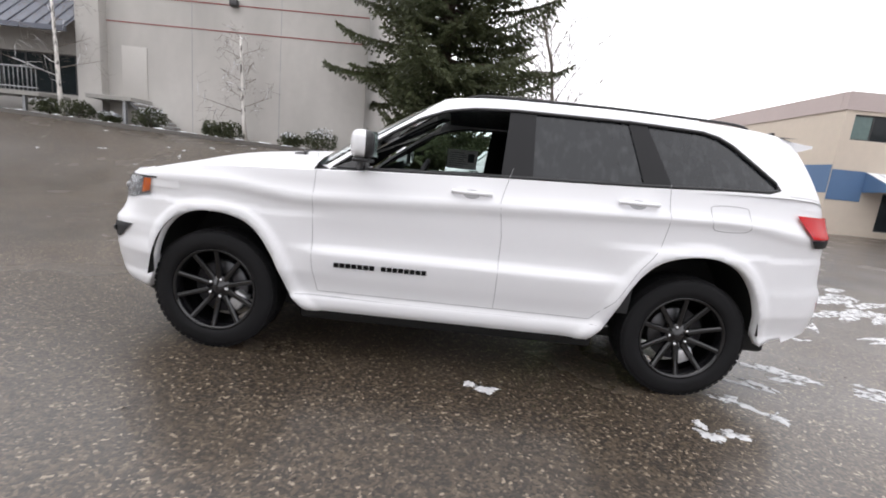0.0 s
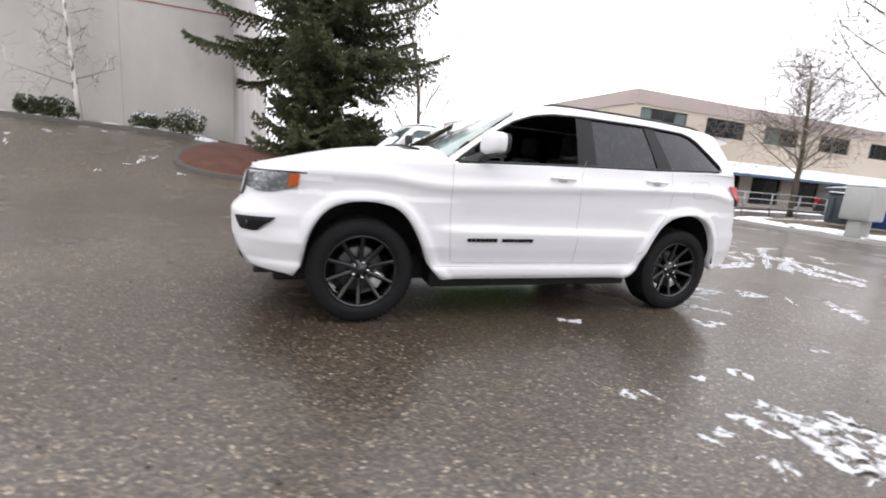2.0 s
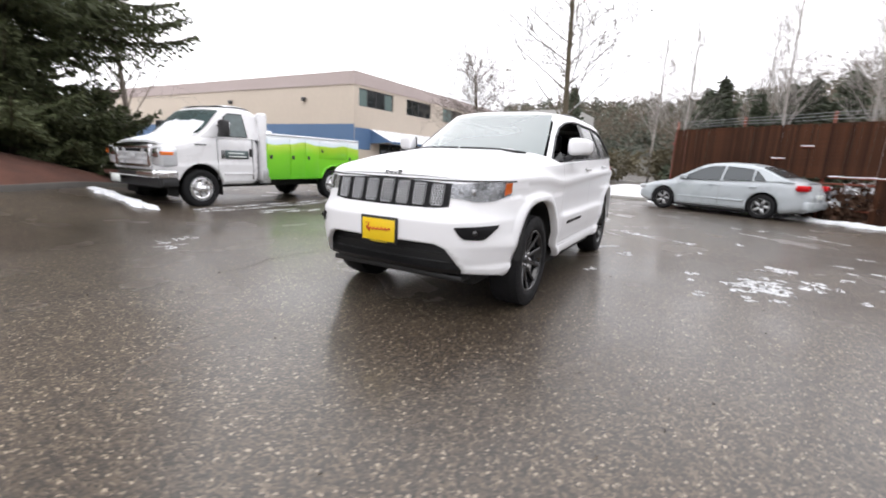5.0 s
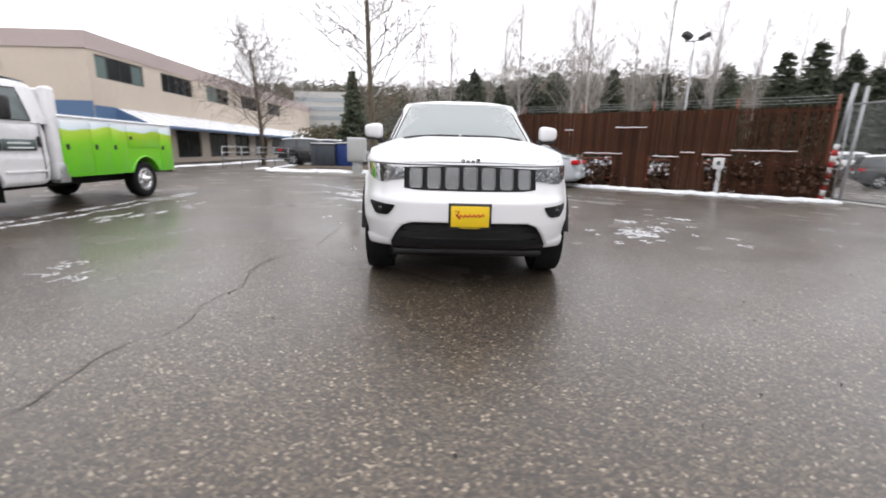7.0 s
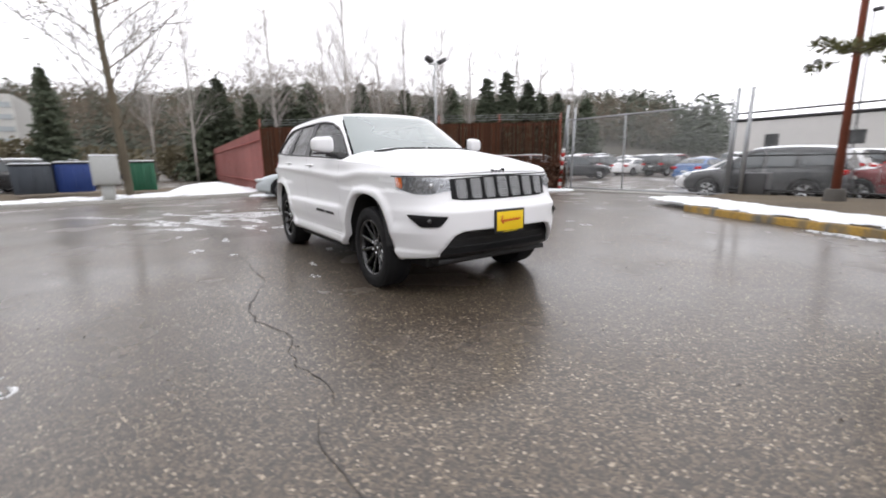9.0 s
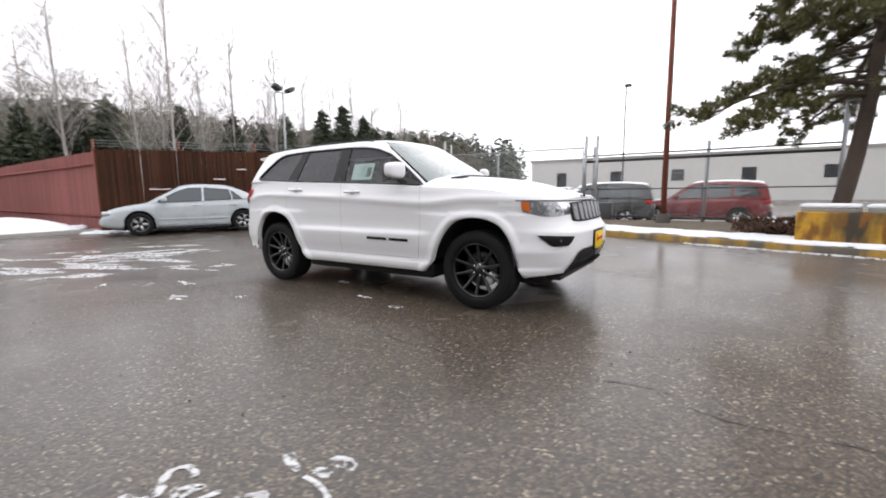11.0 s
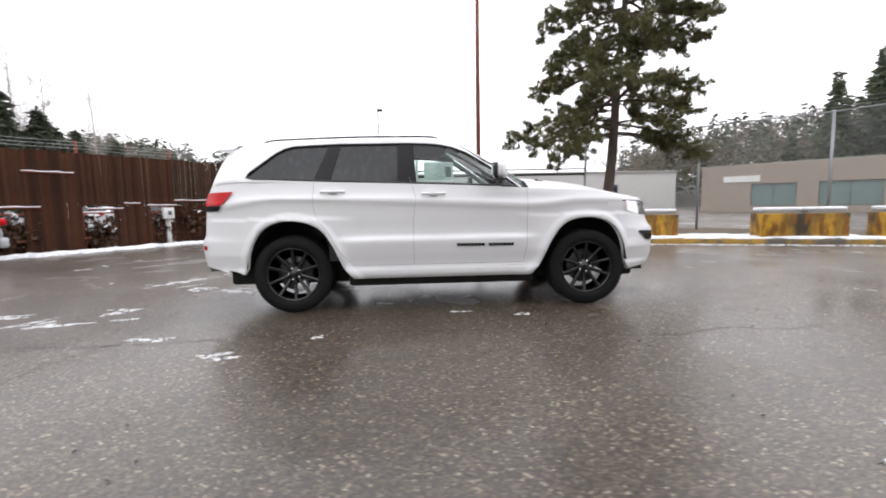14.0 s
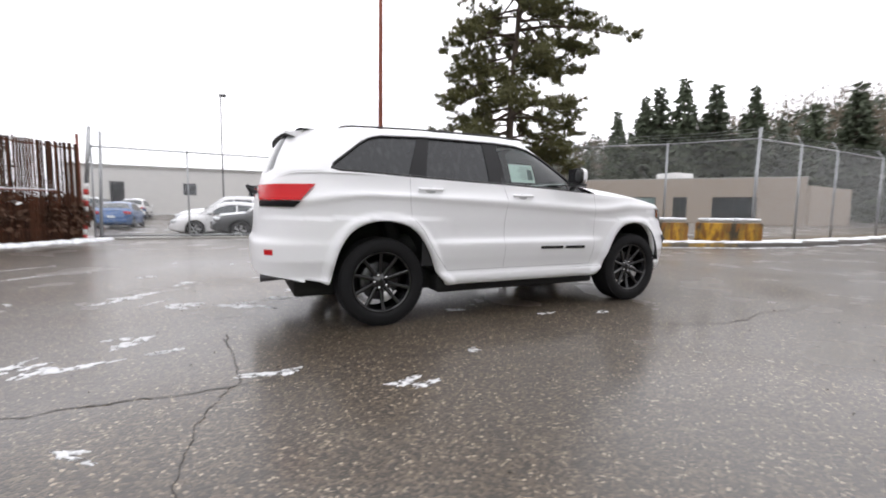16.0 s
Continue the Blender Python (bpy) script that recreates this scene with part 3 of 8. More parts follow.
def build_jeep():
    car = empty("suv", "white five-door SUV with black wheels on wet asphalt", "car")
    split_body(car)
    # hood
    def hood(u, v):
        xc = 0.86 + v * (2.16 - 0.86)
        yl = jeep_side(xc, JTOP(xc), False)
        y = (2 * u - 1) * yl
        q = abs(2 * u - 1)
        x = xc + v ** 7 * max(jeep_nose(y, 1.045) - 2.16, -0.2) * (1 if q < 0.985 else 0.4)
        crown = 0.017 + 0.098 * (1 - v ** 1.5)
        bulge = 0.014 * (1 - smooth(0.42, 0.60, q)) * (1 - v ** 4)
        return (x, y, JTOP(min(x, 2.3)) + crown * (1 - q ** (4.2 - 1.6 * v)) + bulge)
    v, f = grid_mesh(hood, 48, 48)
    mesh_part("hood", v, f, white_paint, car)
    # cabin shell
    cols = [("s", i / 110) for i in range(111)] + [("f", math.cos(math.pi * (i + 1) / 40)) for i in range(39)]
    cols += [("t", 1 - i / 110) for i in range(111)] + [("r", -math.cos(math.pi * (i + 1) / 36)) for i in range(35)]
    levels = 22
    rows = []
    for kind, p in cols:
        row = []
        for k in range(levels + 1):
            vv = k / levels
            fr, re, hw = cabin_front(vv) - GX0, GX0 - cabin_rear(vv), cabin_half(vv)
            if kind in "st":
                x = GX0 - re * 0.93 * (1 - 2 * p) if p < 0.5 else GX0 + fr * 0.93 * (2 * p - 1)
            if kind in "st":
                a, n = (fr, 4.6) if x > GX0 else (re, 5.0)
                y = hw * (1 - (abs(x - GX0) / a) ** n) ** (1 / n)
                y = y if kind == "s" else -y
            elif kind == "f":
                ym = hw * (1 - 0.93 ** 4.6) ** (1 / 4.6)
                y = p * ym
                x = GX0 + fr * (1 - (abs(y) / hw) ** 4.6) ** (1 / 4.6)
            else:
                ym = hw * (1 - 0.93 ** 5.0) ** (1 / 5.0)
                y = p * ym
                x = GX0 - re * (1 - (abs(y) / hw) ** 5.0) ** (1 / 5.0)
            row.append((x, y, cabin_z(x, vv)))
        rows.append(row)
    n, w = len(rows), levels + 1
    # roof: rings that close in
    top = [r[-1] for r in rows]
    for q in range(1, 9):
        t = q / 8
        for i, r in enumerate(rows):
            x, y, z = top[i]
            r.append((GX0 + (x - GX0) * (1 - 0.10 * t - 0.5 * t * t), y * (1 - t), z * (1 - t) + t * GTOP(x) + 0.062 * (1 - (1 - t) ** 2.2)))
    w = len(rows[0])
    verts = [v for r in rows for v in r]
    shell, screen, back = [], [], []
    dlo = [Vector((a, b)) for a, b in DLO]
    for i, (kind, p) in enumerate(cols):
        for k in range(w - 1):
            face = (i * w + k, i * w + k + 1, ((i + 1) % n) * w + k + 1, ((i + 1) % n) * w + k)
            c = sum((Vector(verts[j]) for j in face), Vector()) / 4
            if kind in "st" and k < levels and inside(DLO, c.x, c.z) and abs(c.y) > 0.5:
                continue
            wide = kind == "f" or (kind == "s" and p > 0.975) or (kind == "t" and p > 0.975)
            if wide and 0 < k < levels:
                screen.append(face)
            elif kind == "r" and abs(p) < 0.90 and 3 < k < levels - 2:
                back.append(face)
            else:
                shell.append(face)
    def sub(name, faces, material, label="", snap=False):
        used = sorted({j for f in faces for j in f})
        at = {j: k for k, j in enumerate(used)}
        ob = mesh_part(name, [verts[j] for j in used], [[at[j] for j in f] for f in faces], material, car, label)
        if snap:
            bm = bmesh.new()
            bm.from_mesh(ob.data)
            for v in bm.verts:
                if v.is_boundary and abs(v.co.y) > 0.5 and -2.0 < v.co.x < 0.9 and v.co.z > JTOP(v.co.x) + 0.004:
                    x, z, d = nearest(DLO, v.co.x, v.co.z)
                    if d < 0.06:
                        v.co = (x, math.copysign(cabin_side(x, z), v.co.y), z)
            bmesh.ops.recalc_face_normals(bm, faces=bm.faces)
            bm.to_mesh(ob.data)
            bm.free()
        return ob
    sub("cabin_frame", shell, white_paint, snap=True)
    ws = sub("windshield", screen, screen_glass, "pale tinted windshield")
    ws.visible_shadow = False
    sub("rear_window", back, privacy_glass, "dark tinted rear window")
    # shoulder between body and glass
    xs = np.linspace(-2.335, 0.98, 70)
    for s in (1, -1):
        sv, sf = [], []
        for x in xs:
            z = JTOP(x)
            yb, yc = jeep_side(x, z, False), cabin_side(x, z)
            lo, hi = min(yb, yc), max(yb, yc)
            sv += [(x, s * (hi + 0.002), z - 0.012), (x, s * (hi - 0.008), z + 0.002), (x, s * (lo - 0.03), z + 0.006)]
        for i in range(len(xs) - 1):
            for k in range(2):
                sf.append((3 * i + k, 3 * i + k + 1, 3 * i + k + 4, 3 * i + k + 3))
        mesh_part("shoulder", sv, sf, white_paint, car)
    # rear corner: the body runs on into the rear pillar
    for s in (1, -1):
        def corner(u, v):
            x = -1.93 - 0.415 * u
            z = JTOP(x) - 0.07 + 0.14 * v
            a, b = jeep_side(x, JTOP(x) - 0.07, False), cabin_side(x, JTOP(x) + 0.07)
            skin = jeep_side(x, z, False) if z < JTOP(x) else cabin_side(x, z)
            return (x, s * (max(a + (b - a) * v, skin) + 0.0015), z)
        v, f = grid_mesh(corner, 24, 14)
        mesh_part("rear_corner", v, f, white_paint, car)
    # headliner under the roof
    lv, lf = grid_mesh(lambda u, v: ((0.12 - 2.2 * v), (2 * u - 1) * 0.62, 1.655 + 0.03 * (1 - (2 * u - 1) ** 2)), 8, 12)
    mesh_part("headliner", lv, lf, interior_dark, car)
    # side glass, pillars and trim
    zlo = pchip(*sorted([(x, z) for x, z in DLO[:7]]))
    zhi = pchip(*sorted([(x, z) for x, z in DLO[8:]] + [(0.775, 1.207)]))
    for s in (1, -1):
        def line(a, b, n, fn):
            return [(a + (b - a) * i / n, fn(a + (b - a) * i / n)) for i in range(n + 1)]
        front_low, front_high = line(-0.255, 0.765, 24, zlo), line(-0.285, 0.765, 24, zhi)
        if s < 0:
            pane = side_patch("front_window", front_low, front_high, cabin_side, -0.010, s, clear_glass, car, 30, 8, "clear front door window")
            pane.visible_shadow = False
        side_patch("rear_door_window", line(-0.405, -1.075, 10, zlo), line(-0.405, -0.985, 10, zhi), cabin_side, -0.010, s, privacy_glass, car, label="dark tinted rear door window")
        side_patch("quarter_window", line(-1.215, -1.86, 16, zlo), line(-1.075, -1.52, 8, zhi) + line(-1.52, -1.86, 10, zhi)[1:], cabin_side, -0.010, s, privacy_glass, car, 28, 10, "dark tinted quarter window")
        side_patch("window_pillar", line(-0.235, -0.42, 4, zlo), line(-0.265, -0.42, 4, zhi), cabin_side, -0.002, s, pillar_black, car, 6, 10, "glossy black door pillar")
        side_patch("window_pillar", line(-1.065, -1.225, 4, zlo), line(-0.975, -1.085, 4, zhi), cabin_side, -0.002, s, pillar_black, car, 6, 10, "glossy black door pillar")
        ring = dense(DLO + [DLO[0]], 0.04)
        part("window_trim", tube([(x, s * (cabin_side(x, z) - 0.001), z) for x, z in ring[:-1]], 0.011, 6, True), black_plastic, car, "black window surround")
        # seams of doors
        for ln in (FDOOR[:5], FDOOR[4:], RDOOR[3:]):
            strap("door_seam", ln if ln is not FDOOR[4:] else FDOOR[4:], 0.0016, jeep_side, 0.0012, s, seam_dark, car)
        if s > 0:
            strap("fuel_seam", [tuple(p) for p in spline(FUEL, steps=3)] + [FUEL[0]], 0.0017, jeep_side, 0.0012, s, seam_dark, car)
        # door handles
        for hx, hz in ((-0.075, 1.135), (-1.035, 1.168)):
            y = jeep_side(hx, hz)
            # flat grey oval: the shade behind the handle is put into its colour
            dip = [Vector((hx + 0.05 * math.cos(t), s * (y + 0.0015), hz - 0.004 + 0.026 * math.sin(t))) for t in np.linspace(0, 2 * math.pi, 17)[:-1]]
            bm = bmesh.new()
            bm.faces.new([bm.verts.new((p.x, s * (jeep_side(p.x, p.z) + 0.002), p.z)) for p in dip])
            part("handle_recess_shade", bm, mat_shade, car)
            pts = [(hx + 0.115 - 0.23 * i / 10, s * (y + 0.004 + 0.026 * math.sin(math.pi * min(max(i / 10, 0.03), 0.97)) ** 0.4), hz + 0.004) for i in range(11)]
            bm = tube(pts, 0.012, 8)
            part("door_handle", bm, white_paint, car, "white door handle")
        strap("sill_seam", [(0.93, 0.428), (0.4, 0.424), (-0.4, 0.424), (-0.97, 0.428)], 0.0022, jeep_side, 0.0012, s, seam_dark, car)
        # model lettering, kept as plain bars
        for x0, x1 in ((0.70, 0.45), (0.415, 0.14)):
            zz = lambda x: 0.636 + (0.70 - x) * 0.010
            n = 7 if x0 > 0.5 else 8
            for k in range(n):
                a = x0 + (x1 - x0) * (k + 0.06) / n
                b = x0 + (x1 - x0) * (k + 0.90) / n
                q = [(a, zz(a) - 0.014), (b, zz(b) - 0.014), (b, zz(b) + 0.014), (a, zz(a) + 0.014)]
                bm = bmesh.new()
                lo = [bm.verts.new((x, s * (jeep_side(x, z, False) + 0.001), z)) for x, z in q]
                hi = [bm.verts.new((x, s * (jeep_side(x, z, False) + 0.006), z)) for x, z in q]
                bm.faces.new(hi)
                for i in range(4):
                    bm.faces.new((lo[i], lo[(i + 1) % 4], hi[(i + 1) % 4], hi[i]))
                part("letter_bar", bm, grille_black, car, smoothed=False)
        # wheel housings
        for poly in (ARCH_F, ARCH_R):
            pts = [p for p in poly if p[1] > 0.44]
            pts.sort(key=lambda p: -p[0])
            verts = [(p[0], s * yy, p[1] + (0.0 if yy > 0.9 else 0.01)) for yy in (0.935, 0.50) for p in pts]
            n = len(pts)
            faces = [(i, i + 1, n + i + 1, n + i) for i in range(n - 1)] + [tuple(range(n, 2 * n))]
            mesh_part("wheel_liner", verts, faces, dark_liner, car, smoothed=False)
        # wheels
        for wx in (WB, -WB):
            m = Matrix.Translation((wx, s * 0.792, 0.379)) @ Matrix.Rotation(math.pi if s > 0 else 0, 4, "Z") @ Matrix.Rotation(0.35 if wx > 0 else 0.9, 4, "Y")
            wheel(car, m, r=0.379, rim_r=0.258)
        # mirrors
        mirror = new("mirror")
        mirror.parent = car
        bm = bmesh.new()
        bmesh.ops.create_uvsphere(bm, u_segments=24, v_segments=16, radius=1)
        for v in bm.verts:
            c = v.co
            e = Vector((math.copysign(abs(c.x) ** 0.55, c.x), math.copysign(abs(c.y) ** 0.55, c.y), math.copysign(abs(c.z) ** 0.55, c.z)))
            taper = 1 - 0.12 * (e.y * s)
            v.co = Vector((0.555 + 0.075 * e.x * (1 if e.x > 0 else 0.75) - 0.03 * e.y * s, s * 1.000 + 0.108 * e.y, 1.350 + 0.080 * e.z * taper))
        back = bmesh.new()
        rear = [f for f in bm.faces if f.calc_center_median().x < 0.535]
        ix = {}
        for f in rear:
            for v in f.verts:
                if v not in ix:
                    ix[v] = back.verts.new(v.co)
            back.faces.new([ix[v] for v in f.verts])
        bmesh.ops.delete(bm, geom=rear, context="FACES")
        part("mirror_cap", bm, white_paint, mirror)
        part("mirror_back", back, black_plastic, mirror, "black mirror back")
        bm = box((0.51, -0.10, -0.012), (0.60, 0.10, 0.012), 0.01, Matrix.Translation((0, s * 0.985, 1.262)))
        part("mirror_foot", bm, black_plastic, mirror, "black mirror underside")
        bm = tube([(0.60, s * 0.86, 1.225), (0.58, s * 0.93, 1.255), (0.555, s * 0.98, 1.285)], 0.028, 8)
        part("mirror_arm", bm, black_plastic, mirror)
        bm = bmesh.new()
        bm.faces.new([bm.verts.new((0.494, s * yy, zz2)) for yy, zz2 in ((0.915, 1.284), (1.09, 1.287), (1.095, 1.419), (0.92, 1.424))])
        part("mirror_glass", bm, black_gloss, mirror, "dark mirror glass")
        side_patch("sail_panel", [(0.765, 1.207), (0.55, 1.214)], [(0.76, 1.212), (0.55, 1.30)], cabin_side, 0.002, s, black_plastic, car, 6, 4)
        # roof rails
        pts = [(0.02, 0.615, 1.695), (-0.06, 0.612, 1.722), (-0.25, 0.608, 1.732), (-0.9, 0.60, 1.732), (-1.5, 0.592, 1.715), (-1.70, 0.588, 1.702), (-1.77, 0.585, 1.675)]
        part("roof_rail", tube([(p[0], s * (p[1] + 0.03), p[2] - 0.004) for p in spline(pts, False, 5)], 0.009, 8), black_plastic, car, "black roof rail")
        # headlights
        low = pchip((0.50, 0.918), (0.60, 0.908), (0.70, 0.892), (0.76, 0.896), (0.85, 0.945))
        high = pchip((0.50, 1.012), (0.65, 1.020), (0.85, 1.035))
        lamp = new("headlight")
        lamp.parent = car
        def sided(fn):
            return lambda y: fn(abs(y))
        nose_patch("lamp_housing", s * 0.525, s * 0.842, sided(low), sided(high), 0.003, lamp_dark, lamp, 24, 8, "dark chrome lamp housing")
        for yy, rr in ((0.66, 0.026), (0.585, 0.018)):
            bm = bmesh.new()
            bmesh.ops.create_uvsphere(bm, u_segments=20, v_segments=12, radius=rr)
            bm.transform(Matrix.Translation((jeep_nose(yy, 0.955) - 0.004, s * yy, 0.955)) @ Matrix.Diagonal((0.6, 1, 1, 1)))
            part("projector", bm, steel, lamp, "chrome projector lens")
        nose_patch("turn_signal", s * 0.818, s * 0.845, lambda y: sided(low)(y) + 0.012, lambda y: sided(high)(y) - 0.006, 0.006, amber_lens, lamp, 8, 6, "amber side marker")
        nose_patch("lamp_lens", s * 0.522, s * 0.846, lambda y: sided(low)(y) - 0.004, lambda y: sided(high)(y) + 0.004, 0.010, lamp_glass, lamp, 24, 8, "clear lamp cover").visible_shadow = False
        # fog lamps
        fog = new("fog_lamp")
        fog.parent = car
        fl, fh = pchip((0.595, 0.706), (0.665, 0.632), (0.755, 0.630), (0.825, 0.712)), pchip((0.595, 0.716), (0.825, 0.732))
        nose_patch("fog_bezel", s * 0.597, s * 0.822, sided(fl), sided(fh), 0.003, grille_black, fog, 14, 6, "black fog lamp recess")
        bm = bmesh.new()
        bmesh.ops.create_uvsphere(bm, u_segments=16, v_segments=10, radius=0.022)
        bm.transform(Matrix.Translation((jeep_nose(0.71, 0.68) - 0.004, s * 0.71, 0.678)) @ Matrix.Diagonal((0.5, 1.4, 1.0, 1)))
        part("fog_lens", bm, black_gloss, fog)
        # tail lights
        tl = new("tail_light")
        tl.parent = car
        def tail_patch(name, bottom, top, lift, material):
            def f(u, v):
                a = (bottom[0][0] + (bottom[1][0] - bottom[0][0]) * u, bottom[0][1] + (bottom[1][1] - bottom[0][1]) * u)
                b = (top[0][0] + (top[1][0] - top[0][0]) * u, top[0][1] + (top[1][1] - top[0][1]) * u)
                x, z = a[0] + (b[0] - a[0]) * v, a[1] + (b[1] - a[1]) * v
                y = jeep_side(max(x, -2.36), z) if x > -2.36 else jeep_side(-2.36, z) - (-2.36 - x) * 3.2
                x2 = max(x, -2.385 + (-2.36 - x) * 0.0) if x < -2.36 else x
                return (x2 - lift * 0.5, s * (y + lift), z)
            v, fc = grid_mesh(f, 26, 8)
            return mesh_part(name, v, fc, material, tl)
        tail_patch("red_lamp", [(-2.105, 1.060), (-2.43, 1.06)], [(-1.985, 1.190), (-2.43, 1.185)], 0.016, red_lens)
        tail_patch("reverse_lamp", [(-2.15, 1.005), (-2.43, 1.01)], [(-2.10, 1.052), (-2.43, 1.057)], 0.013, grille_black)
        strap("side_reflector", [(-2.315, 0.645), (-2.375, 0.645)], 0.022, jeep_side, 0.003, s, red_lens, car, "red bumper reflector")
        # inner door panel
        side_patch("door_trim", [(0.80, 0.5), (-1.1, 0.5)], [(0.78, 1.20), (-1.1, 1.26)], jeep_side, -0.07, s, interior_dark, car, 12, 4)
        bm = tube([(-2.20, s * 0.52, 0.42), (-2.40, s * 0.52, 0.41)], 0.032, 12)
        part("exhaust_tip", bm, dark_steel, car)
    # grille
    grille = new("grille")
    grille.parent = car
    gl, gh = pchip((0, 0.832), (0.42, 0.838), (0.52, 0.850)), pchip((0, 1.030), (0.53, 1.012))
    nose_patch("grille_panel", -0.525, 0.525, lambda y: gl(abs(y)), lambda y: gh(abs(y)), 0.004, grille_black, grille, 40, 8, "gloss black seven-slot grille panel")
    for k in range(7):
        c = (k - 3) * 0.1435
        hw = 0.052 - 0.0015 * abs(k - 3)
        def at(y, z, lift):
            return (jeep_nose(y, z) + lift, y, z)
        zl, zh = gl(abs(c)) + 0.016, gh(abs(c)) - 0.014
        slot = new("grille_slot")
        slot.parent = grille
        loop = [(c - hw, zl + 0.02), (c - hw + 0.012, zl), (c + hw - 0.012, zl), (c + hw, zl + 0.02), (c + hw, zh - 0.008), (c + hw - 0.01, zh), (c - hw + 0.01, zh), (c - hw, zh - 0.008)]
        part("slot_frame", tube([at(y, z, 0.008) for y, z in loop], 0.0050, 6, True), frame_grey, slot, "satin grey slot frame")
        bm = bmesh.new()
        rows, cells = 8, 4
        cw, rh = (2 * hw - 0.012) / cells, (zh - zl - 0.014) / rows
        for r in range(rows + 1):
            z0 = zl + 0.007 + rh * r
            for q in range(2 * cells):
                ya, yb = c - hw + 0.006 + cw * q / 2, c - hw + 0.006 + cw * (q + 1) / 2
                up0 = 0.26 * rh * (1 if (q + r) % 2 else -1)
                add_tube(bm, [at(ya, z0 - up0, 0.009), at(yb, z0 + up0, 0.009)], 0.0026, 4)
                if r < rows and (q + r) % 2 == 0:
                    add_tube(bm, [at(ya, z0 + 0.26 * rh, 0.009), at(ya, z0 + 0.74 * rh, 0.009)], 0.0022, 4)
        part("mesh_insert", bm, silver_trim, slot, "silver honeycomb mesh", smoothed=False)
    nose_patch("hood_gap", -0.86, 0.86, lambda y: 1.026 if abs(y) < 0.5 else 1.026 + 0.02 * (abs(y) - 0.5), lambda y: 1.036 if abs(y) < 0.5 else 1.036 + 0.02 * (abs(y) - 0.5), 0.0035, grille_black, car, 60, 1, "dark gap under the hood edge")
    nose_patch("hood_lip", -0.90, 0.90, lambda y: 0.985, lambda y: 1.072, -0.005, white_paint, car, 40, 6)
    # nose badge as a plain shape
    bm = bmesh.new()
    for k, hgt in enumerate((0.034, 0.020, 0.020, 0.026)):
        yb = 0.078 - k * 0.040
        x = jeep_nose(yb, 1.045)
        add_box(bm, (x - 0.03, yb - 0.030, 1.052), (x - 0.010, yb, 1.052 + hgt), 0.004, None)
    part("badge", bm, black_gloss, car, "small dark badge on the hood edge")
    # lower intake
    bm = box((2.11, -0.64, 0.36), (2.19, 0.64, 0.60), 0.01)
    part("intake_grille", bm, black_plastic, car, "black lower intake")
    for zz in (0.44, 0.50, 0.55):
        bm = tube([(2.20 + 0.05 * (1 - (i / 8) ** 2), -0.56 + 1.12 * (i + 8) / 16, zz) for i in range(-8, 9)], 0.007, 6)
        part("intake_bar", bm, black_plastic, car)
    v, f = grid_mesh(lambda u, v: (jeep_nose((2 * u - 1) * 0.66, 0.42) - 0.02 - 0.16 * v, (2 * u - 1) * 0.66, 0.405 - 0.05 * math.sin(math.pi * min(v * 2, 1) / 2)), 24, 6)
    mesh_part("air_dam", v, f, black_plastic, car, "black plastic air dam")
    bm = box((1.95, -0.62, 0.30), (2.18, 0.62, 0.345), 0.012)
    part("skid_plate", bm, black_plastic, car)
    # plate
    plate = new("number_plate")
    plate.parent = car
    part("plate_frame", box((2.3500, -0.168, 0.545), (2.3680, 0.168, 0.745), 0.006), black_plastic, plate, "black plate frame")
    part("plate_card", box((2.3660, -0.150, 0.562), (2.3710, 0.150, 0.725), 0.002), yellow_card, plate, "yellow dealer card")
    wave = [(2.3725, -0.112 + 0.0048 * k, 0.645 + (0.008 * math.sin(k * 0.9) + 0.006 * math.sin(k * 1.7 + 1)) * (2.0 if k < 8 else 1.0) + 0.0002 * k) for k in range(47)]
    bm = tube(wave, 0.0048, 5)
    add_tube(bm, [(2.3725, -0.118, 0.685), (2.3725, -0.085, 0.690), (2.3725, -0.105, 0.64)], 0.004, 5)
    part("plate_mark", bm, red_ink, plate, "red script drawn as plain bars")
    for k in range(8):
        part("plate_bar", box((2.3675, -0.075 + 0.02 * k, 0.549), (2.3695, -0.062 + 0.02 * k, 0.557)), yellow_card, plate)
    # cowl, wipers
    v, f = grid_mesh(lambda u, v: (GX0 + (cabin_front(0) - GX0) * (1 - abs((2 * u - 1) * 0.88) ** 4.6) ** (1 / 4.6) + 0.05 - 0.09 * v, (2 * u - 1) * 0.80,
                     JTOP(1.0) + 0.108 * (1 - abs(2 * u - 1) ** 4.2) + 0.004 + 0.012 * v), 30, 3)
    mesh_part("cowl", v, f, black_plastic, car, "black cowl below the windshield")
    for y0, y1 in ((0.62, -0.02), (-0.05, -0.62)):
        pts = [(GX0 + (cabin_front(0.04) - GX0) * (1 - abs(y / cabin_half(0)) ** 4.6) ** (1 / 4.6) + 0.012, y, cabin_z(1.0, 0.05) + 0.112 * (1 - abs(y / 0.9) ** 3.5)) for y in np.linspace(y0, y1, 9)]
        part("wiper", tube(pts, 0.009, 6), black_plastic, car, "black wiper")
    # spoiler
    def spoiler_top(u, v):
        q = 2 * u - 1
        x = -1.99 - 0.25 * v + 0.05 * q * q
        return (x, q * (0.585 + 0.01 * v), GTOP(max(x, -2.15)) - 0.004 + 0.060 * (1 - abs(q) ** 2.2) * (1 - 0.92 * v) - 0.006 * v)
    def spoiler_under(u, v):
        q = 2 * u - 1
        a = Vector(spoiler_top(u, 1.0))
        return tuple(a + Vector((0.14 * v, 0, -0.018 - 0.045 * v)))
    v, f = grid_mesh(spoiler_top, 24, 8)
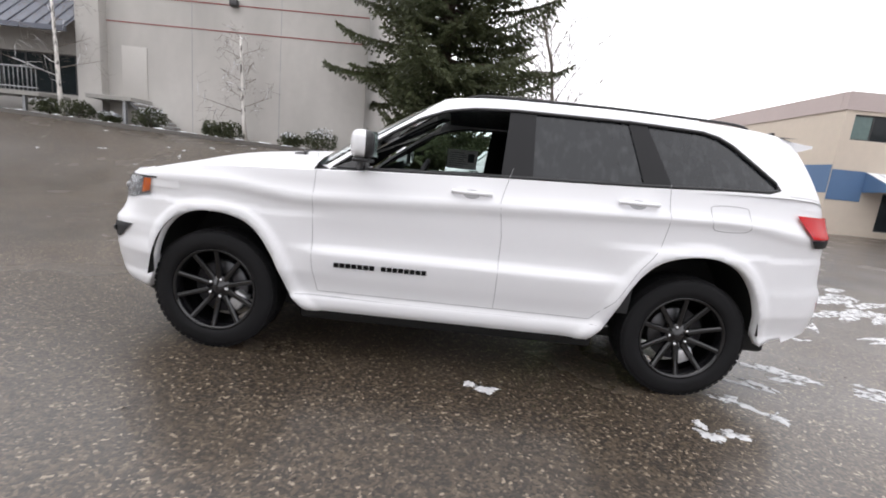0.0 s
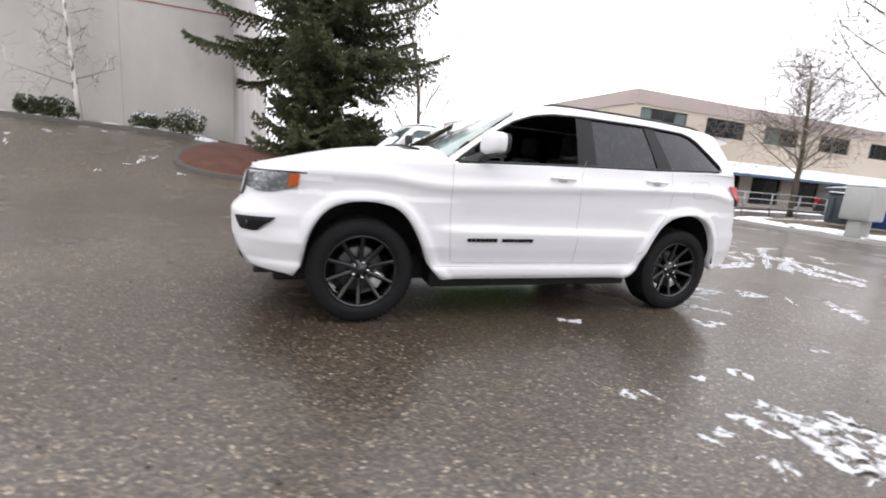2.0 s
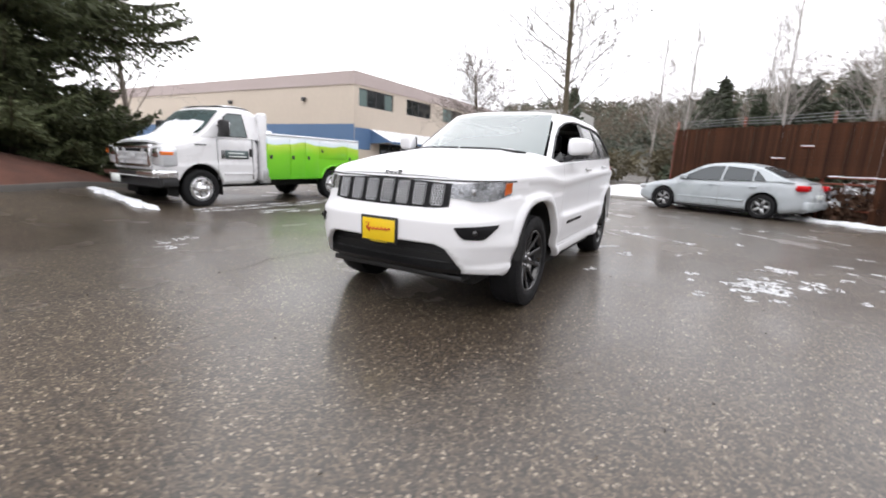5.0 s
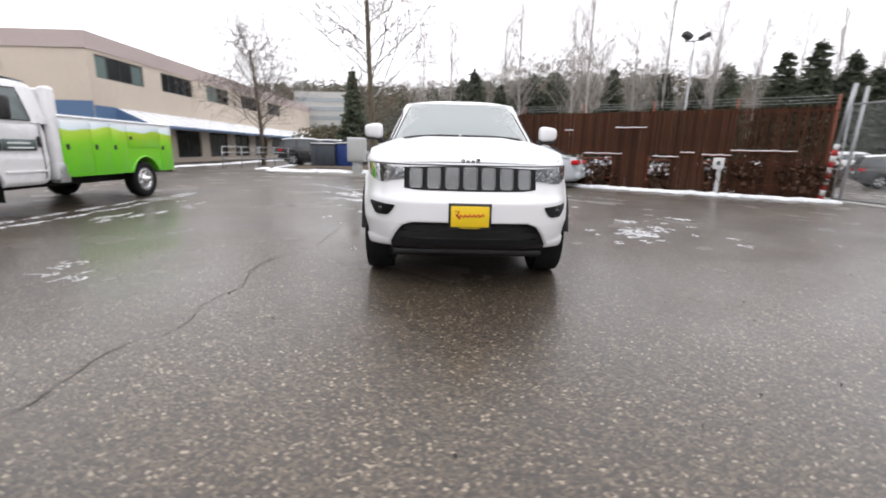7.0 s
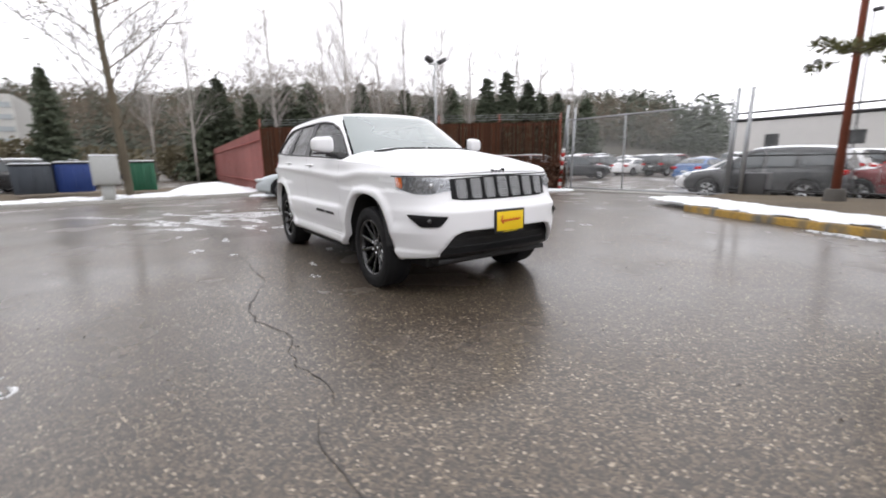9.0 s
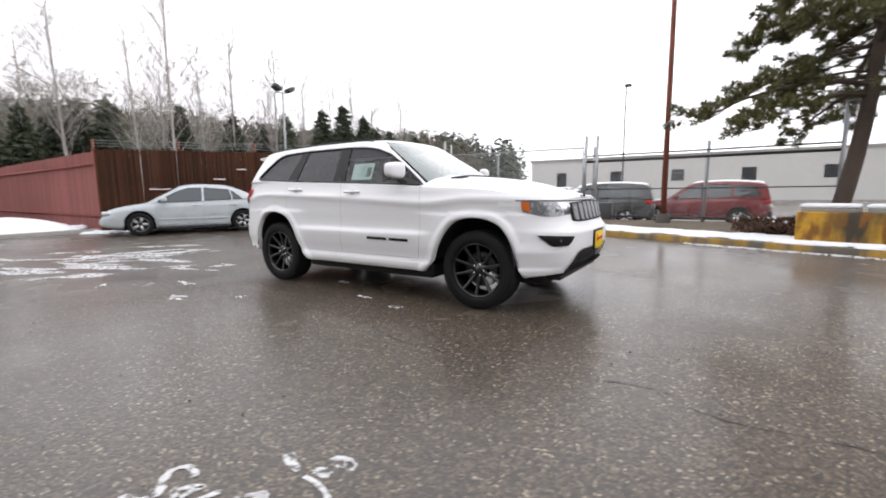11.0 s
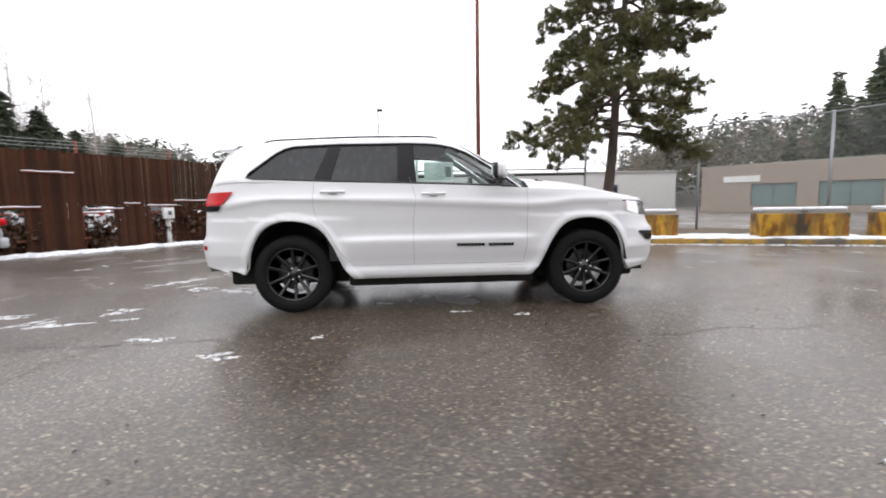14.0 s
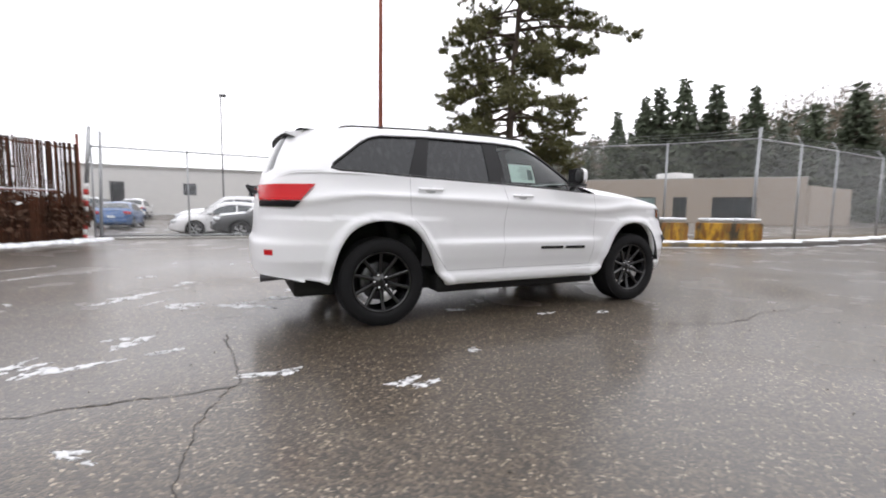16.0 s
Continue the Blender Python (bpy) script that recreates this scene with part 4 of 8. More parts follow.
    mesh_part("spoiler", v, f, white_paint, car, "white roof spoiler")
    v, f = grid_mesh(lambda u, v: tuple(Vector(spoiler_top(u, 1.0)) - Vector((0, 0, 0.018 * v))), 24, 1)
    mesh_part("spoiler_edge", v, f, white_paint, car)
    v, f = grid_mesh(spoiler_under, 24, 4)
    mesh_part("spoiler_underside", v, f, black_plastic, car, "black spoiler underside")
    for u in (0.0, 1.0):
        v, f = grid_mesh(lambda a, b: tuple(Vector(spoiler_top(u, 1 - a)) * (1 - b) + Vector(spoiler_under(u, a)) * b), 6, 2)
        mesh_part("spoiler_end", v, f, white_paint, car)
    bm = tube([(-2.36, 0, 1.12), (-2.45, -0.02, 1.16), (-2.47, -0.03, 1.20)], 0.018, 8)
    part("rear_wiper", bm, black_plastic, car, "black rear wiper")
    # floor and interior
    part("underbody", box((-2.15, -0.66, 0.25), (2.05, 0.66, 0.46), 0.03), dark_liner, car, "dark underbody")
    # wide low box, added to keep light off the asphalt under the car
    part("floor_pan", box((-0.93, -0.86, 0.24), (0.93, 0.86, 0.40), 0.03), dark_liner, car)
    for wx in (WB, -WB):
        part("axle", tube([(wx, -0.75, 0.36), (wx, 0.75, 0.36)], 0.04, 8), dark_liner, car)
    def headcushion(x, y, z):
        return box((x - 0.05, y - 0.13, z), (x + 0.05, y + 0.13, z + 0.19), 0.035)
    for y in (0.38, -0.38):
        seat = new("front_seat")
        seat.parent = car
        part("seat_cushion", box((-0.25, y - 0.25, 0.58), (0.28, y + 0.25, 0.75), 0.05), interior_dark, seat)
        part("seat_back", box((-0.10, -0.24, 0), (0.06, 0.24, 0.66), 0.05, Matrix.Translation((-0.27, y, 0.68)) @ Matrix.Rotation(radians(-18), 4, "Y")), interior_dark, seat)
        part("headrest", headcushion(-0.53, y, 1.34), interior_dark, seat)
    seat = new("rear_seat")
    seat.parent = car
    part("seat_cushion", box((-1.2, -0.62, 0.6), (-0.7, 0.62, 0.76), 0.05), interior_dark, seat)
    part("seat_back", box((-0.08, -0.62, 0), (0.06, 0.62, 0.62), 0.05, Matrix.Translation((-1.22, 0, 0.70)) @ Matrix.Rotation(radians(-20), 4, "Y")), interior_dark, seat)
    for y in (0.38, -0.38):
        part("headrest", headcushion(-1.45, y, 1.28), interior_dark, seat)
    part("dashboard", box((0.42, -0.76, 0.80), (0.98, 0.76, 1.17), 0.06), interior_dark, car, "dark dashboard")
    part("console", box((-0.3, -0.12, 0.5), (0.5, 0.12, 0.86), 0.04), interior_dark, car)
    wheel_pts = [(0, 0.185 * math.cos(t), 0.185 * math.sin(t)) for t in np.linspace(0, 2 * math.pi, 29)[:-1]]
    sm = Matrix.Translation((0.30, 0.38, 1.13)) @ Matrix.Rotation(radians(-22), 4, "Y")
    bm = tube(wheel_pts, 0.016, 8, True)
    add_box(bm, (-0.02, -0.07, -0.06), (0.03, 0.07, 0.05), 0.02)
    for t in (0, math.pi, -math.pi / 2):
        add_tube(bm, [(0, 0, 0), (0, 0.18 * math.cos(t), 0.18 * math.sin(t))], 0.016, 6)
    bm.transform(sm)
    part("steering_wheel", bm, interior_dark, car, "dark steering wheel")
    # price sticker inside the passenger window
    st = new("window_sticker")
    st.parent = car
    def sheet(x0, x1, z0, z1, lift):
        return grid_mesh(lambda u, v: (x0 + (x1 - x0) * u, -(cabin_side(x0 + (x1 - x0) * u, z0 + (z1 - z0) * v) - 0.018 - lift), z0 + (z1 - z0) * v), 6, 4)
    mesh_part("sticker_sheet", *sheet(0.13, -0.16, 1.272, 1.45, 0), paper, st, "white price sheet")
    for k in range(7):
        mesh_part("sticker_line", *sheet(0.11, -0.03 - 0.02 * (k % 3), 1.42 - 0.02 * k, 1.425 - 0.02 * k, 0.002), ink, st)
        mesh_part("sticker_line", *sheet(0.11, -0.03 - 0.02 * (k % 3), 1.42 - 0.02 * k, 1.425 - 0.02 * k, -0.002), ink, st)
    mesh_part("sticker_block", *sheet(-0.07, -0.13, 1.34, 1.42, 0.002), ink, st)
    mesh_part("sticker_block", *sheet(0.11, 0.05, 1.30, 1.40, -0.002), ink, st)
    return car


# white door paint greyed for the shade behind the handles
mat_shade = mat("recess_shade_grey", (0.45, 0.45, 0.46), 0.5)
lamp_dark = mat("lamp_dark", (0.33, 0.335, 0.345), 0.25, metal=0.6, coat=0.3, vary=0.45, scale=14)
jeep = build_jeep()


# ---- other vehicles ----
def paint(name, color, rough=0.3):
    return mat(name, color, rough, coat=0.5, vary=0.015, scale=1)


car_glass = mat("car_glass", (0.045, 0.055, 0.06), 0.05, spec=0.6, coat=0.3)
truck_glass = mat("truck_glass", (0.07, 0.10, 0.10), 0.05, spec=0.6, coat=0.3, vary=0.3, scale=3)
alloy = mat("alloy", (0.50, 0.51, 0.52), 0.32, metal=0.8, vary=0.1, scale=20)
lamp_clear = mat("lamp_clear", (0.62, 0.64, 0.66), 0.12, metal=0.35, coat=0.8, vary=0.2, scale=14)


def simple_wheel(parent, x, y, r, width, side):
    """A road wheel with tyre, rim and hub; side: +1 faces +y."""
    w = new("wheel")
    w.parent = parent
    w.matrix_basis = Matrix.Translation((x, y, r)) @ Matrix.Rotation(math.pi if side > 0 else 0, 4, "Z")
    key = (round(r, 3), round(width, 3))
    if key not in WHEEL_MESH:
        h, q = width / 2, r * 0.64
        a = lathe([(q, -h * 0.8), (q + 0.02, -h), (r - 0.03, -h), (r - 0.005, -h * 0.8), (r, -h * 0.4), (r, h * 0.4), (r - 0.03, h), (q, h)], 28)
        b = lathe([(q, -h * 0.85), (q - 0.015, -h * 0.9), (q - 0.03, -h * 0.5), (q * 0.93, -h * 0.3), (q * 0.35, -h * 0.4), (q * 0.3, -h * 0.62), (0.0, -h * 0.66)], 28)
        c = bmesh.new()
        for k in range(5):
            spoke = add_box(c, (q * 0.20, -h * 0.74, -q * 0.17), (q * 0.99, -h * 0.50, q * 0.17), 0.0)
            for v in spoke:
                v.co.z *= 0.75 + 0.45 * v.co.x / q
            bmesh.ops.rotate(c, verts=spoke, cent=(0, 0, 0), matrix=Matrix.Rotation(2 * math.pi * k / 5, 3, "Y"))
        ring = lathe([(q * 1.0, -h * 0.86), (q * 0.97, -h * 0.92), (q * 0.91, -h * 0.80), (q * 0.92, -h * 0.4)], 28)
        tmp = bpy.data.meshes.new("rim_ring")
        ring.to_mesh(tmp)
        ring.free()
        c.from_mesh(tmp)
        bpy.data.meshes.remove(tmp)
        out = []
        for nm, bm, mt in (("tyre", a, rubber), ("rim_disc", b, dark_liner), ("rim", c, alloy)):
            me = bpy.data.meshes.new(nm)
            bm.to_mesh(me)
            bm.free()
            me.materials.append(mt)
            me.polygons.foreach_set("use_smooth", [True] * len(me.polygons))
            out.append((nm, me))
        WHEEL_MESH[key] = out
    for nm, me in WHEEL_MESH[key]:
        new(nm, me).parent = w
    return w


WHEEL_MESH = {}


def loft(stations, name, material, parent, label=""):
    """Skins a row of cross sections (lists of points) and closes both ends."""
    n = len(stations[0])
    verts = [p for s in stations for p in s]
    faces = [(i * n + k, i * n + k + 1, (i + 1) * n + k + 1, (i + 1) * n + k) for i in range(len(stations) - 1) for k in range(n - 1)]
    faces += [tuple(range(n)), tuple(range((len(stations) - 1) * n, len(stations) * n))[::-1]]
    ob = mesh_part(name, verts, faces, material, parent, label)
    bm = bmesh.new()
    bm.from_mesh(ob.data)
    bmesh.ops.recalc_face_normals(bm, faces=bm.faces)
    bm.to_mesh(ob.data)
    bm.free()
    return ob


def body_shell(parent, material, x0, x1, half, top, bottom, wf, ef, n=7.0, arches=(), crown=0.03, lip=0.05, name="body", label="", cap=True):
    """A closed car body: plan a rounded rectangle from x0 to x1, wf(h), ef(h): side and end inset by relative height; wheel arches (x, z, r) are cut out."""
    xc, a = (x0 + x1) / 2, (x1 - x0) / 2
    lim = 0.975
    cols = [(-lim + 2 * lim * i / 110, 1) for i in range(111)]
    ym = (1 - lim ** n) ** (1 / n)
    cols += [(None, ym * math.cos(math.pi * (i + 1) / 26), 1) for i in range(25)]
    cols += [(lim - 2 * lim * i / 110, -1) for i in range(111)]
    cols += [(None, -ym * math.cos(math.pi * (i + 1) / 26), -1) for i in range(25)]
    levels = 30
    bm = bmesh.new()
    rows = []
    for c in cols:
        if c[0] is not None:
            px, py = c[0], c[1] * (1 - abs(c[0]) ** n) ** (1 / n)
        else:
            px, py = c[2] * (1 - abs(c[1]) ** n) ** (1 / n), c[1]
        X = xc + px * a
        b, t = bottom(X), top(X)
        row = []
        for k in range(levels + 1):
            h = k / levels
            row.append(bm.verts.new((xc + px * (a - ef(h)), py * (half - wf(h)), b + (t - b) * h)))
        rows.append(row)
    m = len(rows)
    for i in range(m):
        p, q = rows[i], rows[(i + 1) % m]
        for k in range(levels):
            bm.faces.new((p[k], p[k + 1], q[k + 1], q[k]))
    def cut(x, z, ax, az, r):
        return (x - ax) ** 2 + max(z - az, 0) ** 2 < r * r if z > az else abs(x - ax) < r
    dead = [f for f in bm.faces for c in (f.calc_center_median(),) if abs(c.y) > half * 0.6 and any(cut(c.x, c.z, *w) for w in arches)]
    bmesh.ops.delete(bm, geom=dead, context="FACES")
    rim = []
    for v in bm.verts:
        if v.is_boundary and abs(v.co.y) > half * 0.6:
            for ax, az, r in arches:
                d = math.hypot(v.co.x - ax, max(v.co.z - az, 0))
                if abs(d - r) < 0.06 and d > 0.01:
                    if v.co.z > az:
                        v.co.x, v.co.z = ax + (v.co.x - ax) * r / d, az + (v.co.z - az) * r / d
                    else:
                        v.co.x = ax + math.copysign(r, v.co.x - ax)
                    rim.append(v)
                    break
    rim = set(rim)
    edges = [e for e in bm.edges if e.is_boundary and e.verts[0] in rim and e.verts[1] in rim]
    for g in bmesh.ops.extrude_edge_only(bm, edges=edges)["geom"]:
        if isinstance(g, bmesh.types.BMVert):
            g.co.y -= math.copysign(lip, g.co.y)
    if cap:
        tops = [r[-1] for r in rows]
        nn = len(tops)
        for sgn in (1,):
            prev = [tops[i] for i in range(111)]
            far_side = [tops[136 + 110 - i] for i in range(111)]
            line = prev
            for q in range(1, 9):
                cur = far_side if q == 8 else []
                if q < 8:
                    for u, w in zip(prev, far_side):
                        f = q / 8
                        co = u.co.lerp(w.co, f)
                        cur.append(bm.verts.new((co.x, co.y, co.z + crown * (1 - abs(2 * f - 1) ** 2.6))))
                for i in range(110):
                    bm.faces.new((line[i], line[i + 1], cur[i + 1], cur[i]))
                line = cur
        for base, col in ((0, 136 + 110), (110, 136)):
            arc = [tops[base]] + ([tops[(base - 1 - k) % nn] for k in range(25)] if base == 0 else [tops[base + 1 + k] for k in range(25)]) + [tops[col]]
            bm.faces.new(arc)
    bmesh.ops.recalc_face_normals(bm, faces=bm.faces)
    ob = part(name, bm, material, parent, label)
    for ax, az, r in arches:
        for s in (1, -1):
            pts = [(ax + r * math.cos(t), az + r * math.sin(t)) for t in np.linspace(0, math.pi, 15)]
            pts = [(ax + r, az - 0.18)] + pts + [(ax - r, az - 0.18)]
            verts = [(x, s * y, z) for y in (half - lip + 0.005, half - 0.42) for x, z in pts]
            k = len(pts)
            faces = [(i, i + 1, k + i + 1, k + i) for i in range(k - 1)] + [tuple(range(k, 2 * k))]
            mesh_part("wheel_liner", verts, faces, dark_liner, parent, smoothed=False)
    return ob


def greenhouse(parent, material, glass, belt, roof, x0, x1, wb, wt, ztop, panes, screen, backlight, crown=0.05, tuck=0.06, snowy=False):
    """The cabin over a belt line: roof(x) is its outline; panes: (bottom, top) lines of side glass; screen, backlight: x ranges of the end glass."""
    def side(x, z):
        u = (2 * x - x0 - x1) / (x1 - x0)
        v = min(max((z - belt(x)) / (ztop - belt(x)), 0), 1.1)
        return (wb + (wt - wb) * v + 0.03 * v * (1 - v)) * (1 - tuck * abs(u) ** 4)
    def section(x):
        b, t = belt(x) - 0.03, roof(x)
        t = max(t, b + 0.004)
        edge = t - min(0.045, (t - b) * 0.3)
        half_line = [(x, side(x, b + (edge - b) * k / 7), b + (edge - b) * k / 7) for k in range(8)]
        w = side(x, edge)
        cr = crown * smooth(0.0, 0.25, t - b)
        for f, lift in ((0.97, 0.55), (0.92, 0.85)):
            half_line.append((x, w * f, edge + (t - edge) * lift))
        for f in (0.8, 0.6, 0.4, 0.2):
            half_line.append((x, w * f, t + cr * (1 - f * f)))
        return half_line + [(x, 0, t + cr)] + [(p[0], -p[1], p[2]) for p in half_line[::-1]]
    xs_ = np.linspace(x0, x1, 61)
    loft([section(float(x)) for x in xs_], "cabin_shell", material, parent)
    for s in (1, -1):
        for nm, bottom, high in panes:
            p = side_patch(nm, dense(bottom, 0.06), dense(high, 0.06), side, 0.004, s, glass, parent, 14, 8)
            ring = dense(bottom + high[::-1] + [bottom[0]], 0.06)[:-1]
            part("window_trim", tube([(x, s * (side(x, z) + 0.003), z) for x, z in ring], 0.010, 5, True), pillar_black, parent)
    for nm, (a, b) in (("windshield", screen), ("rear_window", backlight)):
        def f(u, v):
            x = a + (b - a) * v
            t = roof(x)
            w = side(x, t - 0.045) * 0.90
            q = 2 * u - 1
            return (x + (0.006 if b < a else -0.006), q * w, t + crown * smooth(0.0, 0.25, t - belt(x) + 0.03) * (1 - (q * 0.9) ** 2) + 0.007)
        v, fc = grid_mesh(f, 14, 10)
        mesh_part(nm, v, fc, glass, parent)
    if snowy:
        lo, hi = backlight[1] + 0.05, screen[1] - 0.05
        v, fc = grid_mesh(lambda u, w: (lo + (hi - lo) * w, (2 * u - 1) * side(lo + (hi - lo) * w, ztop) * 0.93, roof(lo + (hi - lo) * w) + crown * (1 - (2 * u - 1) ** 2) + 0.012 + 0.018 * (1 - abs(2 * u - 1) ** 6)), 12, 12)
        mesh_part("roof_snow", v, fc, snow, parent, "snow lying on the roof")
    return side


STYLES = {
    "sedan": dict(L=4.58, half=0.885, low=0.19, wb=1.33, r=0.325,
                  deck=pchip((-2.29, 0.90), (-2.2, 0.985), (-1.9, 1.015), (-1.4, 1.00), (-0.8, 0.965), (0.9, 0.905), (1.2, 0.885), (1.6, 0.835), (2.0, 0.755), (2.2, 0.67), (2.29, 0.60)),
                  roof=pchip((-1.95, 0.985), (-1.60, 1.13), (-1.15, 1.325), (-0.75, 1.395), (-0.3, 1.415), (0.05, 1.40), (0.30, 1.355), (0.75, 1.135), (1.22, 0.875)), span=(-1.95, 1.22), w=(0.84, 0.60), ztop=1.40,
                  panes=[("front_window", [(-0.22, 0.955), (0.88, 0.930)], [(-0.24, 1.335), (0.10, 1.325), (0.36, 1.245), (0.86, 0.965)]),
                         ("rear_door_window", [(-1.02, 0.985), (-0.30, 0.962)], [(-0.98, 1.275), (-0.32, 1.338)]), ("quarter_window", [(-1.34, 1.0), (-1.08, 0.99)], [(-1.30, 1.03), (-1.05, 1.262)])],
                  screen=(1.10, 0.36), back=(-1.72, -1.16)),
    "suv": dict(L=4.65, half=0.93, low=0.30, wb=1.36, r=0.365,
                deck=pchip((-2.32, 1.02), (-2.2, 1.10), (-1.0, 1.10), (0.6, 1.06), (1.0, 1.045), (1.6, 0.985), (2.0, 0.93), (2.2, 0.86), (2.32, 0.74)),
                roof=pchip((-2.27, 1.08), (-2.18, 1.36), (-2.06, 1.60), (-1.7, 1.66), (-0.9, 1.70), (-0.2, 1.69), (0.15, 1.645), (0.55, 1.40), (1.10, 1.02)), span=(-2.27, 1.10), w=(0.88, 0.68), ztop=1.68,
                panes=[("front_window", [(-0.20, 1.10), (0.80, 1.075)], [(-0.22, 1.60), (0.02, 1.58), (0.20, 1.51), (0.76, 1.12)]),
                       ("rear_door_window", [(-1.08, 1.125), (-0.28, 1.10)], [(-1.05, 1.59), (-0.30, 1.605)]), ("quarter_window", [(-1.98, 1.17), (-1.18, 1.13)], [(-1.84, 1.52), (-1.15, 1.585)])],
                screen=(1.0, 0.22), back=(-2.22, -2.09)),
}


def gen_car(name, label, style, material, m, group="", snowy=False):
    car = empty(name, label, "car", m, group)
    S = STYLES[style]
    L, half, low, wbh, r, deck = S["L"], S["half"], S["low"], S["wb"], S["r"], S["deck"]
    h = L / 2
    wf = pchip((0, 0.10), (0.06, 0.05), (0.14, 0.022), (0.30, 0.012), (0.55, 0.0), (0.80, 0.006), (0.90, 0.028), (1.0, 0.075))
    ef = pchip((0, 0.16), (0.10, 0.06), (0.30, 0.0), (0.55, 0.0), (0.75, 0.05), (1.0, 0.12))
    bot = lambda x: low + 0.05 * smooth(wbh + 0.4, h, abs(x))
    body_shell(car, material, -h, h, half, deck, bot, wf, ef, 5.5, [(wbh, r + 0.01, r + 0.045), (-wbh, r + 0.01, r + 0.045)])
    greenhouse(car, material, car_glass, deck, S["roof"], *S["span"], *S["w"], S["ztop"], S["panes"], S["screen"], S["back"], snowy=snowy)
    zd = deck(0)
    for s in (1, -1):
        for x in (wbh, -wbh):
            simple_wheel(car, x, s * (half - 0.125), r, 0.22, s)
        zf, zr = deck(h * 0.90), deck(-h * 0.93)
        part("headlight", box((h - 0.34, s * half * 0.70 - 0.17, zf - 0.155), (h - 0.10, s * half * 0.70 + 0.15, zf - 0.03), 0.04), lamp_clear, car)
        part("tail_light", box((-h + 0.05, s * half * 0.78 - 0.17, zr - 0.215), (-h + 0.30, s * half * 0.78 + 0.145, zr - 0.07), 0.04), red_lens, car, "red tail light")
        mir = box((0.64, s * (half + 0.02) - 0.06, zd + 0.005), (0.80, s * (half + 0.02) + 0.13 * s + (0.06 if s > 0 else -0.06) - (0.06 if s > 0 else -0.06), zd + 0.13), 0.035)
        part("mirror", mir, material, car)
        for x in (-0.08, -1.06):
            part("door_handle", box((x - 0.10, s * (half - 0.010), zd - 0.125), (x + 0.10, s * (half + 0.020), zd - 0.098), 0.01), material, car)
        for x in (0.92, -0.26):
            part("door_seam", box((x - 0.004, s * (half - 0.02), low + 0.10), (x + 0.004, s * (half + 0.0015), zd - 0.03)), seam_dark, car)
        part("side_moulding", box((-wbh + r + 0.10, s * (half - 0.015), low + 0.24), (wbh - r - 0.10, s * (half + 0.010), low + 0.275), 0.006), material if style == "sedan" else black_plastic, car)
        part("sill", box((-wbh + r + 0.08, s * (half - 0.12), low - 0.03), (wbh - r - 0.08, s * (half - 0.035), low + 0.05), 0.02), black_plastic, car)
    part("grille", box((h - 0.16, -half * 0.42, low + 0.16), (h - 0.01, half * 0.42, deck(h * 0.97) - 0.10), 0.03), black_plastic, car)
    part("front_plate", box((h - 0.02, -0.16, low + 0.20), (h + 0.012, 0.16, low + 0.29), 0.004), paper, car)
    part("rear_bumper", box((-h - 0.015, -half * 0.80, low + 0.12), (-h + 0.16, half * 0.80, low + 0.34), 0.05), material if style == "sedan" else black_plastic, car)
    part("rear_plate", box((-h - 0.012, -0.16, zd - 0.34), (-h + 0.03, 0.16, zd - 0.24), 0.004), paper, car)
    part("underbody", box((-h + 0.35, -half * 0.75, low - 0.02), (h - 0.35, half * 0.75, low + 0.2), 0.02), dark_liner, car)
    if snowy:
        v, f = grid_mesh(lambda u, w: (S["screen"][0] + 0.12 + (h * 0.86 - S["screen"][0] - 0.12) * w, (2 * u - 1) * half * 0.80, deck(S["screen"][0] + 0.12 + (h * 0.86 - S["screen"][0] - 0.12) * w) + 0.03 * (1 - abs(2 * u - 1) ** 2.6) + 0.006 + 0.02 * (1 - abs(2 * u - 1) ** 4)), 10, 8)
        mesh_part("hood_snow", v, f, snow, car, "thin snow on the hood")
    return car


silver_paint = paint("silver_paint", (0.46, 0.50, 0.525))
car_paints = {
    "white": paint("car_white", (0.75, 0.75, 0.76)), "charcoal": paint("car_charcoal", (0.035, 0.037, 0.04)), "red": paint("car_red", (0.20, 0.015, 0.02)),
    "blue": paint("car_blue", (0.03, 0.10, 0.26)), "grey": paint("car_grey", (0.16, 0.165, 0.17)), "black": paint("car_black", (0.012, 0.012, 0.014)),
}

# the silver sedan by the slatted fence
sedan = gen_car("sedan", "silver four-door sedan parked by the brown slatted fence", "sedan", silver_paint,
                Matrix.Translation((-10.50, 2.72, 0.0)) @ Matrix.Rotation(radians(244.0), 4, "Z"))

# cars of the sales lot behind the gate: x, y, heading, style, colour, snow
LOT = [
    (-1.2, 14.6, 184, "suv", "charcoal", 1), (2.6, 15.6, 177, "suv", "red", 1), (-17.0, 24.5, 58, "suv", "charcoal", 1), (-8.6, 26.0, 90, "sedan", "blue", 0),
]
LOT += [(-2.9 - 0.13 * k, 17.1 + 2.75 * k, 184 + (k % 3), "suv" if k % 4 else "sedan", ("white", "white", "grey", "white", "white", "black", "white")[k], 1) for k in range(7)]
LOT += [(-29.0 + 2.75 * k, 33.0 + 0.3 * (k % 3), 90 + 2 * (k % 4) - 3, "sedan" if k % 3 == 1 else "suv", ("white", "white", "red", "black", "white", "black")[k % 6], 1) for k in range(6)]
LOT += [(-33.0 + 2.8 * k, 42.0 + 0.3 * (k % 2), 91, "sedan" if k % 3 == 0 else "suv", ("grey", "white", "black", "white", "white", "red", "white")[k % 7], 1) for k in range(9)]
DONE = {}
